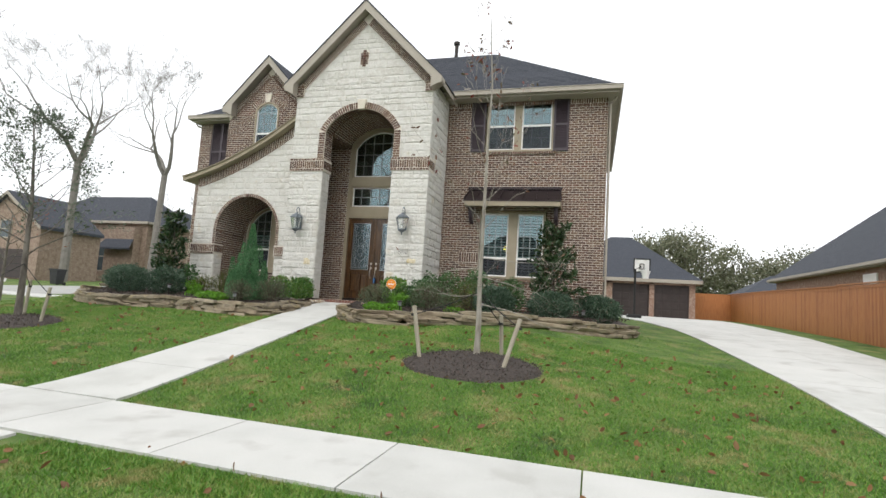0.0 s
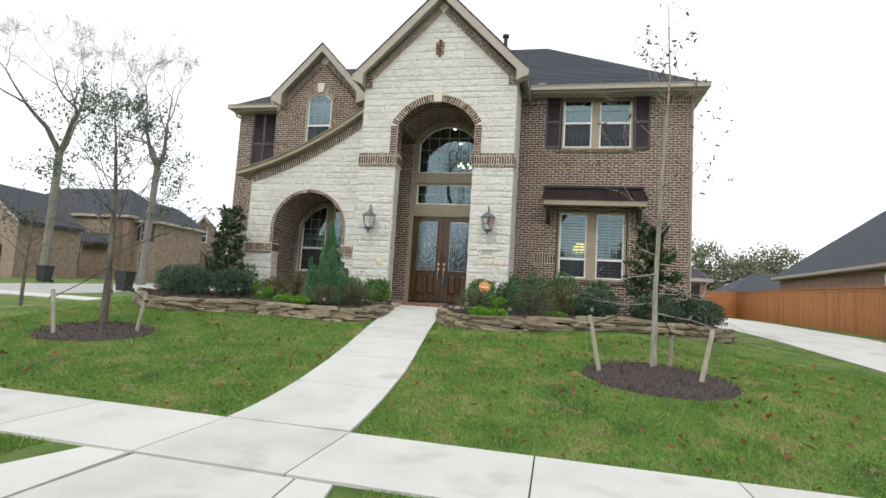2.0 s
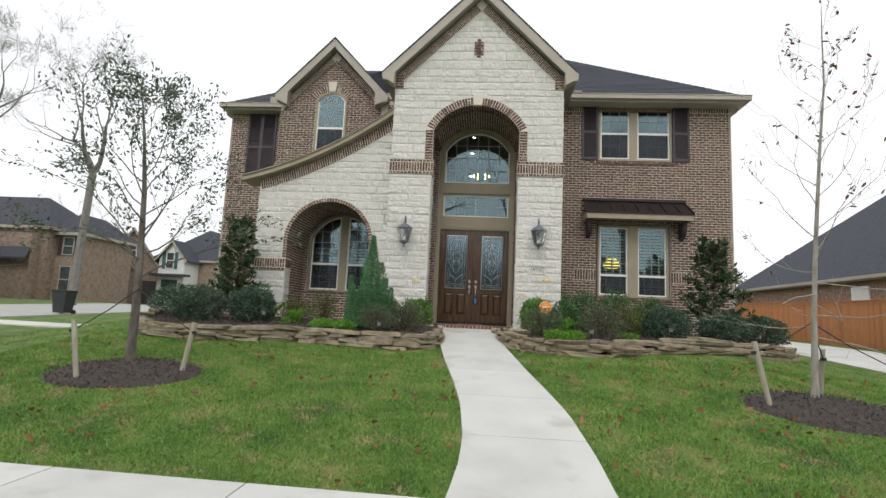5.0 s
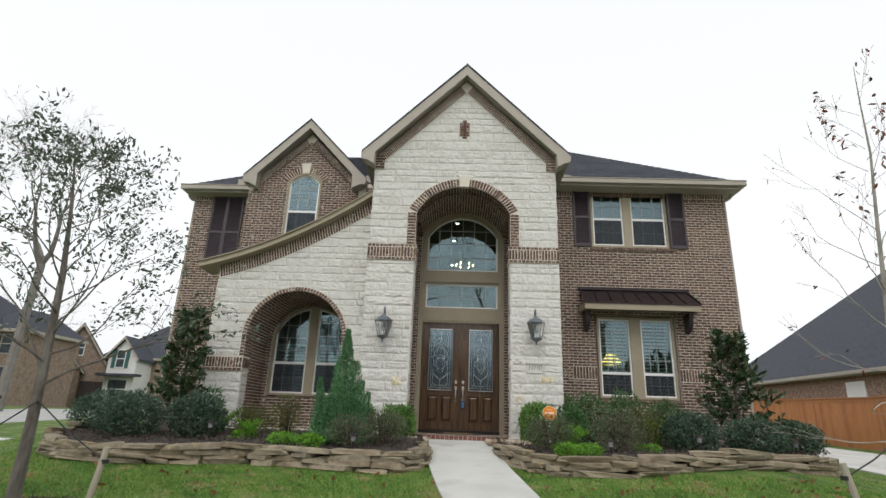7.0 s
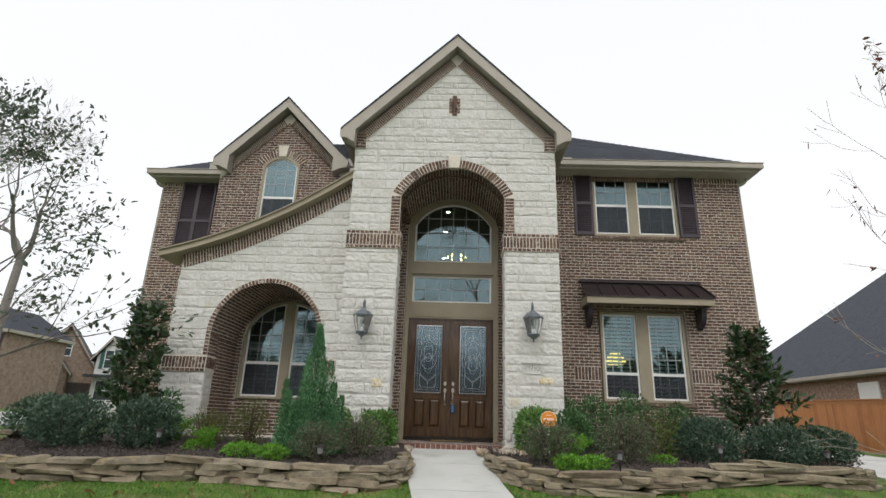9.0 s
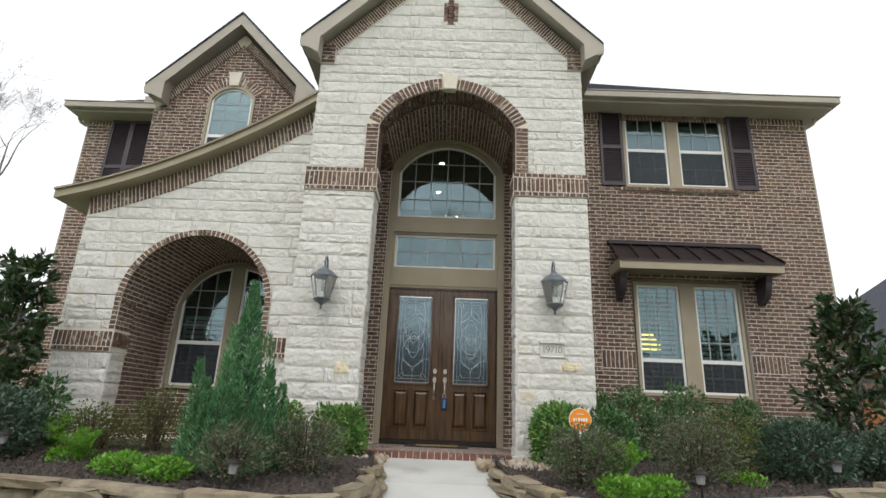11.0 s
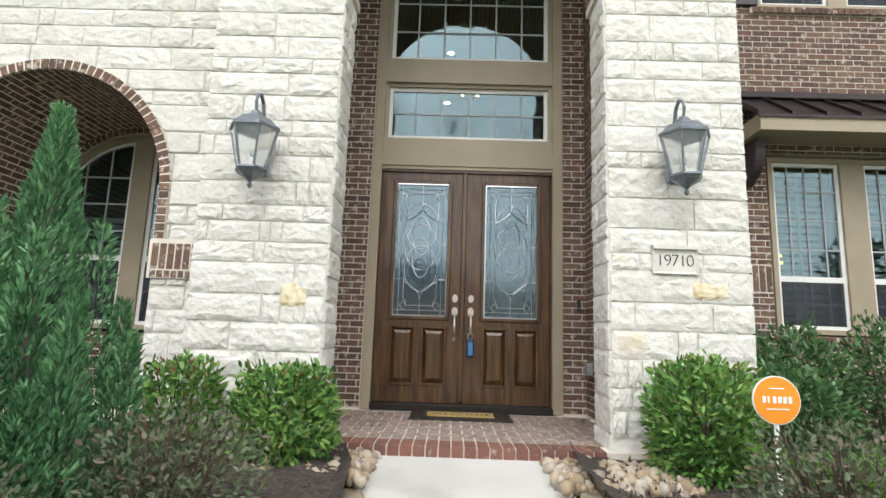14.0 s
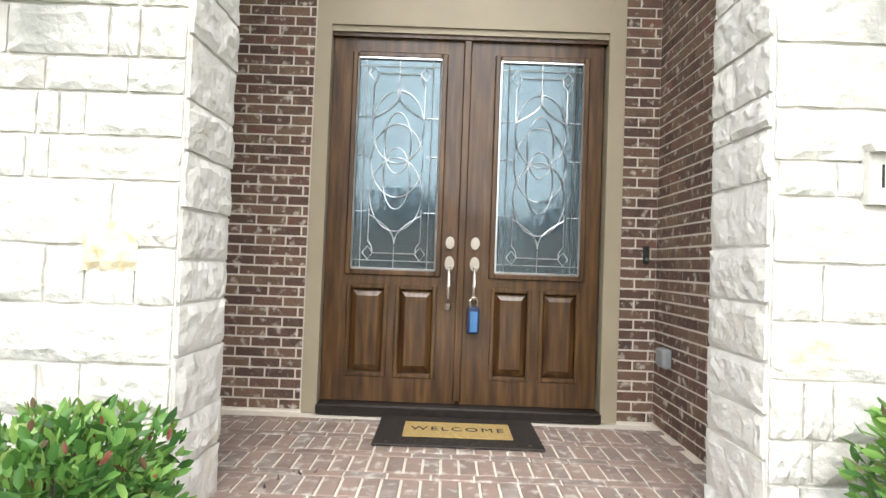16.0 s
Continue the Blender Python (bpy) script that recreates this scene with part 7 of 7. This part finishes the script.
tagged(ob, "dry brown leaves fallen on the lawn and paving", "fallen leaves", kind="stuff")


# ---- fence, garage, neighbours ----
CEDAR = material("stained_cedar", [(0.26, 0.085, 0.025), (0.38, 0.14, 0.042), (0.46, 0.19, 0.06), (0.32, 0.11, 0.033)], 0.6, 6, 0.2, 50, 0.6, stretch=(3, 3, 0.4))
fence = thing("fence", "reddish-brown stained cedar privacy fence with a cap rail", "fence")
picket = bpy.data.meshes.new("picket")
bm = bmesh.new()
box(bm, -0.012, 0.012, -0.068, 0.068, 0.0, 1.78)
bm.to_mesh(picket)
bm.free()
picket.materials.append(CEDAR)
FENCE_X = lambda y: float(np.interp(y, [6, 17.5, 21.5, 30.7, 49], [7.4, 8.02, 8.45, 8.92, 9.55]))
FENCE_Z = lambda y: float(np.interp(y, [6, 17.5, 21.5, 30.7, 49], [0.45, 0.88, 0.99, 1.2, 1.47])) - 0.02
y = 11.0
while y < 48:
    ob = new("picket", picket)
    ob.parent = fence
    ob.matrix_basis = pose(FENCE_X(y), y, FENCE_Z(y), 0, 0, -2)
    y += 0.1405 if y < 42 else 0.1405
for a, b, lift in ((11, 21.6, 0.04), (21.6, 48, 0.0)):
    for name, lo, hi, w in (("cap_rail", 1.78, 1.82, 0.08), ("trim_board", 1.66, 1.76, 0.035)):
        bm = bmesh.new()
        ys = [a] + [q for q in (17.5, 30.7) if a < q < b] + [b]
        rings = [[bm.verts.new((FENCE_X(q) + dx, q, FENCE_Z(q) + z + lift)) for dx, z in ((-w, lo), (w * 0.6, lo), (w * 0.6, hi), (-w, hi))] for q in ys]
        for p, q in zip(rings, rings[1:]):
            for k in range(4):
                bm.faces.new((p[k], p[(k + 1) % 4], q[(k + 1) % 4], q[k]))
        part(name, bm, CEDAR, fence)
part("gate_panel", boxes((6.6, 9.5, 40.0, 40.06, 1.3, 3.1)), CEDAR, fence)

PINK_BRICK = material("distant_tan_brick", [(0.19, 0.135, 0.10), (0.25, 0.185, 0.14), (0.30, 0.235, 0.185)], 0.9, 3, 0.3, 30, spots=((0.42, 0.34, 0.27), 9, 0.55, 0.75))
DARK_BRICK = material("neighbour_brick", [(0.2, 0.12, 0.085), (0.27, 0.17, 0.125), (0.36, 0.27, 0.215)], 0.9, 6, 0.3, 30, spots=((0.45, 0.39, 0.33), 14, 0.55, 0.7))
GARAGE_DOOR = material("dark_brown_garage_door", [(0.028, 0.019, 0.017), (0.04, 0.028, 0.025)], 0.5, 3, 0.05)
WHITE_BOARD = material("white_lap_siding", [(0.6, 0.6, 0.58), (0.68, 0.68, 0.66)], 0.7, 3, 0.05)
FAR_GLASS = material("dark_far_window", [(0.04, 0.055, 0.06), (0.08, 0.10, 0.11)], 0.12, 2, 0.0)
TEAL = material("teal_shutter", [(0.03, 0.10, 0.09), (0.04, 0.13, 0.12)], 0.5, 2, 0.0)


def simple_hip(x0, x1, y0, y1, eave, pitch, parent, over=0.4, label="dark grey shingle hip roof"):
    x0, x1, y0, y1 = x0 - over, x1 + over, y0 - over, y1 + over
    d = min(x1 - x0, y1 - y0) / 2
    z = eave + d * pitch
    bm = bmesh.new()
    if x1 - x0 >= y1 - y0:
        top = [(x0 + d, (y0 + y1) / 2, z), (x1 - d, (y0 + y1) / 2, z)]
        idx = ((0, 1, 5, 4), (1, 2, 5), (2, 3, 4, 5), (3, 0, 4))
    else:
        top = [((x0 + x1) / 2, y0 + d, z), ((x0 + x1) / 2, y1 - d, z)]
        idx = ((0, 1, 4), (1, 2, 5, 4), (2, 3, 5), (3, 0, 4, 5))
    v = [bm.verts.new(p) for p in [(x0, y0, eave), (x1, y0, eave), (x1, y1, eave), (x0, y1, eave)] + top]
    for f in idx:
        bm.faces.new([v[i] for i in f])
    roof = part("roof", bm, SHINGLE, parent, label)
    part("fascia", boxes((x0, x1, y0, y0 + 0.05, eave - 0.2, eave + 0.02), (x0, x0 + 0.05, y0, y1, eave - 0.2, eave + 0.02), (x1 - 0.05, x1, y0, y1, eave - 0.2, eave + 0.02), (x0 + 0.05, x1 - 0.05, y0 + 0.05, y1, eave - 0.2, eave - 0.17)), FASCIA, roof)


def far_window(x0, x1, z0, z1, y, parent, frame=None):
    w = part("window", boxes((x0 - 0.08, x1 + 0.08, y - 0.06, y, z0 - 0.08, z0), (x0 - 0.08, x1 + 0.08, y - 0.06, y, z1, z1 + 0.08), (x0 - 0.08, x0, y - 0.06, y, z0, z1), (x1, x1 + 0.08, y - 0.06, y, z0, z1), (x0, x1, y - 0.05, y, (z0 + z1) / 2 - 0.04, (z0 + z1) / 2 + 0.04)), frame or SASH, parent)
    part("pane", boxes((x0, x1, y - 0.03, y - 0.01, z0, z1)), FAR_GLASS, w)


def far_gable(xc, half, eave, ridge, y0, y1, wall, parent):
    bm = bmesh.new()
    prism(bm, [(xc - half, 0.2), (xc + half, 0.2), (xc + half, eave), (xc, ridge), (xc - half, eave)], y0, y1)
    part("wall", bm, wall, parent)
    bm = bmesh.new()
    s = (ridge - eave) / half
    e = half + 0.4
    prism(bm, [(xc - e, ridge - s * e), (xc, ridge), (xc + e, ridge - s * e), (xc + e, ridge - s * e + 0.25), (xc, ridge + 0.3), (xc - e, ridge - s * e + 0.25)], y0 - 0.35, y1)
    r = part("roof", bm, SHINGLE, parent, "dark grey shingle gable roof")
    bm = bmesh.new()
    prism(bm, [(xc - e, ridge - s * e - 0.05), (xc, ridge - 0.05), (xc + e, ridge - s * e - 0.05), (xc + e, ridge - s * e + 0.2), (xc, ridge + 0.24), (xc - e, ridge - s * e + 0.2)], y0 - 0.4, y0 - 0.34)
    part("barge_board", bm, FASCIA, r)


garage = thing("garage", "detached brick garage with two dark brown doors and hip roof", "garage")
part("wall", boxes((-2.4, -1.9, 37, 43, 1.2, 3.7), (1.05, 1.45, 37, 43, 1.2, 3.7), (3.75, 4.05, 37, 37.4, 1.2, 3.7), (6.15, 6.5, 37, 43, 1.2, 3.7), (-1.9, 6.15, 37, 37.4, 3.4, 3.7), (-1.9, 6.15, 42.6, 43, 1.2, 3.7)), DARK_BRICK, garage)
for a, b in ((-1.9, 1.05), (1.45, 3.75), (4.05, 6.15)):
    g = part("garage_door", boxes((a, b, 37.2, 37.26, 1.25, 3.4)), GARAGE_DOOR, garage, "dark brown panelled garage door")
    for i in range(4):
        for k in range(4):
            part("panel", boxes((a + 0.1 + (b - a - 0.1) * i / 4, a + (b - a - 0.1) * (i + 1) / 4, 37.17, 37.2, 1.33 + 0.52 * k, 1.75 + 0.52 * k), bevel=0.015), GARAGE_DOOR, g)
simple_hip(-2.4, 6.5, 37, 44.5, 3.72, 0.78, garage)
hoop = thing("basketball_hoop", "freestanding basketball hoop with clear backboard and net", "basketball hoop", at=(2.35, 30, land(2.35, 30)))
bm = bmesh.new()
tube(bm, [(0, 0, 0), (0, 0, 2.6), (0.3, 0, 2.75)], 0.06, 8)
part("pole", bm, BLACK, hoop)
part("base", boxes((-0.35, 0.35, -0.3, 0.9, 0, 0.2), bevel=0.05), BLACK, hoop)
part("backboard_frame", boxes((-0.1, 0.75, -0.05, 0, 2.42, 2.48), (-0.1, 0.75, -0.05, 0, 3.12, 3.18), (-0.1, -0.04, -0.05, 0, 2.48, 3.12), (0.69, 0.75, -0.05, 0, 2.48, 3.12), (0.2, 0.45, -0.055, -0.045, 2.6, 2.64), (0.2, 0.24, -0.055, -0.045, 2.64, 2.9), (0.41, 0.45, -0.055, -0.045, 2.64, 2.9), (0.2, 0.45, -0.055, -0.045, 2.86, 2.9)), BLACK, hoop)
part("backboard", boxes((-0.04, 0.69, -0.03, -0.02, 2.48, 3.12)), SASH, hoop, "pale backboard")
bm = bmesh.new()
lathe(bm, [(0.23, 2.5), (0.17, 2.3), (0.14, 2.1), (0.15, 2.1), (0.18, 2.3), (0.24, 2.5)], (0.5, -0.3, 0), 12)
part("net", bm, WHITE, hoop, "white net")

nb = thing("house", "single-storey brick neighbour house with large dark hip roof", "house")
part("wall", boxes((12.0, 30, 14, 40.2, 0.6, 4.15)), DARK_BRICK, nb)
simple_hip(12.0, 32, 14, 40.2, 4.25, 0.89, nb)
part("gutter", boxes((11.5, 11.62, 13.6, 40.5, 4.1, 4.22)), FASCIA, nb)
part("window", boxes((11.93, 12.0, 27, 28.2, 3.0, 3.8)), SASH, nb)

rear = thing("house", "distant low house showing a dark hip roof", "house")
part("wall", boxes((15, 26, 62, 70, 0.8, 3.9)), DARK_BRICK, rear)
simple_hip(15, 26, 62, 70, 3.9, 0.6, rear)

lh = thing("house", "large tan brick two-storey house with dark hip roof", "house")
part("wall", boxes((-54, -39.4, 39, 46, 0.2, 7.0), (-43.2, -40, 38.2, 39, 0.2, 6.4)), PINK_BRICK, lh)
part("wall", boxes((-39.4, -37.3, 39.9, 46, 0.2, 6.7)), PINK_BRICK, lh, "brick side wing")
simple_hip(-54, -39.4, 39, 46, 7.0, 0.78, lh)
simple_hip(-40.6, -37.3, 39.9, 46, 6.7, 0.9, lh)
bm = bmesh.new()
prism(bm, [(-39.7, 4.3), (-39.7, 4.45), (-43.5, 4.45), (-43.5, 4.3)], 37.5, 37.6)
vs = [bm.verts.new(p) for p in ((-43.5, 37.5, 4.45), (-39.7, 37.5, 4.45), (-40.0, 38.2, 5.3), (-43.2, 38.2, 5.3))]
bm.faces.new(vs)
part("bay_roof", bm, SHINGLE, lh, "dark sloping bay roof")
for a, b, c, d in ((-44.9, -44.0, 2.4, 5.0), (-49.0, -47.8, 2.6, 4.2), (-52.5, -51, 2.4, 4.4)):
    far_window(a, b, c, d, 38.98, lh, FASCIA)
for a, b, c, d in ((-38.75, -37.95, 5.0, 6.3), (-38.75, -37.95, 2.0, 4.0)):
    far_window(a, b, c, d, 39.88, lh, FASCIA)
for a in (-39.2, -37.84):
    part("shutter", boxes((a, a + 0.36, 39.8, 39.86, 4.9, 6.4), bevel=0.02), SHUTTER, lh, "dark plum shutter")
FAR_PLOT = Vector((-1.5, -0.17, 1.35))
lh.location, lh.scale = FAR_PLOT * (1 - 1.153), (1.153, 1.153, 1.153)
gate = thing("fence", "short red-brown wooden fence beside the brick house", "fence")
for k in range(34):
    part("board", boxes((-51 + 0.2 * k, -51 + 0.2 * k + 0.19, 38.0, 38.04, 1.2, 3.2)), CEDAR, gate)
gate.location, gate.scale = FAR_PLOT * (1 - 1.13), (1.13, 1.13, 1.13)

h2 = thing("house", "distant brick house with steep front gables and garage", "house")
far_gable(-45.6, 3.2, 5.0, 9.6, 57, 68, PINK_BRICK, h2)
far_gable(-47.2, 2.2, 5.1, 7.85, 56.2, 57, PINK_BRICK, h2)
part("wall", boxes((-56, -48.85, 58, 68, 0.2, 5.2)), PINK_BRICK, h2)
simple_hip(-56, -44, 58.5, 68, 5.2, 0.85, h2)
part("garage_door", boxes((-48.4, -46.2, 56.1, 56.2, 0.6, 4.0)), GARAGE_DOOR, h2)
part("garage_door", boxes((-44.9, -42.9, 56.9, 57, 0.6, 4.0)), GARAGE_DOOR, h2)
far_window(-46.0, -45.2, 6.6, 8.1, 56.98, h2)
spin = Matrix.Rotation(radians(30), 4, "Z")
h2.matrix_basis = Matrix.Translation((-45.6, 57, 0)) @ spin @ Matrix.Translation((45.6, -57, 0))
h3 = thing("house", "distant white-sided house with gable and teal shutters", "house")
far_gable(-40.9, 1.5, 6.6, 8.4, 57.2, 60.2, WHITE_BOARD, h3)
part("wall", boxes((-45, -36.5, 60.2, 70, 0.3, 6.7)), PINK_BRICK, h3)
simple_hip(-45, -36.5, 60.2, 71, 6.7, 0.92, h3)
far_window(-41.5, -40.7, 5.5, 7.2, 57.18, h3)
part("shutter", boxes((-41.98, -41.62, 57.1, 57.18, 5.4, 7.3)), TEAL, h3)
part("shutter", boxes((-40.58, -40.22, 57.1, 57.18, 5.4, 7.3)), TEAL, h3)
far_window(-44.2, -43.0, 5.0, 6.3, 60.18, h3)
part("porch_roof", boxes((-42.8, -38.6, 56.2, 57.2, 4.55, 4.8)), SHINGLE, h3)
far_window(-41.9, -40.0, 2.4, 4.2, 57.18, h3)
opposite = thing("house", "two-storey brick house across the street mirrored in the windows", "house")
part("wall", boxes((-17, -3, -46, -36, 0.1, 6.2)), DARK_BRICK, opposite)
simple_hip(-17, -3, -46, -36, 6.3, 0.85, opposite)
part("wall", boxes((2, 15, -47, -37, 0.1, 6.0)), DARK_BRICK, opposite)
simple_hip(2, 15, -47, -37, 6.1, 0.8, opposite)
h4 = thing("house", "brick house with a steep gable and dark garage door", "house")
part("wall", boxes((-66, -51.6, 33.6, 39, 0.2, 6.2)), PINK_BRICK, h4)
simple_hip(-66, -46, 33.6, 39, 6.2, 0.8, h4)
far_gable(-47.9, 3.9, 5.6, 8.3, 33, 38.6, PINK_BRICK, h4)
g = part("garage_door", boxes((-49.6, -45.3, 32.9, 33.0, 1.2, 3.6)), GARAGE_DOOR, h4, "dark brown panelled garage door")
# black strips on the door face paint the shade of panel grooves
for k in range(3):
    part("groove", boxes((-49.5, -45.4, 32.87, 32.9, 1.75 + 0.6 * k, 1.79 + 0.6 * k)), BLACK, g)
far_window(-48.5, -47.3, 4.6, 6.0, 32.98, h4, FASCIA)

# side pavement and drive beyond the lawn
side_walk = thing("side_pavement", "pale concrete pavement and drive beyond the lawn", "pavement", kind="structure")
for k in range(14):
    slab("slab", shrink([(-52 + 2.6 * k, 20.2 - 0.25 * k), (-52 + 2.6 * (k + 1), 20.2 - 0.25 * (k + 1)), (-52 + 2.6 * (k + 1), 21.6 - 0.25 * (k + 1)), (-52 + 2.6 * k, 21.6 - 0.25 * k)]), CONCRETE, side_walk, 0.04)
slab("slab", [(-40, 20.5), (-33, 19.5), (-40, 28), (-54, 38), (-60, 38)], CONCRETE, side_walk, 0.03)
BIN = material("black_plastic_bin", [(0.015, 0.016, 0.018), (0.025, 0.026, 0.03)], 0.5, 5, 0.05)
for x, y in ((-35.1, 27.9), (-25.4, 24.0)):
    t = thing("wheelie_bin", "black plastic wheeled rubbish bin with its lid shut", "rubbish bin", "wheeled bins by the pavement", (x, y, land(x, y) + 0.02))
    bm = bmesh.new()
    vs = [[bm.verts.new((sx * w, sy * w, z)) for sx, sy in ((-1, -1), (1, -1), (1, 1), (-1, 1))] for w, z in ((0.26, 0.05), (0.34, 0.98), (0.37, 1.0), (0.37, 1.03))]
    for a, b in zip(vs, vs[1:]):
        for k in range(4):
            bm.faces.new((a[k], a[(k + 1) % 4], b[(k + 1) % 4], b[k]))
    bm.faces.new(vs[0][::-1])
    part("body", bm, BIN, t)
    part("lid", boxes((-0.38, 0.38, -0.4, 0.36, 1.03, 1.1), bevel=0.03), BIN, t)
    for s in (-0.3, 0.3):
        bm = bmesh.new()
        tube(bm, [(s - 0.04, 0.3, 0.1), (s + 0.04, 0.3, 0.1)], 0.1, 12)
        part("wheel", bm, BLACK, t)


# ---- tall bare trees and the far woods ----
# bark and twigs paled: the haze of distance is mixed into the colour
FAR_BARK = material("pale_grey_bark", [(0.15, 0.14, 0.125), (0.22, 0.205, 0.185)], 0.95, 3, 0.0)


def bare_tree(name, label, at, height, seed, level=5, twigs=True, lean=(0, 0), mat=FAR_BARK, first=0.48):
    t = thing(name, label, "tree", "tall trees beyond the houses", at)
    r = random.Random(seed)
    bm = bmesh.new()
    tips = []
    h = height * first
    pts = [(0, 0, -0.3), (lean[0] * 0.3, lean[1] * 0.3, h * 0.4), (lean[0], lean[1], h)]
    w = height * 0.019
    tube(bm, pts, [w, w * 0.8, w * 0.7], 8, False)
    for k in range(3):
        a = 2.1 * k + r.uniform(-0.4, 0.4)
        grow(bm, tips, pts[-1], (0.75 * math.cos(a), 0.75 * math.sin(a), 0.9), height * 0.21, w * 0.55, level, r, -0.01, (2, 3), 0.75, 0.26, 0.7, 6)
    part("trunk", bm, mat, t)
    if twigs:
        rng = np.random.default_rng(seed)
        p = np.array([tuple(q[0]) for q in tips for _ in range(2)])
        d = np.array([tuple(q[1]) for q in tips for _ in range(2)])
        leaf_cloud("twig", p, d, height * 0.028, height * 0.0011, FAR_BARK, t, rng, 0.6, fold=0)["kind"] = "stuff"
    return t


big = bare_tree("tall_tree", "tall bare winter tree with spreading crooked limbs", (-41.5, 33.4, 0.9), 21, 3)
bare_tree("tall_tree", "tall forked bare winter tree above the houses", (-32.4, 33, 0.9), 16.2, 8, lean=(0.3, 0), first=0.55)
bare_tree("tall_tree", "tall bare winter tree with spreading crooked limbs", (-60, 30, 0.9), 19, 14)
bare_tree("tall_tree", "far bare tree rising behind the roofs", (-58, 66, 0.6), 15, 15, 4)
bare_tree("tall_tree", "far bare tree rising behind the roofs", (-45, 75, 0.6), 16, 16, 4)
for k, (x, y) in enumerate(((-12, -15), (-3, -17), (5, -14), (-20, -16), (-28, -20))):
    copy_thing(big, Matrix.Translation((x, y, 0)) @ Matrix.Rotation(k * 1.3, 4, "Z") @ Matrix.Scale(0.85, 4))
mid = thing("small_tree", "small young tree with sparse reddish leaves by the pavement", "tree", at=(-19.5, 13.6, land(-19.5, 13.6)))
r = random.Random(61)
bm = bmesh.new()
tips = []
tube(bm, [(0, 0, -0.1), (0, 0, 1.5), (0.05, 0, 3.2)], [0.06, 0.045, 0.015], 8, False)
for k in range(14):
    a = k * 2.4
    grow(bm, tips, (0, 0, 1.2 + 0.14 * k), (math.cos(a), math.sin(a), 0.6), 1.0, 0.015, 2, r, 0, (2, 3), 0.6, 0.2, 0.6, 5)
part("trunk", bm, BARK, mid)
rng = np.random.default_rng(3)
p = np.array([tuple(q[0]) for q in tips if r.random() < 0.5])
leaf_cloud("leaves", p, np.tile([0, 0, -0.3], (len(p), 1)), 0.09, 0.04, REDLEAF, mid, rng, 0.8)


def far_woods(x0, x1, y, height, n, seed, label):
    """A belt of distant trees: uneven crowns of leaf clumps with trunks."""
    rng = np.random.default_rng(seed)
    c = []
    trunks = bmesh.new()
    for k in range(n):
        x, yy = rng.uniform(x0, x1), y + rng.uniform(0, 18)
        h = height * rng.uniform(0.65, 1.1)
        tube(trunks, [(x, yy, 0), (x, yy, h * 0.8)], [0.25, 0.08], 5, False)
        for b in range(14):
            cc = np.array([x, yy, h * rng.uniform(0.35, 0.95)]) + rng.normal(0, 1, 3) * [h * 0.17, h * 0.17, h * 0.05]
            c.append(cc + rng.normal(0, h * 0.055, (110, 3)))
    c = np.concatenate(c)
    t = thing("far_woods", label, "woods", kind="stuff")
    leaf_cloud("crowns", c, np.tile([0, 0, 0.2], (len(c), 1)), 0.5, 0.28, WOODS, t, rng, 1.0)
    part("trunks", trunks, BARK, t)


far_woods(8, 40, 92, 14.5, 26, 1, "distant thin woods behind the garage and fence")
far_woods(-130, -60, 95, 10, 26, 2, "distant thin woods beyond the street")
far_woods(-60, 60, -58, 10, 24, 3, "woods across the street")
